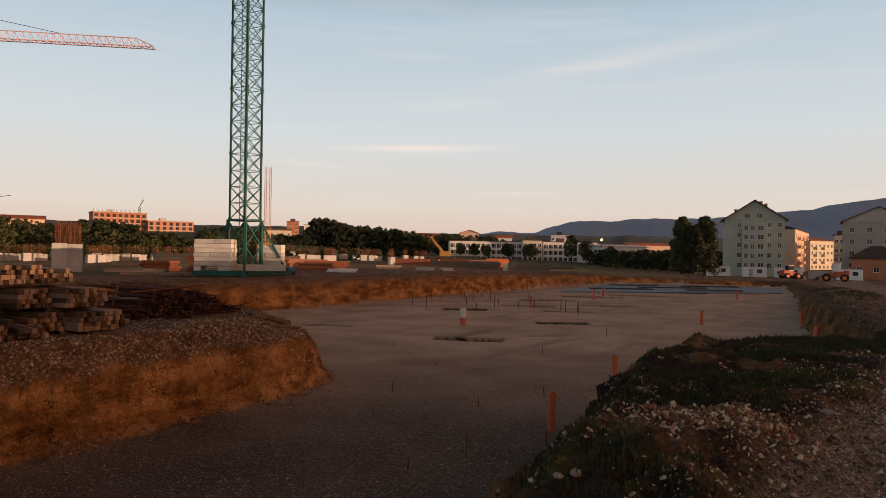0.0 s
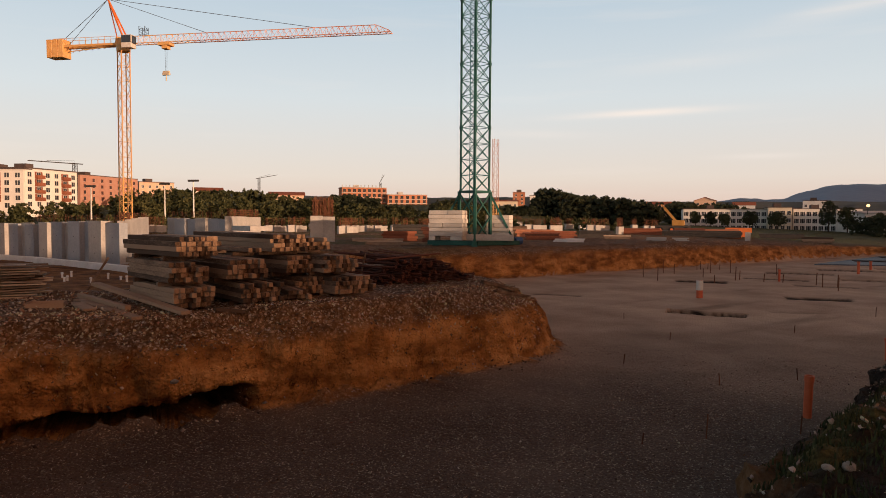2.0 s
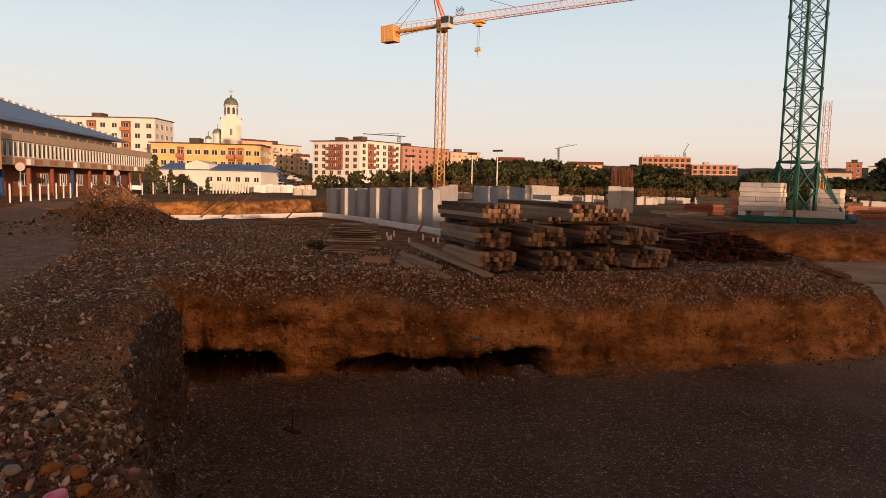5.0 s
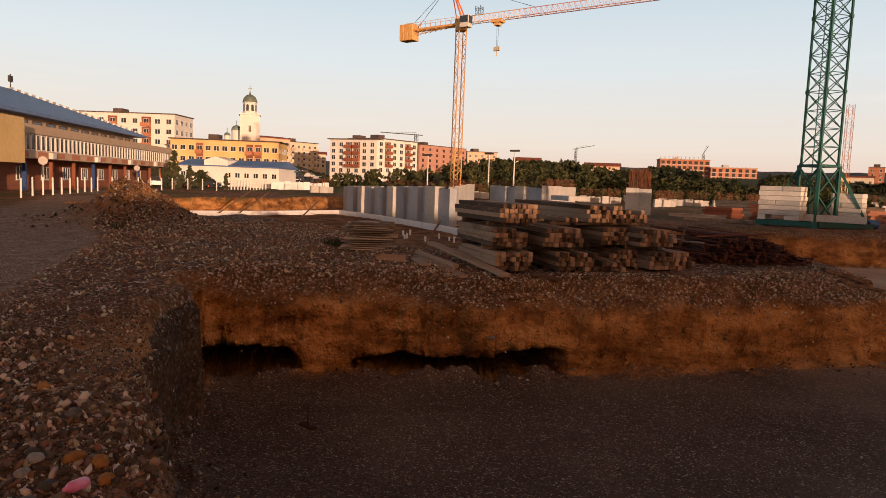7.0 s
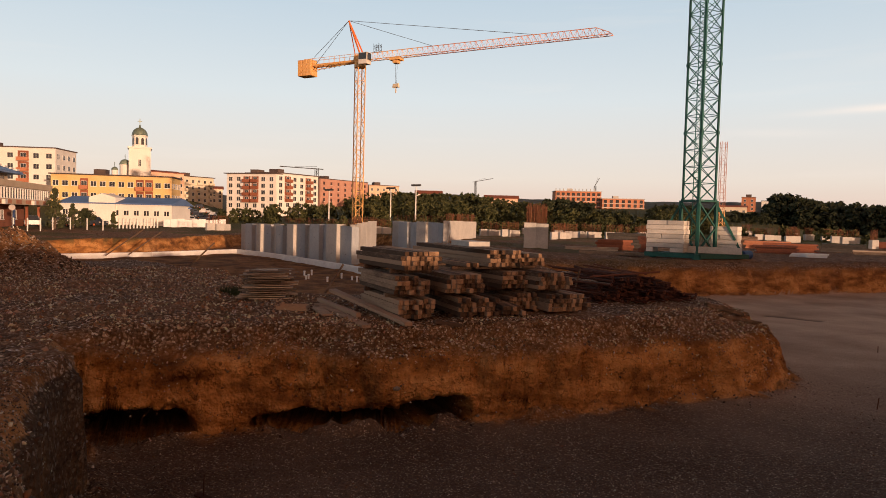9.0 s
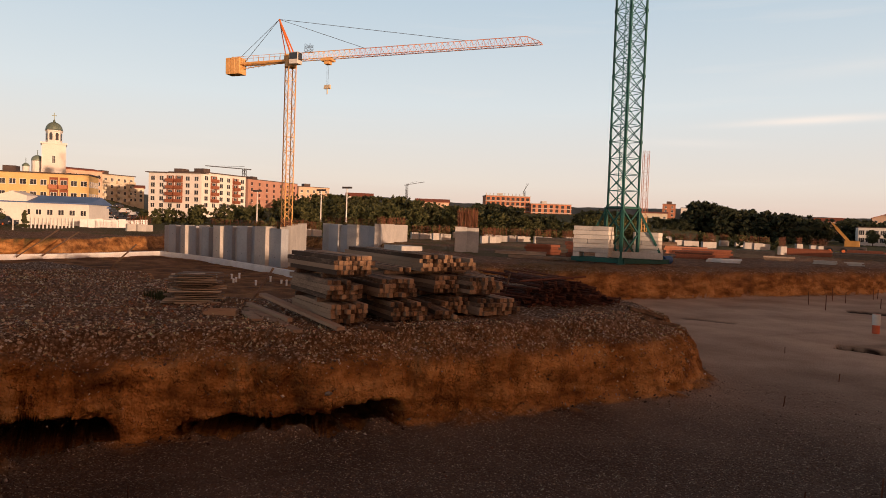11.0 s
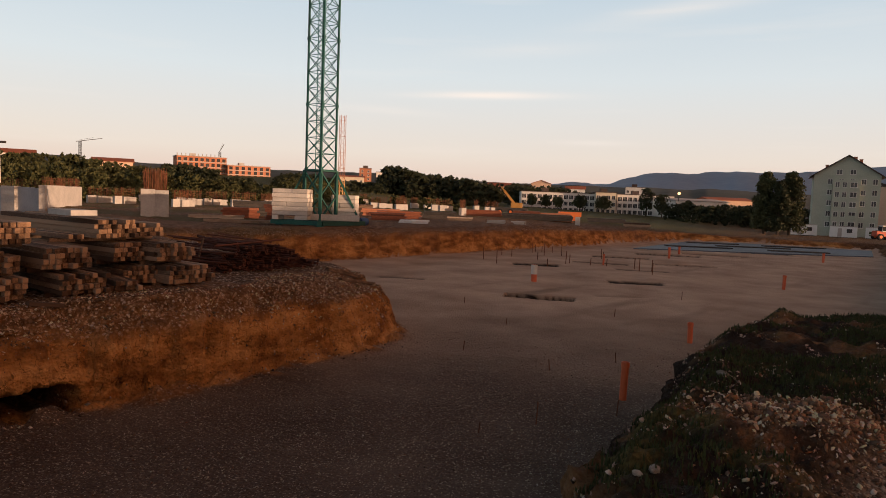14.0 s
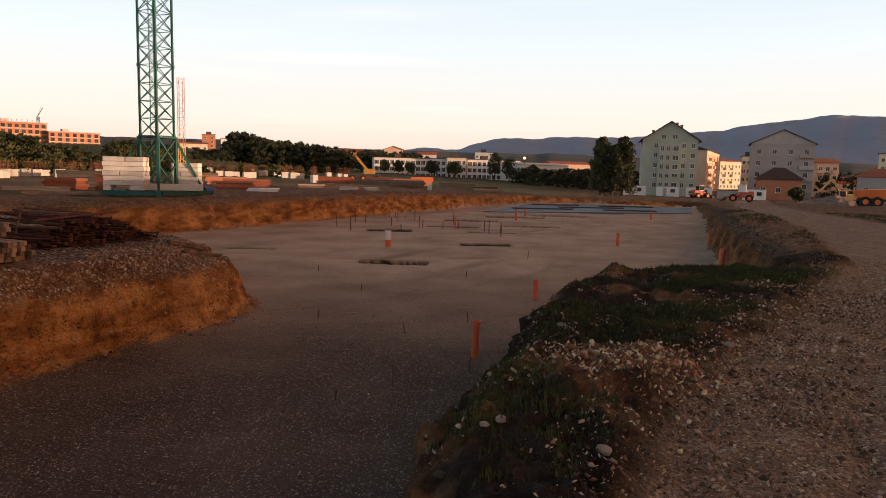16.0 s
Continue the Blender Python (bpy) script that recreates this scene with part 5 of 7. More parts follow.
def yellow_crane():
    c, tip = polar(43.86, 110), polar(23.0, 94.3)
    z0 = gz(c.x, c.y) - 0.3
    zj = 1.7 + 110 * math.tan(radians(12.75))
    root = thing("tower_crane", Matrix.Translation((c.x, c.y, z0)), "orange-yellow tower crane with a long lattice jib, hook hanging", "tower crane")
    H = zj - z0
    rot = Matrix.Rotation(radians(43.86 + 25), 4, "Z")
    k = 0.0
    while k < H - 1.0:
        n = min(k + 4.4, H - 1.0)
        part("mast_section", lattice(Mesher(), k + 0.01, n - 0.01, 0.62, 1.1, 0.12, 0.06, rot, cross=False), YELLOW_STEEL, root)
        k = n
    d = (tip - c).to_2d().normalized()
    along = Matrix.Translation((0, 0, H)) @ Matrix.Rotation(math.atan2(d.y, d.x), 4, "Z")
    L = (tip - c).to_2d().length
    rise = (1.7 + 94.3 * math.tan(radians(15.25)) - z0 - H - 0.35) / L
    sl = along @ Matrix.Rotation(-math.atan(rise), 4, "Y")

    def on(x, y, z):
        return sl @ Vector((x, y, z))
    part("slewing_ring", Mesher().tube((0, 0, H - 1.0), (0, 0, H - 0.1), 0.95, 14), YELLOW_STEEL, root)
    cab = part("cab", Mesher().box(0.9, 2.5, -2.0, -0.75, -0.9, 0.9, along), WHITE_STEEL, root, bevel=0.06)
    part("cab_glass", Mesher().box(2.503, 2.53, -1.9, -0.85, -0.3, 0.8, along).box(1.0, 2.4, -2.03, -2.003, -0.2, 0.8, along), GLASS, cab)
    part("turret", Mesher().box(-0.9, 1.1, -0.7, 0.7, -0.1, 1.0, along, 0.1), YELLOW_STEEL, root)
    # jib: triangular lattice in lengths
    n = 44
    for a in range(0, n, 11):
        jm = Mesher()
        for k in range(a, min(a + 11, n)):
            x0, x1 = 1.0 + (L - 1.4) * k / n, 1.0 + (L - 1.4) * (k + 1) / n
            xm = (x0 + x1) / 2
            hh = 1.15 * min(1.0, (n - k) / 3.0)
            h2 = 1.15 * min(1.0, (n - k - 1) / 3.0)
            for y in (-0.55, 0.55):
                jm.bar(on(x0, y, 0), on(x1, y, 0), 0.09)
                jm.bar(on(x0, y, 0), on(xm, 0, hh), 0.035).bar(on(xm, 0, hh), on(x1, y, 0), 0.035)
            jm.bar(on(x0, -0.55, 0), on(x1, 0.55, 0), 0.05)
            jm.bar(on(xm, 0, hh), on(min(xm + x1 - x0, x1 if k == n - 1 else 1e9), 0, h2), 0.09)
        part("jib_section", jm, JIB_RED if a > 5 else YELLOW_STEEL, root, "orange-red and white lattice jib" if a > 5 else "")
    # counter-jib and counterweight
    cj = Mesher()
    for y in (-0.6, 0.6):
        cj.bar(on(-10.5, y, 0.0), on(0, y, 0.0), 0.22, 0.3)
        cj.bar(on(-10.5, y * 1.1, 1.1), on(0, y * 1.1, 1.1), 0.05)
        for k in range(11):
            cj.bar(on(-10.5 + k, y * 1.1, 0.1), on(-10.5 + k, y * 1.1, 1.1), 0.04)
            cj.bar(on(-10.5 + k, y, -0.8 + 0.08 * k), on(-9.5 + k, y, 0.0), 0.05)
    cj.bar(on(-10.5, 0, -0.8), on(0, 0, 0.0), 0.1)
    part("counter_jib", cj, YELLOW_STEEL, root)
    for k in range(3):
        part("counterweight", Mesher().box(-11.6 + k * 0.9, -10.75 + k * 0.9, -0.9, 0.9, -1.6, 1.0, sl), YELLOW_STEEL, root, bevel=0.04)
    apex = along @ Vector((-2.3, 0, 6.6))
    part("a_frame", Mesher().bar(on(0.4, -0.6, 0.8), apex, 0.2).bar(on(0.4, 0.6, 0.8), apex, 0.2).bar(on(-0.9, 0, 0.8), apex, 0.12), ORANGE_STEEL, root)
    tie = Mesher()
    tie.tube(apex, on(L * 0.72, 0, 1.15), 0.035, 6).tube(apex, on(L * 0.32, 0, 1.15), 0.035, 6)
    part("pendant_rope", tie, DARK, root)
    part("pendant_rope", Mesher().tube(apex, on(-9.8, -0.5, 0.4), 0.035, 6).tube(apex, on(-9.0, 0.5, 0.4), 0.035, 6), DARK, root)
    xt = 6.6
    tr = part("trolley", Mesher().box(xt - 0.9, xt + 0.9, -0.7, 0.7, -0.45, -0.1, sl).box(xt - 0.4, xt + 0.4, -0.5, 0.5, -0.9, -0.45, sl), YELLOW_STEEL, root)
    pt = on(xt, 0, -0.4)
    part("hoist_rope", Mesher().tube(pt + Vector((-0.2, 0, 0)), pt + Vector((-0.1, 0, -3.6)), 0.02, 5).tube(pt + Vector((0.2, 0, 0)), pt + Vector((0.1, 0, -3.6)), 0.02, 5), DARK, tr)
    part("hook_block", Mesher().box(pt.x - 0.6, pt.x + 0.6, pt.y - 0.2, pt.y + 0.2, pt.z - 4.2, pt.z - 3.6, None, 0.08).tube(pt + Vector((0, 0, -5.0)), pt + Vector((0, 0, -4.2)), 0.09, 8), HOOK_CREAM, root)
    part("catwalk_cage", lattice(Mesher(), 1.2, 2.4, 0.45, 0.4, 0.05, 0.03, sl @ Matrix.Translation((3.2, 0, 0)), cross=False), DARK, root)


yellow_crane()


def small_crane(az, r, top_el, tip_az, tip_el, base_el, label):
    """A far crane, only its outline to be made out."""
    c, t = polar(az, r), polar(tip_az, r)
    zt, ztip = 1.7 + r * math.tan(radians(top_el)), 1.7 + r * math.tan(radians(tip_el))
    z0 = 1.7 + r * math.tan(radians(base_el))
    root = thing("distant_crane", Matrix.Translation((c.x, c.y, z0)), label, "tower crane", "distant cranes")
    part("mast", lattice(Mesher(), -6, zt - z0, 0.5, 1.4, 0.14, 0.06, Matrix.Identity(4), cross=False), DARK, root)
    d = t - c
    j = Vector((d.x, d.y, ztip - zt))
    part("jib", Mesher().bar((-j.x * 0.18, -j.y * 0.18, zt - z0 - 0.3), (j.x, j.y, ztip - z0), 0.3).bar((0, 0, zt - z0 + 0.7), (j.x * 0.6, j.y * 0.6, ztip - z0 + 0.2), 0.1), DARK, root)


small_crane(33.97, 420, 3.2, 32.5, 3.5, 1.5, "distant tower crane over the trees")
small_crane(47.22, 262, 3.95, 50.2, 4.0, 2.0, "slim crane beside the white apartment block")
small_crane(24.12, 405, 3.0, 23.8, 3.65, 2.4, "small crane on the unfinished building")


def lamp_mast(az, r, top_el):
    c = polar(az, r)
    z0, zt = gz(c.x, c.y), 1.7 + r * math.tan(radians(top_el))
    root = thing("floodlight_mast", Matrix.Translation((c.x, c.y, z0)), "tall grey floodlight mast", "lamp", "floodlight masts")
    part("pole", Mesher().tube((0, 0, -0.3), (0, 0, zt - z0), 0.16, 8, 0.09), WHITE_STEEL, root)
    part("lamp_head", Mesher().box(-1.1, 1.1, -0.15, 0.15, zt - z0, zt - z0 + 0.35), DARK, root)


lamp_mast(39.0, 130, 2.8)
lamp_mast(41.1, 135, 2.5)
lamp_mast(46.2, 140, 2.2)

# ---- cellar walls of cast concrete ----
def rebar_bunch(root, x0, x1, y0, y1, z, h, n, seed):
    rnd = random.Random(seed)
    m = Mesher()
    for _ in range(n):
        x, y = rnd.uniform(x0, x1), rnd.uniform(y0, y1)
        m.bar((x, y, z - 0.05), (x + rnd.uniform(-0.06, 0.06), y + rnd.uniform(-0.06, 0.06), z + h * rnd.uniform(0.75, 1.0)), 0.016)
    for k in range(3):
        zz = z + h * (0.25 + 0.25 * k)
        m.bar((x0, y0, zz), (x1, y0, zz), 0.014).bar((x0, y1, zz), (x1, y1, zz), 0.014)
    part("starter_bars", m, REBAR, root, "rusty starter bars")


def frame_between(p, q, z):
    d = (q - p).to_2d()
    return Matrix.Translation((p.x, p.y, z)) @ Matrix.Rotation(math.atan2(d.y, d.x), 4, "Z"), d.length


def cellar_wall():
    p, q = polar(53.2, 72), polar(44.12, 51)
    m, L = frame_between(p, q, -1.75)
    root = thing("cellar_wall", m, "long cast-concrete cellar wall with projecting piers", "concrete wall")
    edges = [0, 2.3, 4.0, 5.4, 6.4, 8.1, 9.7, 11.2, 12.3, 13.6, 15.2, 16.5, 18.2, 19.6, 21.3, 23.0, L]
    edges = [e for e in edges if e < L - 0.8] + [L]
    for k, (a, b) in enumerate(zip(edges, edges[1:])):
        fwd = (0.0, 0.45, 0.1, 0.55, 0.25)[k % 5]
        top = 2.72 + (3.16 - 2.72) * (a / L) + (0.0, 0.05, -0.12, 0.04)[k % 4]
        # panels alternate between plain and shade-tinted concrete
        part("wall_panel", Mesher().box(a + 0.004, b - 0.004, -fwd, 0.35, 0, top), (CONCRETE, CONCRETE_SHADE, CONCRETE_SHADE, CONCRETE, CONCRETE_SHADE)[k % 5], root, bevel=0.012)
        for zz in (0.9, 2.0):
            part("tie_hole", Mesher().tube((a + (b - a) * 0.5, -fwd - 0.006, zz), (a + (b - a) * 0.5, -fwd + 0.02, zz), 0.035, 8), DARK, root)
    rebar_bunch(root, 10, L, 0.0, 0.3, 3.1, 0.5, 60, 3)
    p2 = polar(42.3, 59.5)
    m2, L2 = frame_between(q, p2, -1.75)
    r2 = thing("cellar_wall", m2, "plain cast-concrete end wall with form-tie marks", "concrete wall")
    for k in range(4):
        part("wall_panel", Mesher().box(L2 * k / 4 + 0.01, L2 * (k + 1) / 4 - 0.004, 0.0, 0.35, 0, 3.16 + 0.35 * k / 4), CONCRETE, r2, bevel=0.012)
    rebar_bunch(r2, 0, L2, 0.05, 0.3, 3.3, 0.5, 50, 4)


cellar_wall()


def wall_block(p, q, deep, z0, z1, label, mat, bars=60, panels=1, seed=1, h=1.7):
    m, L = frame_between(p, q, z0)
    root = thing("cast_wall", m, label, "concrete wall")
    for k in range(panels):
        fwd = 0.35 if k % 2 and k < panels - 1 else 0.0
        part("wall_panel", Mesher().box(L * k / panels + 0.003, L * (k + 1) / panels - 0.003, -fwd, deep, -0.3, z1 - z0 - 0.06 * (k % 3)), mat if k % 3 else CONCRETE, root, bevel=0.015)
    if bars:
        rebar_bunch(root, 0.1, L - 0.1, 0.1, deep - 0.1, z1 - z0, h, bars, seed)
    return root


wall_block(polar(40.95, 82), polar(36.3, 74), 0.4, -1.3, 1.62, "cast-concrete wall in panels, tinted bluish for shade", CONCRETE_SHADE, 60, 6, 11, 0.8)
wall_block(polar(36.25, 73.8), polar(33.9, 84), 0.6, -1.3, 1.8, "pale cast-concrete wall with starter bars", CONCRETE, 80, 2, 12, 0.9)
wall_block(polar(29.96, 58), polar(27.94, 58), 1.6, -0.6, 1.86, "square cast-concrete lift core with tall starter bars", CONCRETE, 160, 2, 13)
for k, (a, b, r, z1) in enumerate(((42.3, 41.0, 95, 0.6), (33.5, 31.8, 100, 0.5), (31.7, 30.2, 96, 0.6), (27.3, 25.4, 100, 0.25), (25.3, 23.5, 104, 0.3), (20.6, 18.9, 110, 0.35), (54.0, 55.8, 95, 0.6),
                                  (12.9, 12.2, 130, 0.0), (9.6, 9.1, 130, -0.1), (8.6, 8.0, 128, -0.15), (7.5, 6.9, 132, -0.1), (6.4, 6.2, 125, 0.1), (4.4, 4.0, 90, -0.2), (3.3, 2.9, 130, -0.3),
                                  (36.0, 34.2, 112, 0.5), (30.0, 28.2, 116, 0.35), (27.6, 26.0, 90, 0.0), (23.2, 21.2, 98, 0.1), (20.9, 19.6, 90, 0.0), (13.9, 13.1, 112, 0.1), (12.0, 10.2, 118, 0.1), (9.9, 8.9, 112, 0.0), (6.9, 5.1, 120, 0.0), (2.4, 1.2, 122, -0.2))):
    z0 = gz(*polar(a, r).to_2d())
    lo, hi = (b, a) if a < b else (a, b)
    wall_block(polar(max(a, b), r), polar(min(a, b), r + 2), 0.4, z0 - 0.2, max(z1, z0 + 1.0), "low cast-concrete foundation wall", CONCRETE, 45, 3 if abs(a - b) > 1 else 1, 20 + k, 1.2)
wall_block(polar(-5.05, 81), polar(-5.45, 81), 0.5, -0.8, 0.4, "lone concrete pillar by the pit", CONCRETE, 0)

# slab edge wrapped in white foil in the second dig
pts = [(-52.0, 22.5), (-51.0, 29.5), (-52.0, 38.5), (-43.5, 36.5), (-33.5, 33.0), (-27.0, 30.5)]
slab = thing("foundation_slab", Matrix.Identity(4), "concrete slab edge wrapped in white foil", "foundation")
for (ax, ay), (bx, by) in zip(pts, pts[1:]):
    part("foil_edge", Mesher().bar((ax, ay, -1.42), (bx, by, -1.42), 0.35, 0.42), FOIL, slab, bevel=0.02)

# ---- stacks of squared timber ----
E_ = Vector((0.47, 0.883, 0))          # along the row of stacks
B_ = Vector((-0.883, 0.47, 0))         # the way the beams lie, away from their ends
BEAM = {}


def beam_mesh(length):
    if length not in BEAM:
        s = 0.052
        me = Mesher().box(0, length, -s, s, -s, s).data("beam", TIMBER, bevel=0.006)
        me.materials.append(TIMBER_END)
        for p in me.polygons:
            if abs(p.normal.x) > 0.9:
                p.material_index = 1
        BEAM[length] = me
    return BEAM[length]


def bundle(e, b, z, cols, rows, length, seed, label, turn=0.0):
    rnd = random.Random(seed)
    o = Vector((-9.75, 11.75, 0)) + E_ * e + B_ * b
    ang = math.atan2(B_.y, B_.x) + radians(turn)
    root = thing("timber_bundle", Matrix.Translation((o.x, o.y, z)) @ Matrix.Rotation(ang, 4, "Z"), label, "timber", "timber stacks")
    for k in (0.5, length - 0.6):
        part("spacer", Mesher().box(k, k + 0.09, -cols * 0.108 - 0.06, 0.06, 0.0, 0.095), TIMBER, root)
    for r in range(rows):
        for c in range(cols):
            if r == rows - 1 and rnd.random() < 0.3:
                continue
            m = Matrix.Translation((rnd.uniform(-0.16, 0.10), -0.054 - c * 0.108 + rnd.uniform(-0.004, 0.004), 0.15 + r * 0.106 + rnd.uniform(-0.002, 0.004)))
            m = m @ Matrix.Rotation(radians(rnd.uniform(-0.8, 0.8)), 4, "Z") @ Matrix.Rotation(rnd.choice((0, math.pi / 2, math.pi)), 4, "X")
            part("beam", beam_mesh(length if rnd.random() < 0.8 else length + 0.2), TIMBER, root, m=m)
    return root


LAB = "bundle of weathered square timbers stacked on spacers"
zt = -0.33
bundle(-0.3, 0.0, zt, 8, 4, 2.5, 1, LAB)
bundle(-0.35, 0.05, zt + 0.53, 8, 4, 2.5, 2, LAB)
bundle(-0.12, 0.25, zt + 1.06, 9, 4, 2.6, 3, LAB + ", top layer slipped", 4)
bundle(1.2, 0.0, zt, 9, 4, 2.6, 4, LAB, -3)
bundle(0.95, 0.2, zt + 0.53, 9, 4, 2.5, 5, LAB, -2)
bundle(2.25, 0.0, zt, 6, 2, 2.6, 6, "low heap of loose square timbers", -14)
bundle(2.95, 0.7, zt, 8, 4, 4.0, 7, LAB)
bundle(2.8, 0.9, zt + 0.53, 7, 4, 4.4, 8, LAB)
bundle(2.55, 1.1, zt + 1.06, 9, 4, 4.8, 9, LAB)
bundle(3.45, 1.4, zt + 1.06, 9, 3, 4.0, 10, LAB)
bundle(3.75, 0.15, zt, 11, 4, 3.6, 11, LAB, -2)
bundle(3.6, 0.4, zt + 0.53, 9, 4, 3.6, 12, LAB)
part("offcut_slab", Mesher().box(0.3, 1.3, -0.9, -0.3, 0.6, 0.72), CONCRETE, bundle(1.75, 0.9, zt + 1.07, 4, 1, 2.6, 13, "few square timbers under a pale slab"))


def plank(name, p, q, w, h, label, z=None):
    a, b = Vector((*p, 0)), Vector((*q, 0))
    a.z = (gz(*p) if z is None else z[0]) + h / 2 + 0.015
    b.z = (gz(*q) if z is None else z[1]) + h / 2 + 0.015
    solid(name, Mesher().bar(a, b, w, h), TIMBER, label, "plank", "loose planks", bevel=0.006)


plank("plank", (-9.35, 11.2), (-12.9, 12.4), 0.2, 0.08, "long loose plank before the timber stacks", (-0.3, 0.05))
plank("plank", (-10.1, 10.7), (-13.2, 12.2), 0.22, 0.07, "long loose plank lying on gravel")
plank("plank", (-10.9, 11.3), (-13.6, 12.6), 0.12, 0.10, "square timber lying on the ground")
plank("plank", (-11.6, 11.0), (-12.7, 11.7), 0.25, 0.05, "short board on the ground")
plank("plank", (-9.2, 11.9), (-8.9, 12.5), 0.15, 0.08, "short timber offcut on the ground")
plank("plank", (-5.4, 20.6), (-4.6, 21.9), 0.2, 0.09, "pale timber by the pit edge")
plank("plank", (-5.9, 20.9), (-5.2, 22.4), 0.14, 0.10, "weathered timber by the pit edge")
plank("plank", (-13.3, 50.0), (-19.5, 47.0), 0.5, 0.18, "long pale timber beside the crane base")
plank("plank", (-15.0, 48.0), (-22.5, 47.5), 0.4, 0.22, "pale timbers beside the crane base")


def board_pile():
    rnd = random.Random(5)
    root = thing("board_pile", Matrix.Translation((-15.35, 12.3, gz(-15.35, 12.3))) @ Matrix.Rotation(radians(50), 4, "Z"), "untidy pile of thin weathered boards", "boards")
    for k in range(52):
        ln = rnd.uniform(0.85, 1.35)
        r = k // 4
        m = Matrix.Translation((rnd.uniform(-0.2, 0.2), -0.45 + (k % 4) * 0.28 + rnd.uniform(-0.08, 0.08), 0.03 + r * 0.062)) @ Matrix.Rotation(radians(rnd.uniform(-7, 7)), 4, "Z") @ Matrix.Rotation(radians(rnd.uniform(-1.5, 1.5)), 4, "Y")
        part("board", Mesher().box(-ln / 2, ln / 2, -0.11, 0.11, 0, 0.032), BOARD, root, m=m)


board_pile()
tr = thing("mortar_trough", Matrix.Translation((-13.2, 11.35, gz(-13.2, 11.35))) @ Matrix.Rotation(radians(40), 4, "Z") @ Matrix.Scale(0.7, 4), "shallow wooden mortar trough", "trough")
t_ = Mesher().box(-0.5, 0.5, -0.35, 0.35, 0, 0.04)
t_.box(-0.53, 0.53, -0.38, -0.35, 0, 0.17).box(-0.53, 0.53, 0.35, 0.38, 0, 0.17).box(-0.53, -0.5, -0.35, 0.35, 0, 0.17).box(0.5, 0.53, -0.35, 0.35, 0, 0.17)
part("tub", t_, TIMBER, tr)


def prop_pile():
    rnd = random.Random(8)
    p, q = Vector((-8.3, 18.0, 0)), Vector((-6.1, 21.7, 0))
    m, L = frame_between(p, q, -0.36)
    root = thing("steel_prop_pile", m, "heap of rusty steel shoring props with square end plates", "steel props")
    plate = Mesher().pipe((-0.008, 0, 0), (0.008, 0, 0), 0.062, 0.03, 4).data("end_plate", RUST)
    tubes = [Mesher().pipe((0, 0, 0), (ln, 0, 0), 0.026, 0.005, 8).data("prop", RUST) for ln in (2.4, 2.8, 3.1)]
    n = 0
    for row in range(10):
        width = L * (1 - 0.075 * row)
        cnt = int(width / 0.17)
        for k in range(cnt):
            n += 1
            x = (L - width) * 0.35 + width * (k + rnd.random()) / cnt
            mm = Matrix.Translation((x, 0.1 + 0.03 * row + rnd.uniform(-0.25, 0.35), 0.09 + row * 0.083 + rnd.uniform(-0.02, 0.02)))
            mm = mm @ Matrix.Rotation(radians(90 + rnd.uniform(-16, 16)), 4, "Z") @ Matrix.Rotation(radians(rnd.uniform(-4, 4)), 4, "Y") @ Matrix.Rotation(rnd.uniform(0, 1.5), 4, "X")
            pr = part("prop", tubes[n % 3], RUST, root, m=mm)
            if rnd.random() < 0.7:
                part("end_plate", plate, RUST, pr)
    for k in range(2):
        mm = Matrix.Translation((0.25 + 0.2 * k, 0.35 + 0.2 * k, 0.80)) @ Matrix.Rotation(radians(rnd.uniform(-25, 25)), 4, "Z") @ Matrix.Rotation(radians(rnd.uniform(-4, 4)), 4, "Y")
        part("prop", tubes[k % 3], RUST, root, m=mm)


prop_pile()
plank("stake", (-9.3, 19.0), (-9.2, 19.25), 0.05, 0.05, "leaning wooden stake stuck in soil", (-0.35, 0.55))
plank("stake", (-16.0, 15.0), (-15.6, 15.5), 0.06, 0.06, "leaning wooden stake at the dig", (-0.6, 0.45))

# ---- pipes and pegs in the pit ----
def riser(x, y, r, h, label, white=False, lean=0.0):
    z = gz(x, y) - 0.1
    root = thing("riser_pipe", Matrix.Translation((x, y, z)) @ Matrix.Rotation(radians(lean), 4, "Y"), label, "pipe", "riser pipes")
    part("pipe", Mesher().pipe((0, 0, 0), (0, 0, h + 0.1), r, 0.008, 18), PVC, root, smooth=False)
    part("socket", Mesher().pipe((0, 0, h - 0.02 if not white else h * 0.55), (0, 0, h + 0.103), r + 0.012, 0.012, 18), WHITE_STEEL if white else PVC, root, "pale socket" if white else "")


for x, y, r, h, w, lean in ((2.51, 15.4, 0.083, 0.86, 0, 1.5), (5.73, 22.4, 0.083, 0.66, 0, -1), (15.2, 39.8, 0.09, 0.80, 0, 1), (20.4, 38.6, 0.09, 0.85, 0, 2), (16.6, 30.2, 0.14, 0.86, 0, 6), (1.17, 37.6, 0.16, 0.92, 1, 0),
                            (13.2, 59.2, 0.10, 0.95, 0, 0), (15.3, 64.6, 0.10, 0.7, 0, 0), (27.0, 62.3, 0.10, 0.8, 0, 1), (6.5, 49.7, 0.07, 0.8, 0, 0)):
    riser(x, y, r, h, "thick orange pipe with a pale socket standing in the pit" if w else "orange plastic pipe standing upright in the pit", bool(w), lean)

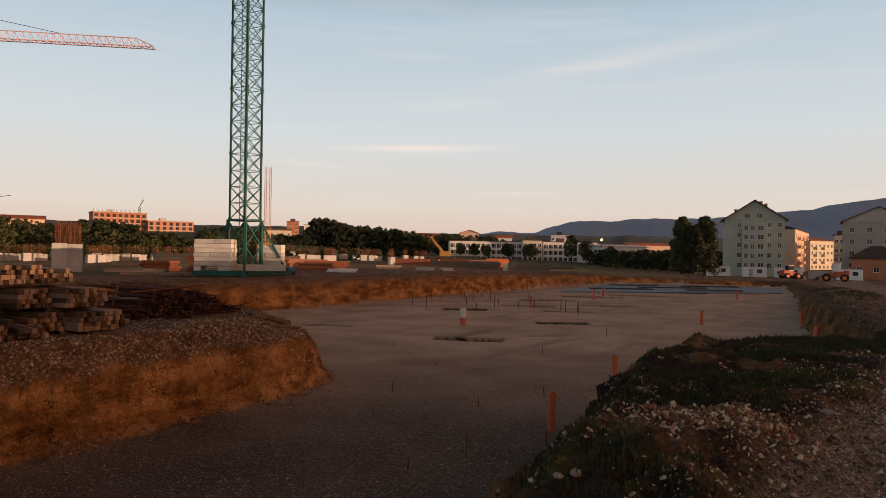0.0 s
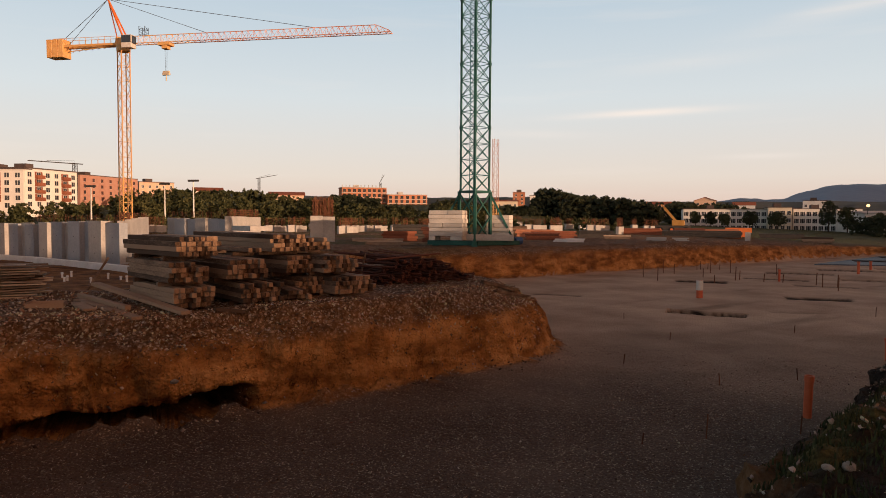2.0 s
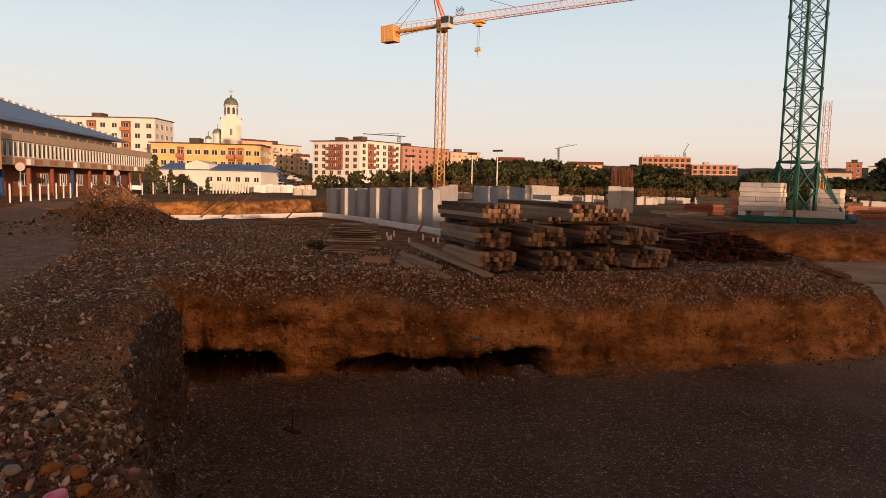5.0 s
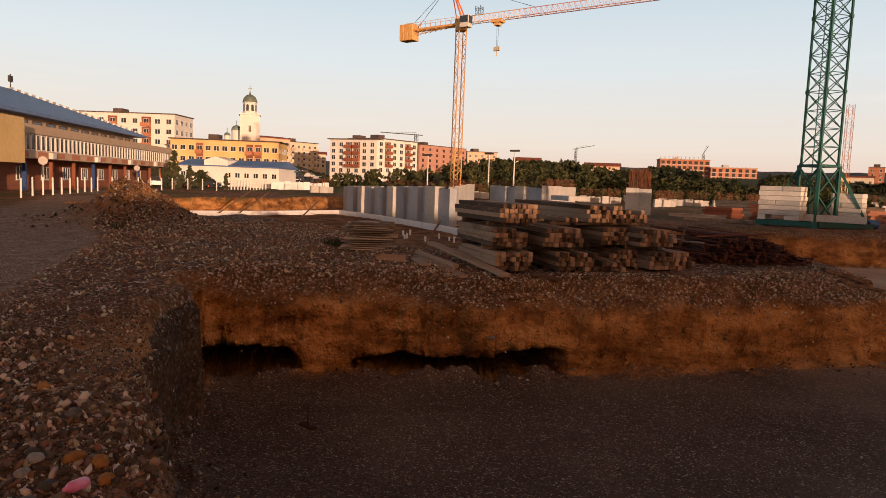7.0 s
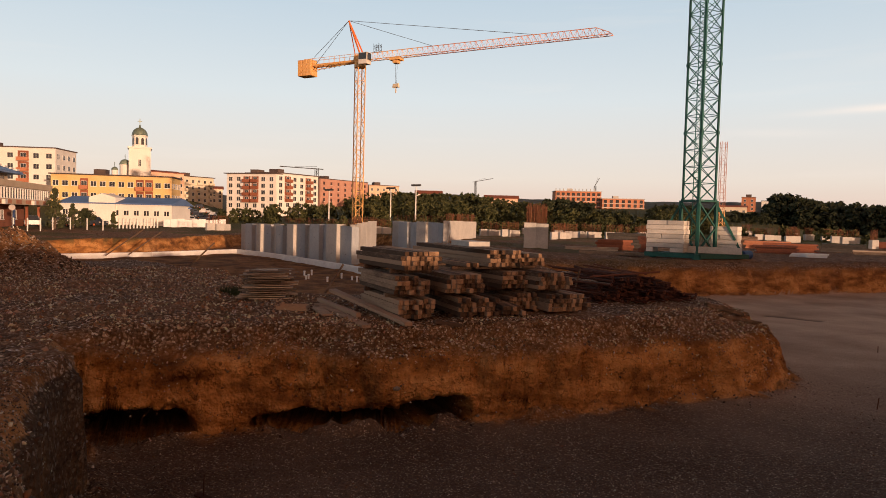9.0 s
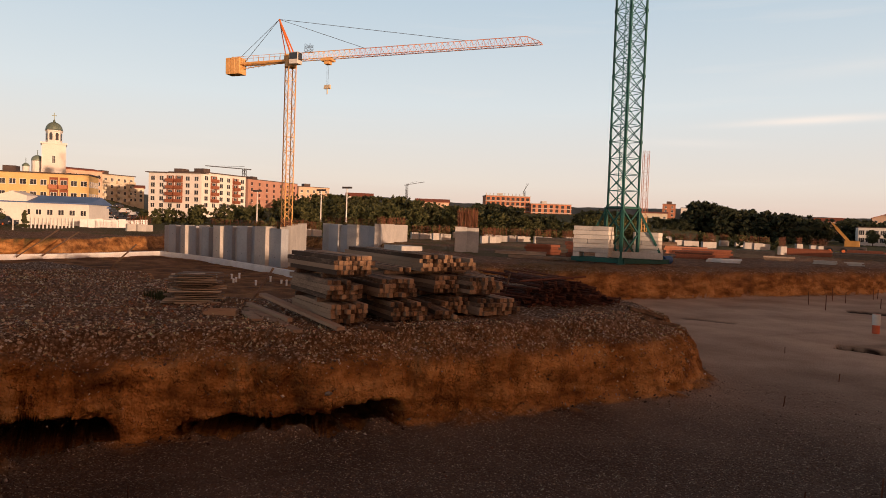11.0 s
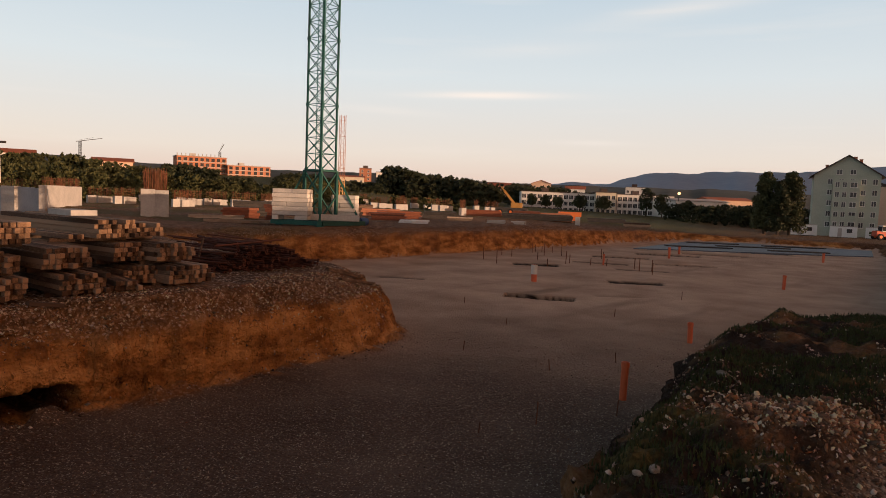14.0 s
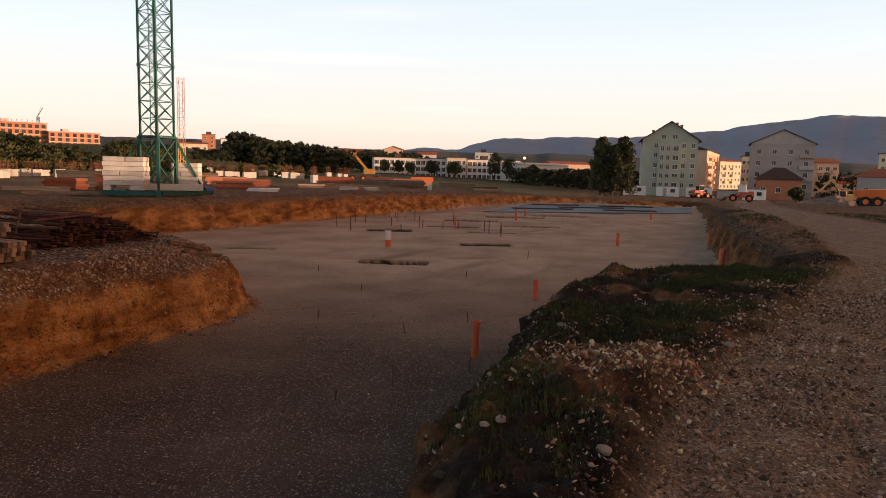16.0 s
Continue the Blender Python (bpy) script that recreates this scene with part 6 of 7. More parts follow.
rnd = random.Random(17)
for k in range(34):
    if k < 24:
        x, y = rnd.uniform(-2.5, 10.0), rnd.uniform(44, 60)
        if x < (y - 44) * 0.62 - 8.5:
            continue
        h = rnd.uniform(0.5, 1.0)
    else:
        x, y, h = ((2.2, 14.2, 0.35), (-0.6, 12.5, 0.2), (0.5, 13.2, 0.45), (1.0, 17.6, 0.3), (-1.4, 19.5, 0.28), (2.9, 19.0, 0.3), (-0.2, 24.0, 0.25), (4.0, 27.0, 0.3), (8.0, 33.0, 0.4), (-2.0, 28.5, 0.25))[k - 24]
    z = gz(x, y)
    solid("peg", Mesher().tube((x, y, z - 0.1), (x + rnd.uniform(-0.04, 0.04), y, z + h), 0.014 if k >= 24 else 0.03, 6), REBAR, "rusty steel peg driven into the pit floor", "peg", "pegs")
z = gz(-9.2, 6.15)
st = thing("survey_peg", Matrix.Translation((-9.2, 6.15, z)), "thin steel peg on a reddish board in the pit", "peg")
part("rod", Mesher().tube((0, 0, 0.03), (0.01, 0, 0.36), 0.009, 6), RUST, st)
part("board", Mesher().box(-0.17, 0.17, -0.06, 0.06, 0, 0.03), RUST, st, bevel=0.005)
solid("plastic_bottle", Mesher().lathe([(0.034, 0.0), (0.037, 0.01), (0.037, 0.13), (0.03, 0.16), (0.014, 0.19), (0.014, 0.21)], n=14), PINK, "crushed pink plastic bottle lying on the stones", "bottle",
      m=Matrix.Translation((-4.56, 1.36, gz(-4.56, 1.36) + 0.055)) @ Matrix.Rotation(radians(40), 4, "Z") @ Matrix.Rotation(radians(78), 4, "X"), smooth=True)

# dark membrane on the far floor of the pit
m_ = Mesher()
poly = [(12.0, 69.5), (36.5, 73.0), (42.0, 84.5), (29.0, 89.5), (22.0, 88.5)]
c0 = (sum(p[0] for p in poly) / 5, sum(p[1] for p in poly) / 5)
top_ = [(x, y, PIT_FLOOR + 0.10) for x, y in poly]
m_.add([(x, y, PIT_FLOOR - 0.05) for x, y in poly] + top_, [(4, 3, 2, 1, 0), (5, 6, 7, 8, 9)] + [(i, (i + 1) % 5, 5 + (i + 1) % 5, 5 + i) for i in range(5)])
tagged(solid("waterproof_membrane", m_, MEMBRANE, "dark blue-grey membrane laid on the pit floor", "membrane"))
for k, (x, y, ln) in enumerate(((20, 76, 7), (27, 80, 8), (33, 84, 7), (30, 75, 6), (24, 85, 6))):
    solid("footing_form", Mesher().box(x - ln / 2, x + ln / 2, y - 0.5, y + 0.5, PIT_FLOOR + 0.10, PIT_FLOOR + 0.22), DARK, "dark formwork strip on the membrane", "formwork", "formwork strips", bevel=0.02)

# ---- site huts and machines ----
def hut(a1, a2, r, logo=False):
    p, q = polar(a1, r), polar(a2, r)
    m, L = frame_between(p, q, min(gz(p.x, p.y), gz(q.x, q.y)))
    root = thing("site_hut", m, "white container site hut with a small window", "site hut", "site huts")
    part("body", Mesher().box(0, L, 0, 2.4, 0.12, 2.6), HUT_WHITE, root, bevel=0.03)
    part("skid", Mesher().box(0.1, L - 0.1, 0.1, 2.3, -0.4, 0.12), DARK, root)
    part("roof", Mesher().box(-0.06, L + 0.06, -0.06, 2.46, 2.604, 2.72), GREY_WALL, root)
    for k in range(int(L / 0.55)):
        part("rib", Mesher().box(0.2 + k * 0.55, 0.24 + k * 0.55, -0.035, -0.003, 0.25, 2.5), HUT_WHITE, root)
    window(root, Matrix.Translation((L * 0.72, -0.06, 1.2)), 1.1, 0.9, FRAME_DARK, 1)
    part("door", Mesher().box(L * 0.3, L * 0.3 + 0.85, -0.06, -0.036, 0.2, 2.2), GREY_WALL, root)
    if logo:
        part("sign", Mesher().box(0.7, 2.0, -0.075, -0.06, 1.1, 1.7).box(0.7, 1.7, -0.075, -0.06, 0.7, 0.9), LEAF_B, root, "green sign bars")
    return root


hut(-21.15, -22.95, 186, True)
hut(-23.75, -25.5, 186)
hut(-26.0, -27.95, 186, True)
hut(-30.1, -31.75, 186)
solid("hoarding", Mesher().box(0, 5.4, 0, 0.06, 0, 2.0), GREY_WALL, "grey sheet hoarding between the huts", "hoarding", m=frame_between(polar(-28.3, 188), polar(-29.9, 188), -3.7)[0])


def wheel(parent, x, y, r, w, name="wheel"):
    wl_ = part(name, Mesher().tube((x, y - w / 2, r), (x, y + w / 2, r), r, 18), RUBBER, parent, bevel=0.03)
    part("rim", Mesher().tube((x, y - w / 2 - 0.02, r), (x, y + w / 2 + 0.02, r), r * 0.5, 12), ORANGE_STEEL, wl_)


def loader(az, r, turn, label):
    c = polar(az, r)
    root = thing("wheel_loader", Matrix.Translation((c.x, c.y, gz(c.x, c.y))) @ Matrix.Rotation(radians(turn), 4, "Z"), label, "wheel loader")
    part("body", Mesher().box(-2.6, -0.2, -0.85, 0.85, 0.75, 1.75).box(-2.6, -1.6, -0.75, 0.75, 1.75, 1.95).box(-0.2, 1.4, -0.6, 0.6, 0.7, 1.25), RED_STEEL, root, bevel=0.06)
    cab = part("cab", Mesher().box(-1.3, 0.1, -0.75, 0.75, 1.76, 3.1, None, 0.08).box(-1.4, 0.2, -0.8, 0.8, 3.1, 3.2), WHITE_STEEL, root, bevel=0.04)
    part("glass", Mesher().box(-1.2, 0.0, -0.78, -0.70, 2.0, 2.95).box(0.0, 0.11, -0.6, 0.6, 2.0, 2.95).box(-1.33, -1.25, -0.6, 0.6, 2.0, 2.95), GLASS, cab)
    for x in (-1.8, 0.9):
        for y in (-0.95, 0.95):
            wheel(root, x, y, 0.68, 0.5)
    part("arm", Mesher().bar((0.2, -0.45, 1.5), (2.2, -0.45, 0.6), 0.16, 0.25).bar((0.2, 0.45, 1.5), (2.2, 0.45, 0.6), 0.16, 0.25), RED_STEEL, root)
    part("bucket", Mesher().add([(2.2, -1.2, 0.9), (2.1, -1.2, 0.3), (2.4, -1.2, 0.1), (3.1, -1.2, 0.12), (2.2, 1.2, 0.9), (2.1, 1.2, 0.3), (2.4, 1.2, 0.1), (3.1, 1.2, 0.12)],
         [(0, 1, 2, 3), (7, 6, 5, 4), (0, 4, 5, 1), (1, 5, 6, 2), (2, 6, 7, 3)]), DARK, root)


loader(-29.85, 136, 150, "red wheel loader with a white cab")
loader(-27.2, 178, 10, "red loader parked by the huts")


def truck():
    c = polar(-39.4, 132)
    root = thing("dump_truck", Matrix.Translation((c.x, c.y, gz(c.x, c.y))) @ Matrix.Rotation(radians(-28), 4, "Z"), "orange articulated dump truck", "dump truck")
    part("chassis", Mesher().box(-4, 4.5, -0.6, 0.6, 0.9, 1.3), DARK, root, bevel=0.03)
    part("skip", Mesher().add([(-4.6, -1.3, 2.7), (0.8, -1.3, 3.0), (0.8, 1.3, 3.0), (-4.6, 1.3, 2.7), (-4.2, -1.1, 1.5), (0.6, -1.1, 1.35), (0.6, 1.1, 1.35), (-4.2, 1.1, 1.5)],
         [(0, 1, 5, 4), (1, 2, 6, 5), (2, 3, 7, 6), (3, 0, 4, 7), (4, 5, 6, 7), (0, 3, 2, 1)]), ORANGE_STEEL, root, bevel=0.05)
    cab = part("cab", Mesher().box(1.2, 2.8, -1.2, 1.2, 1.3, 3.3, None, 0.08).box(2.8, 4.6, -1.1, 1.1, 1.2, 2.2), ORANGE_STEEL, root, bevel=0.06)
    part("glass", Mesher().box(1.45, 2.6, -1.22, -1.1, 2.2, 3.1).box(2.68, 2.8, -1.0, 1.0, 2.3, 3.1), GLASS, cab)
    for x in (-3.0, -1.3, 3.4):
        for y in (-1.2, 1.2):
            wheel(root, x, y, 0.85, 0.65)


truck()


def excavator(c, turn, label, paint, reach=1.0):
    root = thing("excavator", Matrix.Translation((c.x, c.y, gz(c.x, c.y))) @ Matrix.Rotation(radians(turn), 4, "Z"), label, "excavator")
    for y in (-1.0, 1.0):
        part("track", Mesher().box(-1.9, 1.9, y - 0.28, y + 0.28, 0.0, 0.85), RUBBER, root, bevel=0.2)
    part("house", Mesher().box(-2.2, 0.6, -1.25, 1.25, 1.0, 2.1), paint, root, bevel=0.08)
    cab = part("cab", Mesher().box(0.0, 1.5, 0.2, 1.25, 1.0, 2.9, None, 0.06), paint, root, bevel=0.06)
    part("glass", Mesher().box(1.4, 1.53, 0.35, 1.1, 1.5, 2.7).box(0.2, 1.3, 1.2, 1.28, 1.6, 2.7), GLASS, cab)
    k = Vector((2.8 * reach, -0.3, 5.0))
    part("boom", Mesher().bar((0.7, -0.3, 1.6), (1.6, -0.3, 3.9), 0.35, 0.5).bar((1.6, -0.3, 3.8), k, 0.3, 0.45), paint, root)
    part("stick", Mesher().bar(k, (5.2 * reach, -0.3, 2.2), 0.25, 0.35), paint, root)
    part("bucket", Mesher().box(4.8 * reach, 5.7 * reach, -0.8, 0.2, 1.1, 2.0, None, 0.15), DARK, root)
    part("ram", Mesher().tube((0.9, -0.3, 1.5), (2.0, -0.3, 3.6), 0.09, 8), DARK, root)


excavator(polar(-37.0, 165), 150, "yellow-orange excavator beside a gravel heap", YELLOW_STEEL)


def boom_crane():
    c = polar(0.1, 118)
    root = thing("mobile_crane", Matrix.Translation((c.x, c.y, gz(c.x, c.y))) @ Matrix.Rotation(radians(180), 4, "Z"), "yellow mobile crane with raised boom", "mobile crane")
    part("carrier", Mesher().box(-2.5, 3.0, -1.1, 1.1, 0.5, 1.2), DARK, root, bevel=0.05)
    part("cab", Mesher().box(-1.6, 0.4, -1.0, 1.0, 1.2, 2.1), MACHINE_YELLOW, root, bevel=0.08)
    part("strut", Mesher().tube((0.2, 0, 1.4), (0.9, 0, 3.1), 0.1, 8), DARK, root)
    part("boom", Mesher().bar((-0.6, 0, 1.5), (1.6, 0, 4.1), 0.32, 0.42).bar((1.4, 0, 3.9), (2.1, 0, 4.7), 0.2, 0.24), MACHINE_YELLOW, root)
    for x in (-1.8, 0.4, 2.2):
        for y in (-1.0, 1.0):
            wheel(root, x, y, 0.5, 0.35)


boom_crane()


def flat_pile(az, r, w, d, h, mat, label, category, n=6, seed=1):
    """A low stack of sheets, panels or sacks on the far side of the pit."""
    rnd_ = random.Random(seed)
    c = polar(az, r)
    root = thing("material_stack", Matrix.Translation((c.x, c.y, gz(c.x, c.y))) @ Matrix.Rotation(radians(az), 4, "Z"), label, category, "stacked material")
    for k in range(n):
        part("layer", Mesher().box(-w / 2 + rnd_.uniform(-0.2, 0.2), w / 2 + rnd_.uniform(-0.2, 0.2), -d / 2, d / 2, h * k / n, h * (k + 1) / n - 0.01), mat, root, bevel=0.01)


flat_pile(9.7, 72, 4.6, 2, 0.85, DARK_BRICK, "stack of red-brown formwork panels", "formwork", 5, 2)
flat_pile(9.0, 60, 1.3, 0.8, 0.3, FOIL, "pale wrapped bundles by the pit edge", "bundles", 3, 3)
flat_pile(7.8, 59, 1.5, 0.8, 0.32, FOIL, "white wrapped sheets by the pit edge", "bundles", 3, 4)
flat_pile(1.6, 66, 1.7, 0.8, 0.32, CONCRETE, "white sacks by the pit edge", "sacks", 3, 5)
flat_pile(-0.4, 68, 1.2, 0.8, 0.32, CONCRETE, "white sacks by the pit edge", "sacks", 3, 6)
flat_pile(-2.0, 90, 9.0, 2, 0.8, DARK, "long stack of dark reinforcing mesh", "steel mesh", 6, 7)
flat_pile(-3.4, 92, 4.2, 2, 1.1, BRICK_WALL, "reddish formwork frames stacked up", "formwork", 4, 8)
flat_pile(-10.0, 95, 3.2, 1.4, 0.7, TIMBER, "timber formwork boards by the pit edge", "equipment", 3, 9)
flat_pile(21.6, 66, 3.6, 2, 1.4, DARK, "dark formwork panels behind the crane base", "formwork", 5, 10)
flat_pile(19.9, 58, 1.5, 1.5, 1.3, RUST, "rusty brown crate beside the ballast", "crate", 4, 11)
flat_pile(11.2, 80, 4.2, 2, 0.9, BRICK_WALL, "red-brown formwork panels in a stack", "formwork", 4, 12)
flat_pile(13.3, 95, 5.0, 2, 1.0, TIMBER, "weathered scaffold boards in a stack", "scaffold", 4, 13)
flat_pile(22.6, 62, 3.0, 1.6, 0.9, DARK_BRICK, "dark red formwork panels by the crane base", "formwork", 4, 14)
flat_pile(18.6, 56, 2.2, 1.2, 0.5, TIMBER, "loose scaffold boards by the crane base", "scaffold", 4, 15)
flat_pile(24.4, 60, 4.4, 1.0, 0.3, BOARD, "pale planks lying on the site", "planks", 3, 16)
flat_pile(10.6, 66, 3.4, 1.6, 0.7, RUST, "rusty reinforcing mesh in a stack", "steel mesh", 5, 17)
flat_pile(6.2, 76, 3.6, 1.6, 0.8, DARK, "dark shuttering panels in a stack", "formwork", 4, 18)
flat_pile(4.6, 70, 2.4, 1.0, 0.4, BOARD, "pale boards by the pit edge", "boards", 3, 19)
flat_pile(2.6, 96, 5.0, 2.0, 0.9, DARK_BRICK, "red-brown shuttering panels in a stack", "formwork", 5, 20)
flat_pile(-1.0, 100, 4.0, 2.0, 1.0, RUST, "rusty steel sections in a stack", "steel sections", 4, 21)
flat_pile(-4.6, 104, 3.0, 2.0, 1.3, ORANGE_STEEL, "orange steel container on the site", "container", 2, 22)
flat_pile(-7.6, 112, 6.0, 2.0, 0.7, DARK, "dark stacked steel beyond the pit", "steel sections", 4, 23)
c = polar(12.75, 50.5)
dr_ = thing("oil_drum", Matrix.Translation((c.x, c.y, gz(c.x, c.y) + 0.30)) @ Matrix.Rotation(radians(70), 4, "Z"), "blue and black drum lying by the crane base", "drum")
part("barrel", Mesher().tube((-0.45, 0, 0), (0.45, 0, 0), 0.3, 16), BLUE_PAINT, dr_, bevel=0.02)
part("end_cap", Mesher().tube((0.46, 0, 0), (0.5, 0, 0), 0.24, 16), DARK, dr_)

# gravel heaps, and a glowing ball in place of a far window's sun glint
lp = polar(-13.13, 298)
fl = thing("sun_glint", Matrix.Translation((lp.x, lp.y, 7.5)), "glowing ball standing in for a sun glint on the white hall", "lamp")
part("glint_ball", Mesher().lathe([(0.1, -0.55), (0.5, -0.35), (0.62, 0.0), (0.5, 0.35), (0.1, 0.55)], n=14), GLINT_GLOW, fl, smooth=True)
part("bracket", Mesher().bar((0, 0.5, -3.2), (0, 0.2, 0), 0.2), DARK, fl)



def gravel_heap(az, r, w, h, seed):
    c = polar(az, r)
    b_ = bmesh.new()
    bmesh.ops.create_grid(b_, x_segments=40, y_segments=40, size=w)
    for v in b_.verts:
        d = v.co.length / w
        nz = noise.fractal(v.co * 0.9 + Vector((seed, 0, 0)), 1.0, 2.0, 4)
        v.co.z = h * max(0.0, 1 - d * 1.15) + 0.12 * nz * h - 0.25
    me = bpy.data.meshes.new("gravel_heap")
    b_.to_mesh(me)
    b_.free()
    me.materials.append(GRAVEL)
    solid("gravel_heap", me, GRAVEL, "grey gravel heap beside the site track", "gravel", "gravel heaps", m=Matrix.Translation((c.x, c.y, gz(c.x, c.y))), smooth=True)


GRAVEL = material("heaped_gravel", (0.14, 0.11, 0.09), (0.38, 0.32, 0.27), 0.5, 0.95, 0.8)
gravel_heap(-36.3, 138, 7.0, 2.0, 3)
gravel_heap(-34.6, 150, 3.5, 0.9, 9)
for k, (p, q, w, z, lab) in enumerate((((21.3, 35.2), (17.9, 31.2), 0.12, (-0.25, -1.3), "pale pole lying down the pit slope"), ((-50.2, 25.5), (-49.0, 27.8), 0.16, (-1.4, 0.6), "plank leaning in the second dig"),
                                       ((-50.6, 27.5), (-49.6, 29.6), 0.14, (-1.4, 0.4), "plank leaning in the second dig"), ((-34.0, 21.5), (-33.2, 23.0), 0.08, (-1.4, 0.3), "dark stake leaning in the second dig"))):
    plank("plank", p, q, w, 0.08, lab, z)

for k in range(16):
    px, py = -33.5 + 0.62 * k + 0.5 * math.sin(k * 2.3), 26.5 + 0.12 * k + 1.3 * math.sin(k * 1.7)
    mk = thing("marker_pipe", Matrix.Translation((px, py, gz(px, py))), "short white capped pipe in the second dig", "pipe", "marker pipes")
    part("pipe", Mesher().pipe((0, 0, -0.1), (0, 0, 0.16 + 0.05 * (k % 3)), 0.055, 0.01, 10), FOIL, mk)
    part("cap", Mesher().lathe([(0.06, 0.0), (0.07, 0.01), (0.07, 0.05), (0.04, 0.07)], (0, 0, 0.162 + 0.05 * (k % 3)), 10), FOIL, mk)

# ---- fences along the school road ----
def post_fence(pts, step, h, w, name, label, mat, wires=3):
    root = thing(name, Matrix.Identity(4), label, "fence")
    post = Mesher().box(-w / 2, w / 2, -w / 2, w / 2, -0.3, h).add([(-w / 2, -w / 2, h), (w / 2, -w / 2, h), (w / 2, w / 2, h), (-w / 2, w / 2, h), (0, 0, h + w * 0.5)], [(0, 1, 4), (1, 2, 4), (2, 3, 4), (3, 0, 4)]).data("post", mat)
    line = []
    for a, b in zip(pts, pts[1:]):
        n = max(1, int((b - a).to_2d().length / step))
        for k in range(n):
            p = a.lerp(b, k / n)
            z = gz(p.x, p.y)
            part("post", post, mat, root, m=Matrix.Translation((p.x, p.y, z)))
            line.append((p.x, p.y, z))
    for i in range(wires):
        hh, t = h * (0.35 + 0.28 * i), 0.006
        vs = [(x + dx, y + dx, z + hh + dz) for x, y, z in line for dx, dz in ((-t, -t), (t, -t), (t, t), (-t, t))]
        fs = [(4 * k + q, 4 * k + (q + 1) % 4, 4 * k + 4 + (q + 1) % 4, 4 * k + 4 + q) for k in range(len(line) - 1) for q in range(4)]
        part("wire", Mesher().add(vs, fs), DARK, root)


post_fence([polar(84, 46), polar(76.6, 54), polar(71.7, 73), polar(66.5, 84), polar(62.2, 90)], 2.1, 1.3, 0.10, "post_fence", "pale concrete post fence with wire", FRAME_WHITE)
post_fence([polar(62.6, 100), polar(59.2, 104)], 0.5, 1.3, 0.16, "picket_fence", "white picket fence before the low hall", FRAME_WHITE, 2)
m, L = frame_between(polar(59.0, 112), polar(54.0, 116), -0.9)
hd = thing("hoarding", m, "white site hoarding panels lit by the sun", "hoarding")
for k in range(int(L / 1.1)):
    part("panel", Mesher().box(k * 1.1 + 0.02, k * 1.1 + 1.08, 0, 0.05, 0.25, 1.75 + 0.08 * (k % 3)), FOIL, hd)
for az, r, h in ((75.2, 60, 2.6), (69.0, 88, 2.4)):
    p = polar(az, r)
    sg = thing("road_sign", Matrix.Translation((p.x, p.y, gz(p.x, p.y))) @ Matrix.Rotation(radians(az), 4, "Z"), "round road sign on a grey post", "road sign", "road signs")
    part("post", Mesher().tube((0, 0, -0.2), (0, 0, h), 0.035, 8), GREY_WALL, sg)
    part("disc", Mesher().tube((0, -0.05, h - 0.1), (0, -0.035, h - 0.1), 0.32, 18), GREY_WALL, sg)


def car(c, turn, mat, label):
    root = thing("car", Matrix.Translation((c.x, c.y, gz(c.x, c.y))) @ Matrix.Rotation(radians(turn), 4, "Z"), label, "car", "parked cars")
    part("body", Mesher().box(-2.1, 2.1, -0.85, 0.85, 0.3, 0.85).add([(-1.6, -0.8, 0.85), (1.2, -0.8, 0.85), (1.2, 0.8, 0.85), (-1.6, 0.8, 0.85), (-1.1, -0.65, 1.42), (0.5, -0.65, 1.42), (0.5, 0.65, 1.42), (-1.1, 0.65, 1.42)],
         [(0, 1, 5, 4), (1, 2, 6, 5), (2, 3, 7, 6), (3, 0, 4, 7), (4, 5, 6, 7)]), mat, root)
    part("glass", Mesher().box(-1.15, 0.65, -0.79, 0.79, 0.92, 1.32), GLASS, root)
    for x in (-1.3, 1.3):
        for y in (-0.8, 0.8):
            wheel(root, x, y, 0.31, 0.2)
    part("headlight", Mesher().box(2.1, 2.12, -0.75, -0.45, 0.6, 0.75).box(2.1, 2.12, 0.45, 0.75, 0.6, 0.75), FRAME_WHITE, root)


for k, (az, r, turn) in enumerate(((65.6, 108, 10), (63.9, 110, 15), (67.8, 104, 160), (57.2, 150, -60), (56.5, 170, -60), (56.9, 190, -60), (55.9, 210, 120), (56.4, 240, -60), (55.5, 165, 120), (55.2, 190, 120), (56.0, 140, -50))):
    car(polar(az, r), turn, CAR_WHITE if k % 3 == 0 else CAR_DARK, "white car parked on the street" if k % 3 == 0 else "dark car parked on the street")

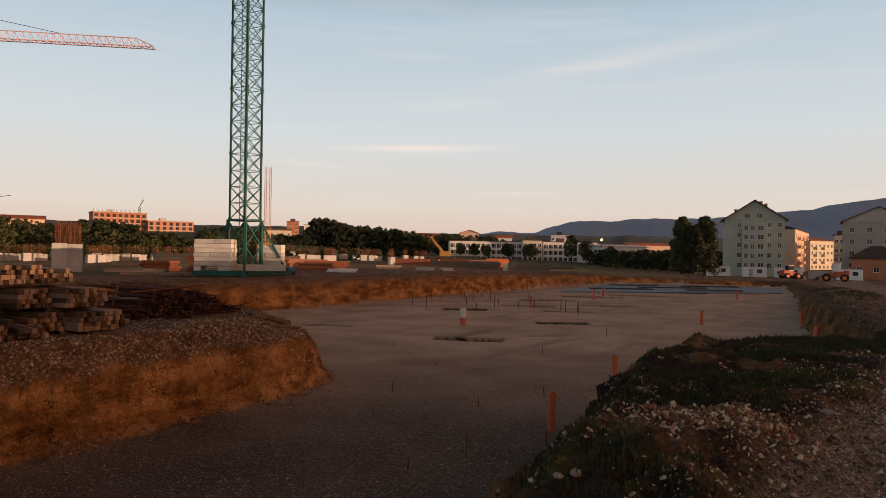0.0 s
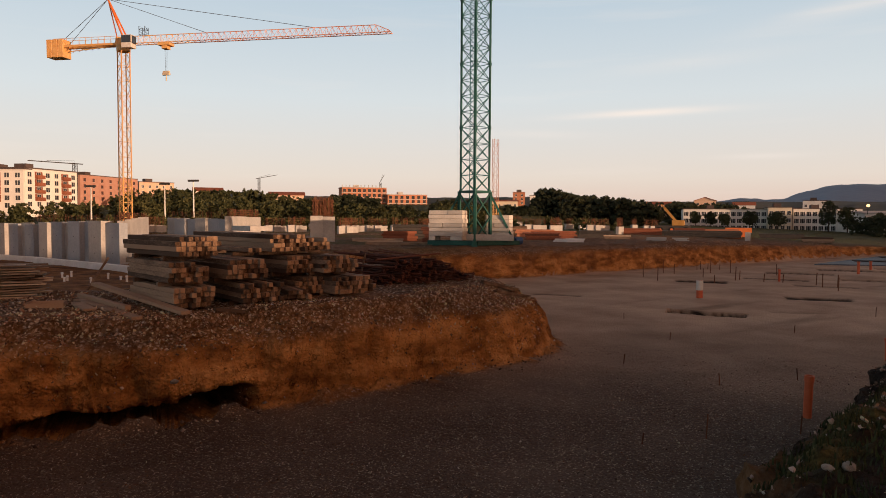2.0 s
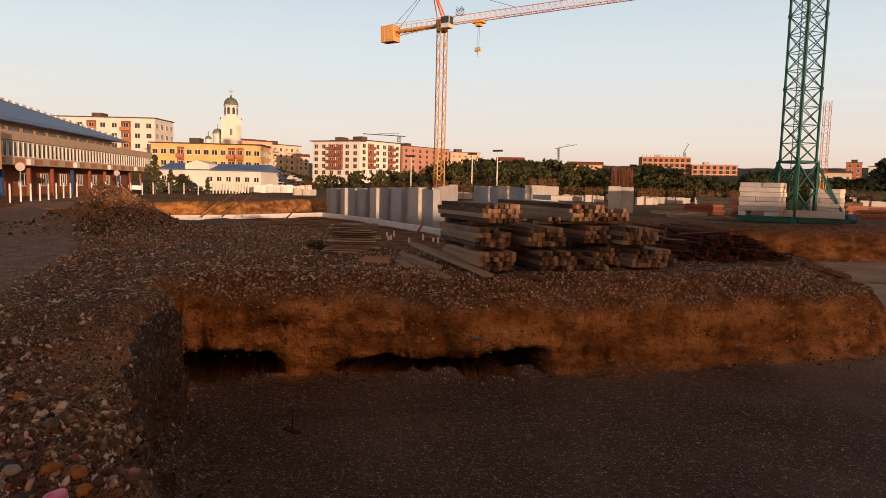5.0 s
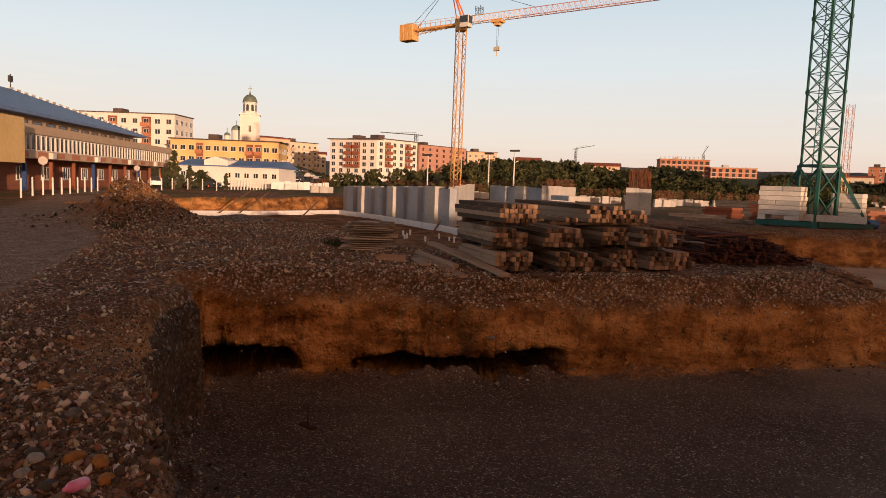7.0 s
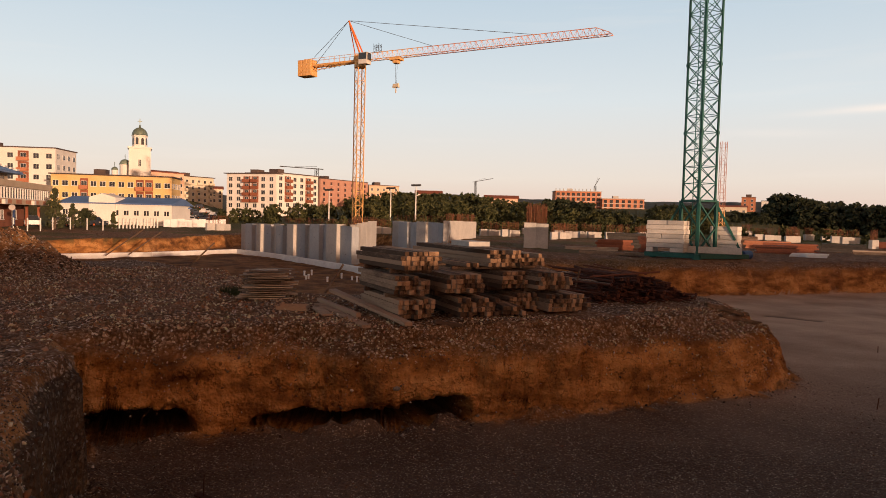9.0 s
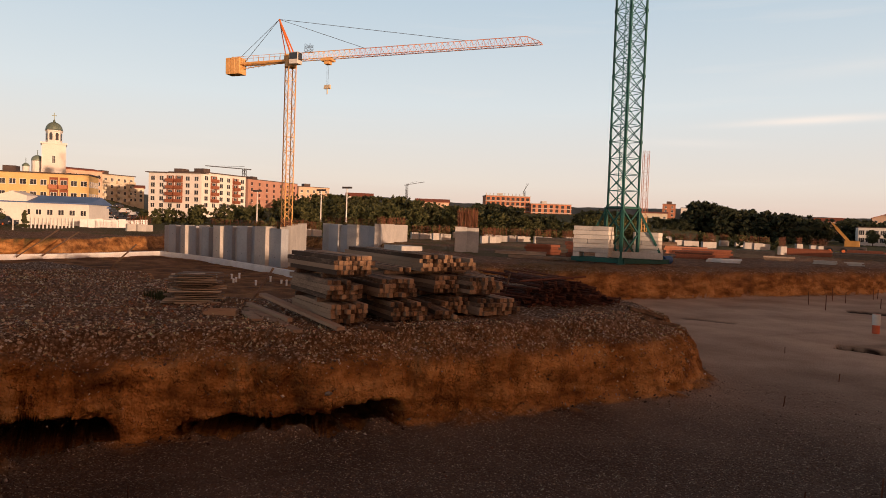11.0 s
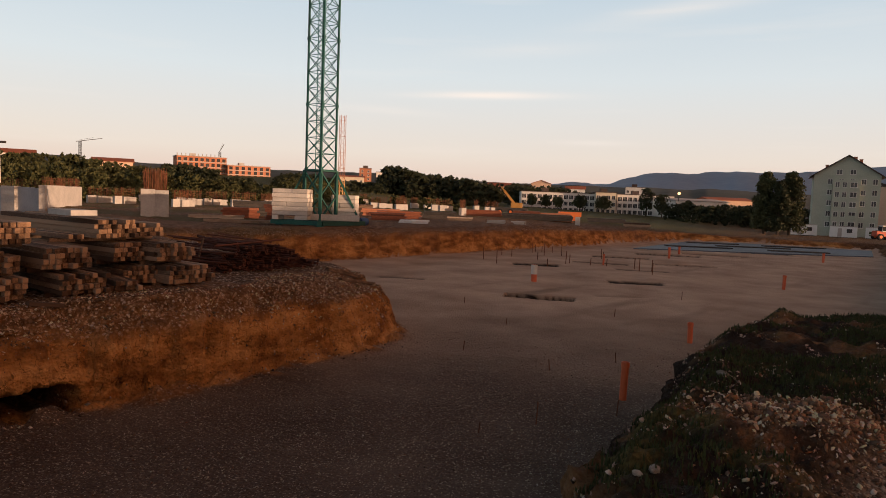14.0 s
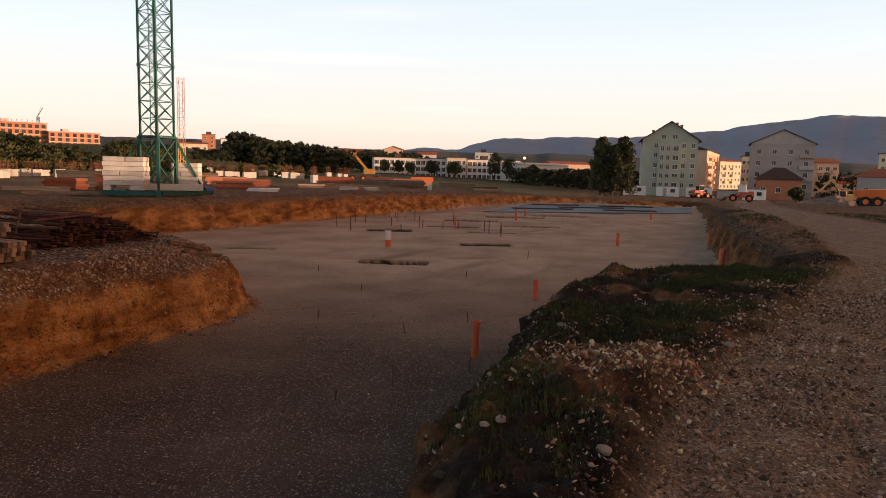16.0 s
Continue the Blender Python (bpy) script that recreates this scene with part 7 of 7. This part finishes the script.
# ---- trees ----
def leaf_cloud(centres, radii, count, size, seed, core=False):
    """Leaf cards strewn over the shells of many clumps: vertices and faces."""
    g = np.random.default_rng(seed)
    c = np.asarray(centres, float)
    rr = np.asarray(radii, float)
    k = g.integers(0, len(c), count)
    d = g.normal(size=(count, 3))
    d /= np.linalg.norm(d, axis=1)[:, None]
    p = c[k] + d * (rr[k] * (0.55 + 0.5 * g.random(count)))[:, None] * np.array([1, 1, 0.85])
    a = g.normal(size=(count, 3))
    a /= np.linalg.norm(a, axis=1)[:, None]
    b = np.cross(a, g.normal(size=(count, 3)))
    b /= np.linalg.norm(b, axis=1)[:, None]
    s = size * (0.6 + 0.8 * g.random(count))[:, None]
    vs = np.stack([p - a * s, p + b * s * 0.55, p + a * s, p - b * s * 0.55], 1).reshape(-1, 3)
    fs = np.arange(count * 4).reshape(-1, 4)
    if core:
        q = np.array([(1, 0, 0), (0, 1, 0), (-1, 0, 0), (0, -1, 0), (0, 0, 0.85), (0, 0, -0.85)], float)
        lump = c[:, None] + q[None] * (1 + 0.25 * g.normal(size=(len(c), 6, 1))) * (rr * 0.92)[:, None, None]
        quad = np.array([(4, 0, 1, 2), (4, 2, 3, 0), (5, 2, 1, 0), (5, 0, 3, 2)])
        fs = np.concatenate([fs, (quad[None] + (np.arange(len(c)) * 6)[:, None, None]).reshape(-1, 4) + len(vs)])
        vs = np.concatenate([vs, lump.reshape(-1, 3)])
    return vs, fs


def mesh_np(name, vs, fs, mat):
    me = bpy.data.meshes.new(name)
    me.vertices.add(len(vs))
    me.vertices.foreach_set("co", np.asarray(vs, np.float32).ravel())
    n = fs.shape[1]
    me.loops.add(fs.size)
    me.loops.foreach_set("vertex_index", fs.astype(np.int32).ravel())
    me.polygons.add(len(fs))
    me.polygons.foreach_set("loop_start", (np.arange(len(fs)) * n).astype(np.int32))
    me.update(calc_edges=True)
    me.materials.append(mat)
    return me


def crown_shape(h, w, shape, rnd_):
    cs, rs = [], []
    for k in range(70 if shape == "poplar" else 34):
        t = rnd_.random()
        if shape == "poplar":
            zz, wid = h * (0.12 + 0.86 * t), w * (0.9 - 0.55 * t ** 2.2)
        elif shape == "cone":
            zz, wid = h * (0.08 + 0.9 * t), w * (1.0 - t) + 0.15
        else:
            zz, wid = h * (0.28 + 0.66 * t), w * math.sqrt(max(0.05, 1 - ((t - 0.42) / 0.62) ** 2))
        a, q = rnd_.uniform(0, 6.28), math.sqrt(rnd_.random())
        cs.append((math.cos(a) * wid * q * 0.8, math.sin(a) * wid * q * 0.8, zz))
        rs.append(w * rnd_.uniform(0.24, 0.46) * (0.6 if shape == "cone" else 1) * (0.65 if t > 0.85 else 1))
    return cs, rs


def tree(c, h, w, shape, seed, label, mat=None, cards=2600, size=0.22, name="tree"):
    rnd_ = random.Random(seed)
    root = thing(name, Matrix.Translation((c.x, c.y, gz(c.x, c.y))), label, "tree")
    cs, rs = crown_shape(h, w, shape, rnd_)
    t = Mesher().tube((0, 0, -0.3), (0.1, 0, h * 0.45), h * 0.022 + 0.05, 8, h * 0.012 + 0.03).tube((0.1, 0, h * 0.45), (0, 0.1, h * 0.9), h * 0.012 + 0.03, 6, 0.02)
    for k in range(9):
        q = cs[k * 3]
        t.tube((0.08, 0, min(h * 0.8, max(h * 0.15, q[2] * 0.6))), q, 0.05 + h * 0.004, 5, 0.015)
    part("trunk", t, BARK, root)
    vs, fs = leaf_cloud(cs, rs, cards, size, seed)
    crown = new("crown", mesh_np("crown", vs, fs, mat or LEAF))
    crown.parent = root
    return root


for az, r, h, w, s in ((-19.4, 165, 13.4, 3.3, 1), (-20.3, 163, 11.5, 3.0, 2), (-21.1, 166, 13.8, 3.2, 3)):
    tree(polar(az, r), h, w, "poplar", s, "tall dark poplar beside the huts", cards=11000, size=0.26)
for k, (az, r, h, w) in enumerate(((-5.4, 300, 7.2, 3.4), (-7.3, 300, 7.2, 3.6), (-10.7, 290, 12.0, 3.6), (-11.9, 290, 10.0, 3.4), (-13.9, 280, 8.5, 2.4), (-14.9, 270, 6.5, 3.0), (-15.6, 280, 6.0, 3.2), (-16.6, 275, 7.0, 2.6),
                                   (-17.6, 270, 6.0, 3.0), (1.4, 280, 7.0, 2.8), (-1.5, 300, 6.0, 2.6), (-2.6, 300, 6.0, 2.6), (-3.6, 300, 5.5, 2.4), (-33.8, 172, 3.2, 1.6))):
    tree(polar(az, r), h, w, "round", 20 + k, "dark round-crowned tree before the buildings", cards=1500, size=0.38)
for k, (az, r, h, w, shape, lab) in enumerate(((66.35, 92, 4.7, 1.7, "cone", "dark green conifer beside the school fence"), (64.3, 96, 2.5, 1.1, "round", "dark shrub behind the fence"), (62.5, 97, 2.2, 0.5, "cone", "slim dark thuja behind the fence"),
                                               (65.2, 95, 3.0, 1.0, "cone", "young conifer behind the fence"))):
    tree(polar(az, r), h, w, shape, 50 + k, lab, cards=2200, size=0.13)


CREST = [(-45, 0.9), (-36, 0.75), (-19, 0.4), (-12, 0.5), (-6, 1.1), (-4, 1.5), (1.7, 1.75), (4, 1.95), (6.6, 2.15), (8.5, 2.35), (9.7, 2.75), (10.6, 2.7), (11.5, 1.4), (13, 1.0), (15, 1.45), (17, 1.75), (19, 1.8), (20, 1.2),
         (23.5, 1.25), (24.2, 1.75), (25.5, 2.05), (27.5, 2.2), (28.5, 1.9), (30, 1.75), (33, 2.2), (34.6, 2.5), (37, 2.35), (40.5, 2.45), (43, 2.15), (46, 1.5), (50, 1.1), (54, 0.6), (60, 0.4)]


def wood(name, label, spec, mat, seed, per=150, size=0.6):
    """Far woods: many crowns in one mesh, rising to a common, uneven crest."""
    g = np.random.default_rng(seed)
    V, F, off = [], [], 0
    for a0, a1, r0, r1, n, lo, hi in spec:
        for _ in range(n):
            a, r = g.uniform(a0, a1), g.uniform(r0, r1)
            c = polar(a, r)
            z = gz(c.x, c.y)
            el = float(np.interp(a, [q[0] for q in CREST], [q[1] for q in CREST])) * g.uniform(lo, hi)
            h = max(0.9, 1.7 + r * math.tan(radians(el)) - z)
            w = min(4.2, max(0.9, h * g.uniform(0.3, 0.45)))
            cs, rs = [], []
            for k in range(16):
                t = g.random()
                wid = w * math.sqrt(max(0.05, 1 - ((t - 0.4) / 0.65) ** 2))
                b, q = g.uniform(0, 6.28), math.sqrt(g.random())
                cs.append((c.x + math.cos(b) * wid * q, c.y + math.sin(b) * wid * q, z + h * (0.05 + 0.85 * t)))
                rs.append(w * g.uniform(0.18, 0.36))
            vs, fs = leaf_cloud(cs, rs, per, size, int(g.integers(1e6)), True)
            V.append(vs)
            F.append(fs + off)
            off += len(vs)
    ob = new(name, mesh_np(name, np.concatenate(V), np.concatenate(F), mat))
    tagged(ob, label, "woods", kind="stuff")


wood("far_wood", "olive green trees and scrub on the slope behind the site", ((43, 55, 150, 200, 60, 0.5, 1.0), (28, 44, 135, 180, 120, 0.35, 0.75), (28, 44, 185, 260, 130, 0.7, 1.0), (14, 30, 135, 190, 110, 0.4, 0.8), (28.5, 45, 270, 330, 70, 0.8, 1.0), (22, 46, 105, 135, 110, -0.25, 0.12), (4, 22, 125, 150, 60, -0.2, 0.15)), LEAF_B, 3, 240, 0.26)
wood("dark_wood", "dark green wooded hill behind the site", ((21.5, 28.3, 150, 200, 60, 0.75, 1.0), (2.0, 11.2, 220, 300, 150, 0.6, 1.0), (8, 11.0, 235, 260, 30, 0.9, 1.0), (10.5, 20, 200, 260, 80, 0.6, 1.0), (-4, 3, 330, 420, 70, 0.7, 1.0), (-12, 0, 400, 480, 60, 0.7, 1.0), (12, 20, 300, 380, 40, 0.8, 1.0),
                                                         (-23, -12, 235, 300, 90, 0.3, 1.0), (-19, -12, 330, 380, 40, 0.6, 1.2), (-12.5, 0, 340, 390, 40, 0.6, 1.0), (-43, -35, 230, 300, 40, 0.5, 1.0), (-36, -27, 360, 420, 40, 0.7, 1.0)), LEAF, 4, 240, 0.34)

# ---- stones, weeds ----
def ico():
    t = (1 + 5 ** 0.5) / 2
    v = np.array([(-1, t, 0), (1, t, 0), (-1, -t, 0), (1, -t, 0), (0, -1, t), (0, 1, t), (0, -1, -t), (0, 1, -t), (t, 0, -1), (t, 0, 1), (-t, 0, -1), (-t, 0, 1)]) / math.hypot(1, t)
    f = np.array([(0, 11, 5), (0, 5, 1), (0, 1, 7), (0, 7, 10), (0, 10, 11), (1, 5, 9), (5, 11, 4), (11, 10, 2), (10, 7, 6), (7, 1, 8), (3, 9, 4), (3, 4, 2), (3, 2, 6), (3, 6, 8), (3, 8, 9), (4, 9, 5), (2, 4, 11), (6, 2, 10), (8, 6, 7), (9, 8, 1)])
    return v, f


def octa():
    v = np.array([(1, 0, 0), (0, 1, 0), (-1, 0, 0), (0, -1, 0), (0, 0, 1), (0, 0, -1)], float) * 1.12
    f = np.array([(0, 1, 4), (1, 2, 4), (2, 3, 4), (3, 0, 4), (1, 0, 5), (2, 1, 5), (3, 2, 5), (0, 3, 5)])
    return v, f


def stone_stuff(name, x, y, size, label, seed, mat=None, sink=0.25, large=False):
    """Pebbles strewn at places; size is each one's radius."""
    g = np.random.default_rng(seed)
    v, f = ico() if large else octa()
    k = len(v)
    n = len(x)
    z = ground_z(x, y)
    q = g.normal(size=(n, 3, 3))
    q, _ = np.linalg.qr(q)
    sc = np.stack([1.0 + 0.5 * g.random(n), 0.75 + 0.35 * g.random(n), 0.5 + 0.3 * g.random(n)], 1)
    loc = v[None] * (1 + 0.16 * g.normal(size=(n, k, 1))) * sc[:, None] * size[:, None, None]
    tilt = q * 0.35 + np.eye(3)[None] * 0.65
    spin = g.uniform(0, 6.28, n)
    R = np.zeros((n, 3, 3))
    R[:, 0, 0], R[:, 0, 1], R[:, 1, 0], R[:, 1, 1], R[:, 2, 2] = np.cos(spin), -np.sin(spin), np.sin(spin), np.cos(spin), 1
    p = np.einsum("nij,nkj->nki", np.einsum("nij,njk->nik", R, tilt), loc)
    p += np.stack([x, y, z + size * (0.45 - sink)], 1)[:, None]
    fs = (f[None] + (np.arange(n) * k)[:, None, None]).reshape(-1, 3)
    me = mesh_np(name, p.reshape(-1, 3), fs, mat or PEBBLE)
    me.polygons.foreach_set("use_smooth", np.ones(len(fs), bool))
    return tagged(new(name, me), label, "stones", kind="stuff")


def pebble_material(name="mixed_pebbles", lift=1.0, tone=(1, 1, 1)):
    m = material(name, (0.1, 0.09, 0.08), (0.5, 0.45, 0.4), 0.06, 0.9, 0.3)
    n, l = m.node_tree.nodes, m.node_tree.links
    geo = n.new("ShaderNodeNewGeometry")
    r = n.new("ShaderNodeValToRGB")
    els = r.color_ramp.elements
    els[0].color, els[1].color = (0.035 * lift ** 2, 0.025 * lift ** 2, 0.019 * lift ** 2, 1), (0.80, 0.71, 0.60, 1)
    for p, c in ((0.3, (0.085, 0.055, 0.038)), (0.52, (0.17, 0.122, 0.09)), (0.62, (0.17, 0.075, 0.034)), (0.72, (0.28, 0.215, 0.168)), (0.88, (0.46, 0.38, 0.31))):
        els.new(p).color = (*[min(0.8, q * lift * k) for q, k in zip(c, tone)], 1)
    l.new(geo.outputs["Random Per Island"], r.inputs["Fac"])
    mx = n.new("ShaderNodeMix")
    mx.data_type, mx.blend_type = "RGBA", "MULTIPLY"
    mx.inputs["Factor"].default_value = 0.5
    l.new(r.outputs["Color"], mx.inputs["A"])
    grain = n.new("ShaderNodeTexNoise")
    grain.inputs["Scale"].default_value = 40.0
    l.new(grain.outputs["Color"], mx.inputs["B"])
    l.new(mx.outputs["Result"], n["Principled BSDF"].inputs["Base Color"])
    return m


PEBBLE = pebble_material()
MID_PEBBLE = pebble_material("earthy_pebbles", 1.35, (1.05, 0.97, 0.9))
WARM_PEBBLE = pebble_material("clay_stained_pebbles", 2.0, (1.12, 0.92, 0.74))
g = np.random.default_rng(77)


def scatter(n, a0, a1, r0, r1, keep, power=0.5):
    a, r = np.radians(g.uniform(a0, a1, n)), r0 + (r1 - r0) * g.random(n) ** power
    x, y = -np.sin(a) * r, np.cos(a) * r
    k = keep(x, y)
    return x[k], y[k]


x, y = scatter(17000, 50, 88, 2.2, 9.5, lambda x, y: (pit_distance(x, y) > 0.12) & (np.exp(-((-0.9 * (x + 8.4) + 0.43 * (y - 2.9)) / 2.4) ** 2 - ((0.43 * (x + 8.4) + 0.9 * (y - 2.9)) / 0.7) ** 2) < 0.2 + 0.8 * g.random(len(x)) ** 2))
stone_stuff("gravel", x, y, 0.014 + 0.058 * g.random(len(x)) ** 3, "mixed river gravel on the pit bank", 1, MID_PEBBLE, large=True)
x, y = scatter(26000, 50, 88, 2.2, 12, lambda x, y: pit_distance(x, y) > 0.05)
stone_stuff("gravel", x, y, 0.008 + 0.016 * g.random(len(x)), "fine grit between the cobbles", 21)
x, y = scatter(44000, 40, 84, 8, 31, lambda x, y: (pit_distance(x, y) > 0.3) & (pit_distance(x, y, PIT_B) > 0.5) & (line_distance(x, y, LEFT_TRACK) > 1.6) & (fbm(x, y, 3, 3, seed=51) > -0.45))
stone_stuff("gravel", x, y, 0.016 + 0.055 * g.random(len(x)) ** 3, "coarse gravel spread over the site", 2, WARM_PEBBLE)
x, y = scatter(110000, 8, 64, 9, 24, lambda x, y: (pit_distance(x, y) > 0.0) & (pit_distance(x, y) < 1.5 + 0.8 * fbm(x, y, 1.5, 2, seed=52)))
stone_stuff("gravel", x, y, 0.012 + 0.042 * g.random(len(x)) ** 3, "loose pebbles along the pit edge", 3, WARM_PEBBLE)
x, y = scatter(60000, 3, 66, 5, 26, lambda x, y: (pit_distance(x, y) < -0.02) & (pit_distance(x, y) > -0.8) & (g.random(len(x)) < np.exp(pit_distance(x, y) * 4)))
stone_stuff("rubble", x, y, 0.010 + 0.055 * g.random(len(x)) ** 4, "crumbled soil and stones at the wall's foot", 4)
x, y = scatter(30000, -20, 66, 5, 22, lambda x, y: (pit_distance(x, y) < -0.3) & (fbm(x, y, 2.5, 3, seed=53) > -0.2), 0.7)
stone_stuff("gravel", x, y, 0.008 + 0.024 * g.random(len(x)) ** 4, "fine gravel on the pit floor", 5, MID_PEBBLE)
n = 2600
x, y = 3.1 + 0.52 * g.normal(size=n), 7.7 + 0.34 * g.normal(size=n)
stone_stuff("stone_pile", x, y, 0.016 + 0.046 * g.random(n) ** 2, "low pile of pale river stones on the bank", 6, WARM_PEBBLE, 0.2, True)
x, y = scatter(60000, -44, 3, 3.2, 17, lambda x, y: (pit_distance(x, y) > -0.1) & (fbm(x, y, 0.9, 3, seed=54) > np.where(pit_distance(x, y) < 0.7, -0.3, np.where(line_distance(x, y, RIGHT_TRACK) < 3.3, -0.3, 0.3))))
stone_stuff("gravel", x, y, 0.008 + 0.046 * g.random(len(x)) ** 5, "stones scattered over the weedy bank", 7, MID_PEBBLE)
x, y = scatter(60000, -44, -2, 3.0, 24, lambda x, y: (np.abs(line_distance(x, y, RIGHT_TRACK) - 2.2 - 0.6 * fbm(x, y, 1.5, 2, seed=55)) < 0.9 + 0.5 * g.random(len(x))))
stone_stuff("gravel", x, y, 0.007 + 0.034 * g.random(len(x)) ** 5, "gravel rim along the site track", 8, WARM_PEBBLE)
x, y = scatter(36000, -44, -6, 3.0, 20, lambda x, y: line_distance(x, y, RIGHT_TRACK) < 2.0)
stone_stuff("gravel", x, y, 0.007 + 0.016 * g.random(len(x)) ** 3, "fine gravel rolled into the site track", 22, WARM_PEBBLE, 0.4)
n = 3000
x, y = -28.2 + 1.9 * g.normal(size=n), 10.4 + 1.5 * g.normal(size=n)
stone_stuff("rubble", x, y, 0.025 + 0.10 * g.random(n) ** 4, "clods and stones on the spoil heap", 9)
# larger stones
for k, (bx, by, s) in enumerate(((0.55, 5.05, 0.045), (1.15, 5.75, 0.05), (0.95, 5.45, 0.035), (2.15, 8.35, 0.075), (2.75, 9.3, 0.07), (-5.2, 1.25, 0.055), (-4.75, 1.2, 0.05), (-5.9, 1.7, 0.06), (-9.05, 10.5, 0.06), (1.9, 5.2, 0.055), (5.0, 8.8, 0.07), (0.35, 5.5, 0.045), (-4.6, 1.05, 0.06))):
    v, f = ico()
    gg = np.random.default_rng(100 + k)
    b_ = bmesh.new()
    bmesh.ops.create_icosphere(b_, subdivisions=3, radius=1.0)
    for vv in b_.verts:
        nn = noise.fractal(vv.co * 1.3 + Vector((k * 7.1, 0, 0)), 1.0, 2.0, 3)
        vv.co = Vector((vv.co.x * 1.3, vv.co.y, vv.co.z * 0.7)) * s * (1 + 0.22 * nn)
    me = bpy.data.meshes.new("stone")
    b_.to_mesh(me)
    b_.free()
    me.materials.append(STONE)
    me.polygons.foreach_set("use_smooth", np.ones(len(me.polygons), bool))
    solid("stone", me, STONE, "rounded pale river stone on the ground", "stone", "larger stones", m=Matrix.Translation((bx, by, gz(bx, by) + s * 0.3)) @ Matrix.Rotation(k * 1.3, 4, "Z"))


OCHRE = material("ochre_sandstone", (0.15, 0.06, 0.015), (0.36, 0.165, 0.045), 0.06, 0.95, 0.6)
for k, (bx, by, s, mat_) in enumerate(((-6.83, 1.74, 0.065, OCHRE), (-5.02, 1.44, 0.062, OCHRE), (-4.86, 1.54, 0.062, OCHRE), (-4.62, 1.50, 0.05, OCHRE), (-5.35, 1.28, 0.055, STONE), (-5.0, 1.12, 0.05, STONE), (-6.2, 1.75, 0.05, STONE))):
    b_ = bmesh.new()
    bmesh.ops.create_icosphere(b_, subdivisions=3, radius=1.0)
    for vv in b_.verts:
        nn = noise.fractal(vv.co * (2.2 if mat_ is OCHRE else 1.1) + Vector((k * 5.3 + 40, 0, 0)), 1.0, 2.0, 4)
        vv.co = Vector((vv.co.x * 1.2, vv.co.y * 0.9, vv.co.z * 0.75)) * s * (1 + (0.3 if mat_ is OCHRE else 0.15) * nn)
    me = bpy.data.meshes.new("stone")
    b_.to_mesh(me)
    b_.free()
    me.materials.append(mat_)
    me.polygons.foreach_set("use_smooth", np.ones(len(me.polygons), bool))
    solid("stone", me, mat_, "rough ochre lump of sandstone among the cobbles" if mat_ is OCHRE else "smooth dark river cobble among the gravel", "stone", "larger stones", m=Matrix.Translation((bx, by, gz(bx, by) + s * 0.35)) @ Matrix.Rotation(k * 1.7, 4, "Z"))


def weeds(name, x, y, blades, h, label, seed, mat=GRASS):
    g2 = np.random.default_rng(seed)
    n = len(x) * blades
    bx, by = np.repeat(x, blades) + 0.06 * g2.normal(size=n), np.repeat(y, blades) + 0.06 * g2.normal(size=n)
    z = ground_z(bx, by) - 0.01
    a, hh = g2.uniform(0, 6.28, n), h * (0.35 + 0.9 * g2.random(n))
    w = 0.006 + 0.006 * g2.random(n)
    lean = 0.5 * hh * g2.random(n)
    base = np.stack([bx, by, z], 1)
    sx = np.stack([np.cos(a + 1.57) * w, np.sin(a + 1.57) * w, 0 * w], 1)
    mid = base + np.stack([np.cos(a) * lean * 0.35, np.sin(a) * lean * 0.35, hh * 0.6], 1)
    tip = base + np.stack([np.cos(a) * lean, np.sin(a) * lean, hh], 1)
    vs = np.stack([base - sx, base + sx, mid + sx * 0.7, tip, mid - sx * 0.7], 1).reshape(-1, 3)
    i = np.arange(n)[:, None] * 5
    tris = np.concatenate([i + np.array([[0, 1, 2]]), i + np.array([[0, 2, 4]]), i + np.array([[4, 2, 3]])])
    tagged(new(name, mesh_np(name, vs, tris, mat)), label, "weeds", kind="stuff")


x, y = scatter(15000, -44, 2, 4.0, 19, lambda x, y: (pit_distance(x, y) > 0.1) & (line_distance(x, y, RIGHT_TRACK) > 2.9) & (fbm(x, y, 1.3, 4, seed=22) > -0.15) & (np.hypot((x - 3) / 1.3, (y - 7.6) / 0.8) > 1))
weeds("weeds", x, y, 9, 0.085, "short dark green weeds on the bank", 9)
x, y = scatter(5000, -42, -20, 18, 62, lambda x, y: (pit_distance(x, y) > 0.6) & (line_distance(x, y, RIGHT_TRACK) > 2.9) & (fbm(x, y, 2.0, 3, seed=57) > -0.1))
weeds("weeds", x, y, 9, 0.16, "grass along the pit's far bank", 10)
x, y = scatter(2600, 46, 58, 17, 24, lambda x, y: (pit_distance(x, y, PIT_B) > 0.05) & (pit_distance(x, y, PIT_B) < 2.5) & (fbm(x, y, 2.0, 3, seed=58) > 0.1))
weeds("weeds", x, y, 9, 0.25, "tall grass at the edge of the second dig", 11)
x, y = scatter(4000, 70, 86, 20, 60, lambda x, y: (line_distance(x, y, LEFT_TRACK) > 2.2) & (y > 0.33 * -x))
weeds("weeds", x, y, 9, 0.2, "rough grass beside the school track", 12)
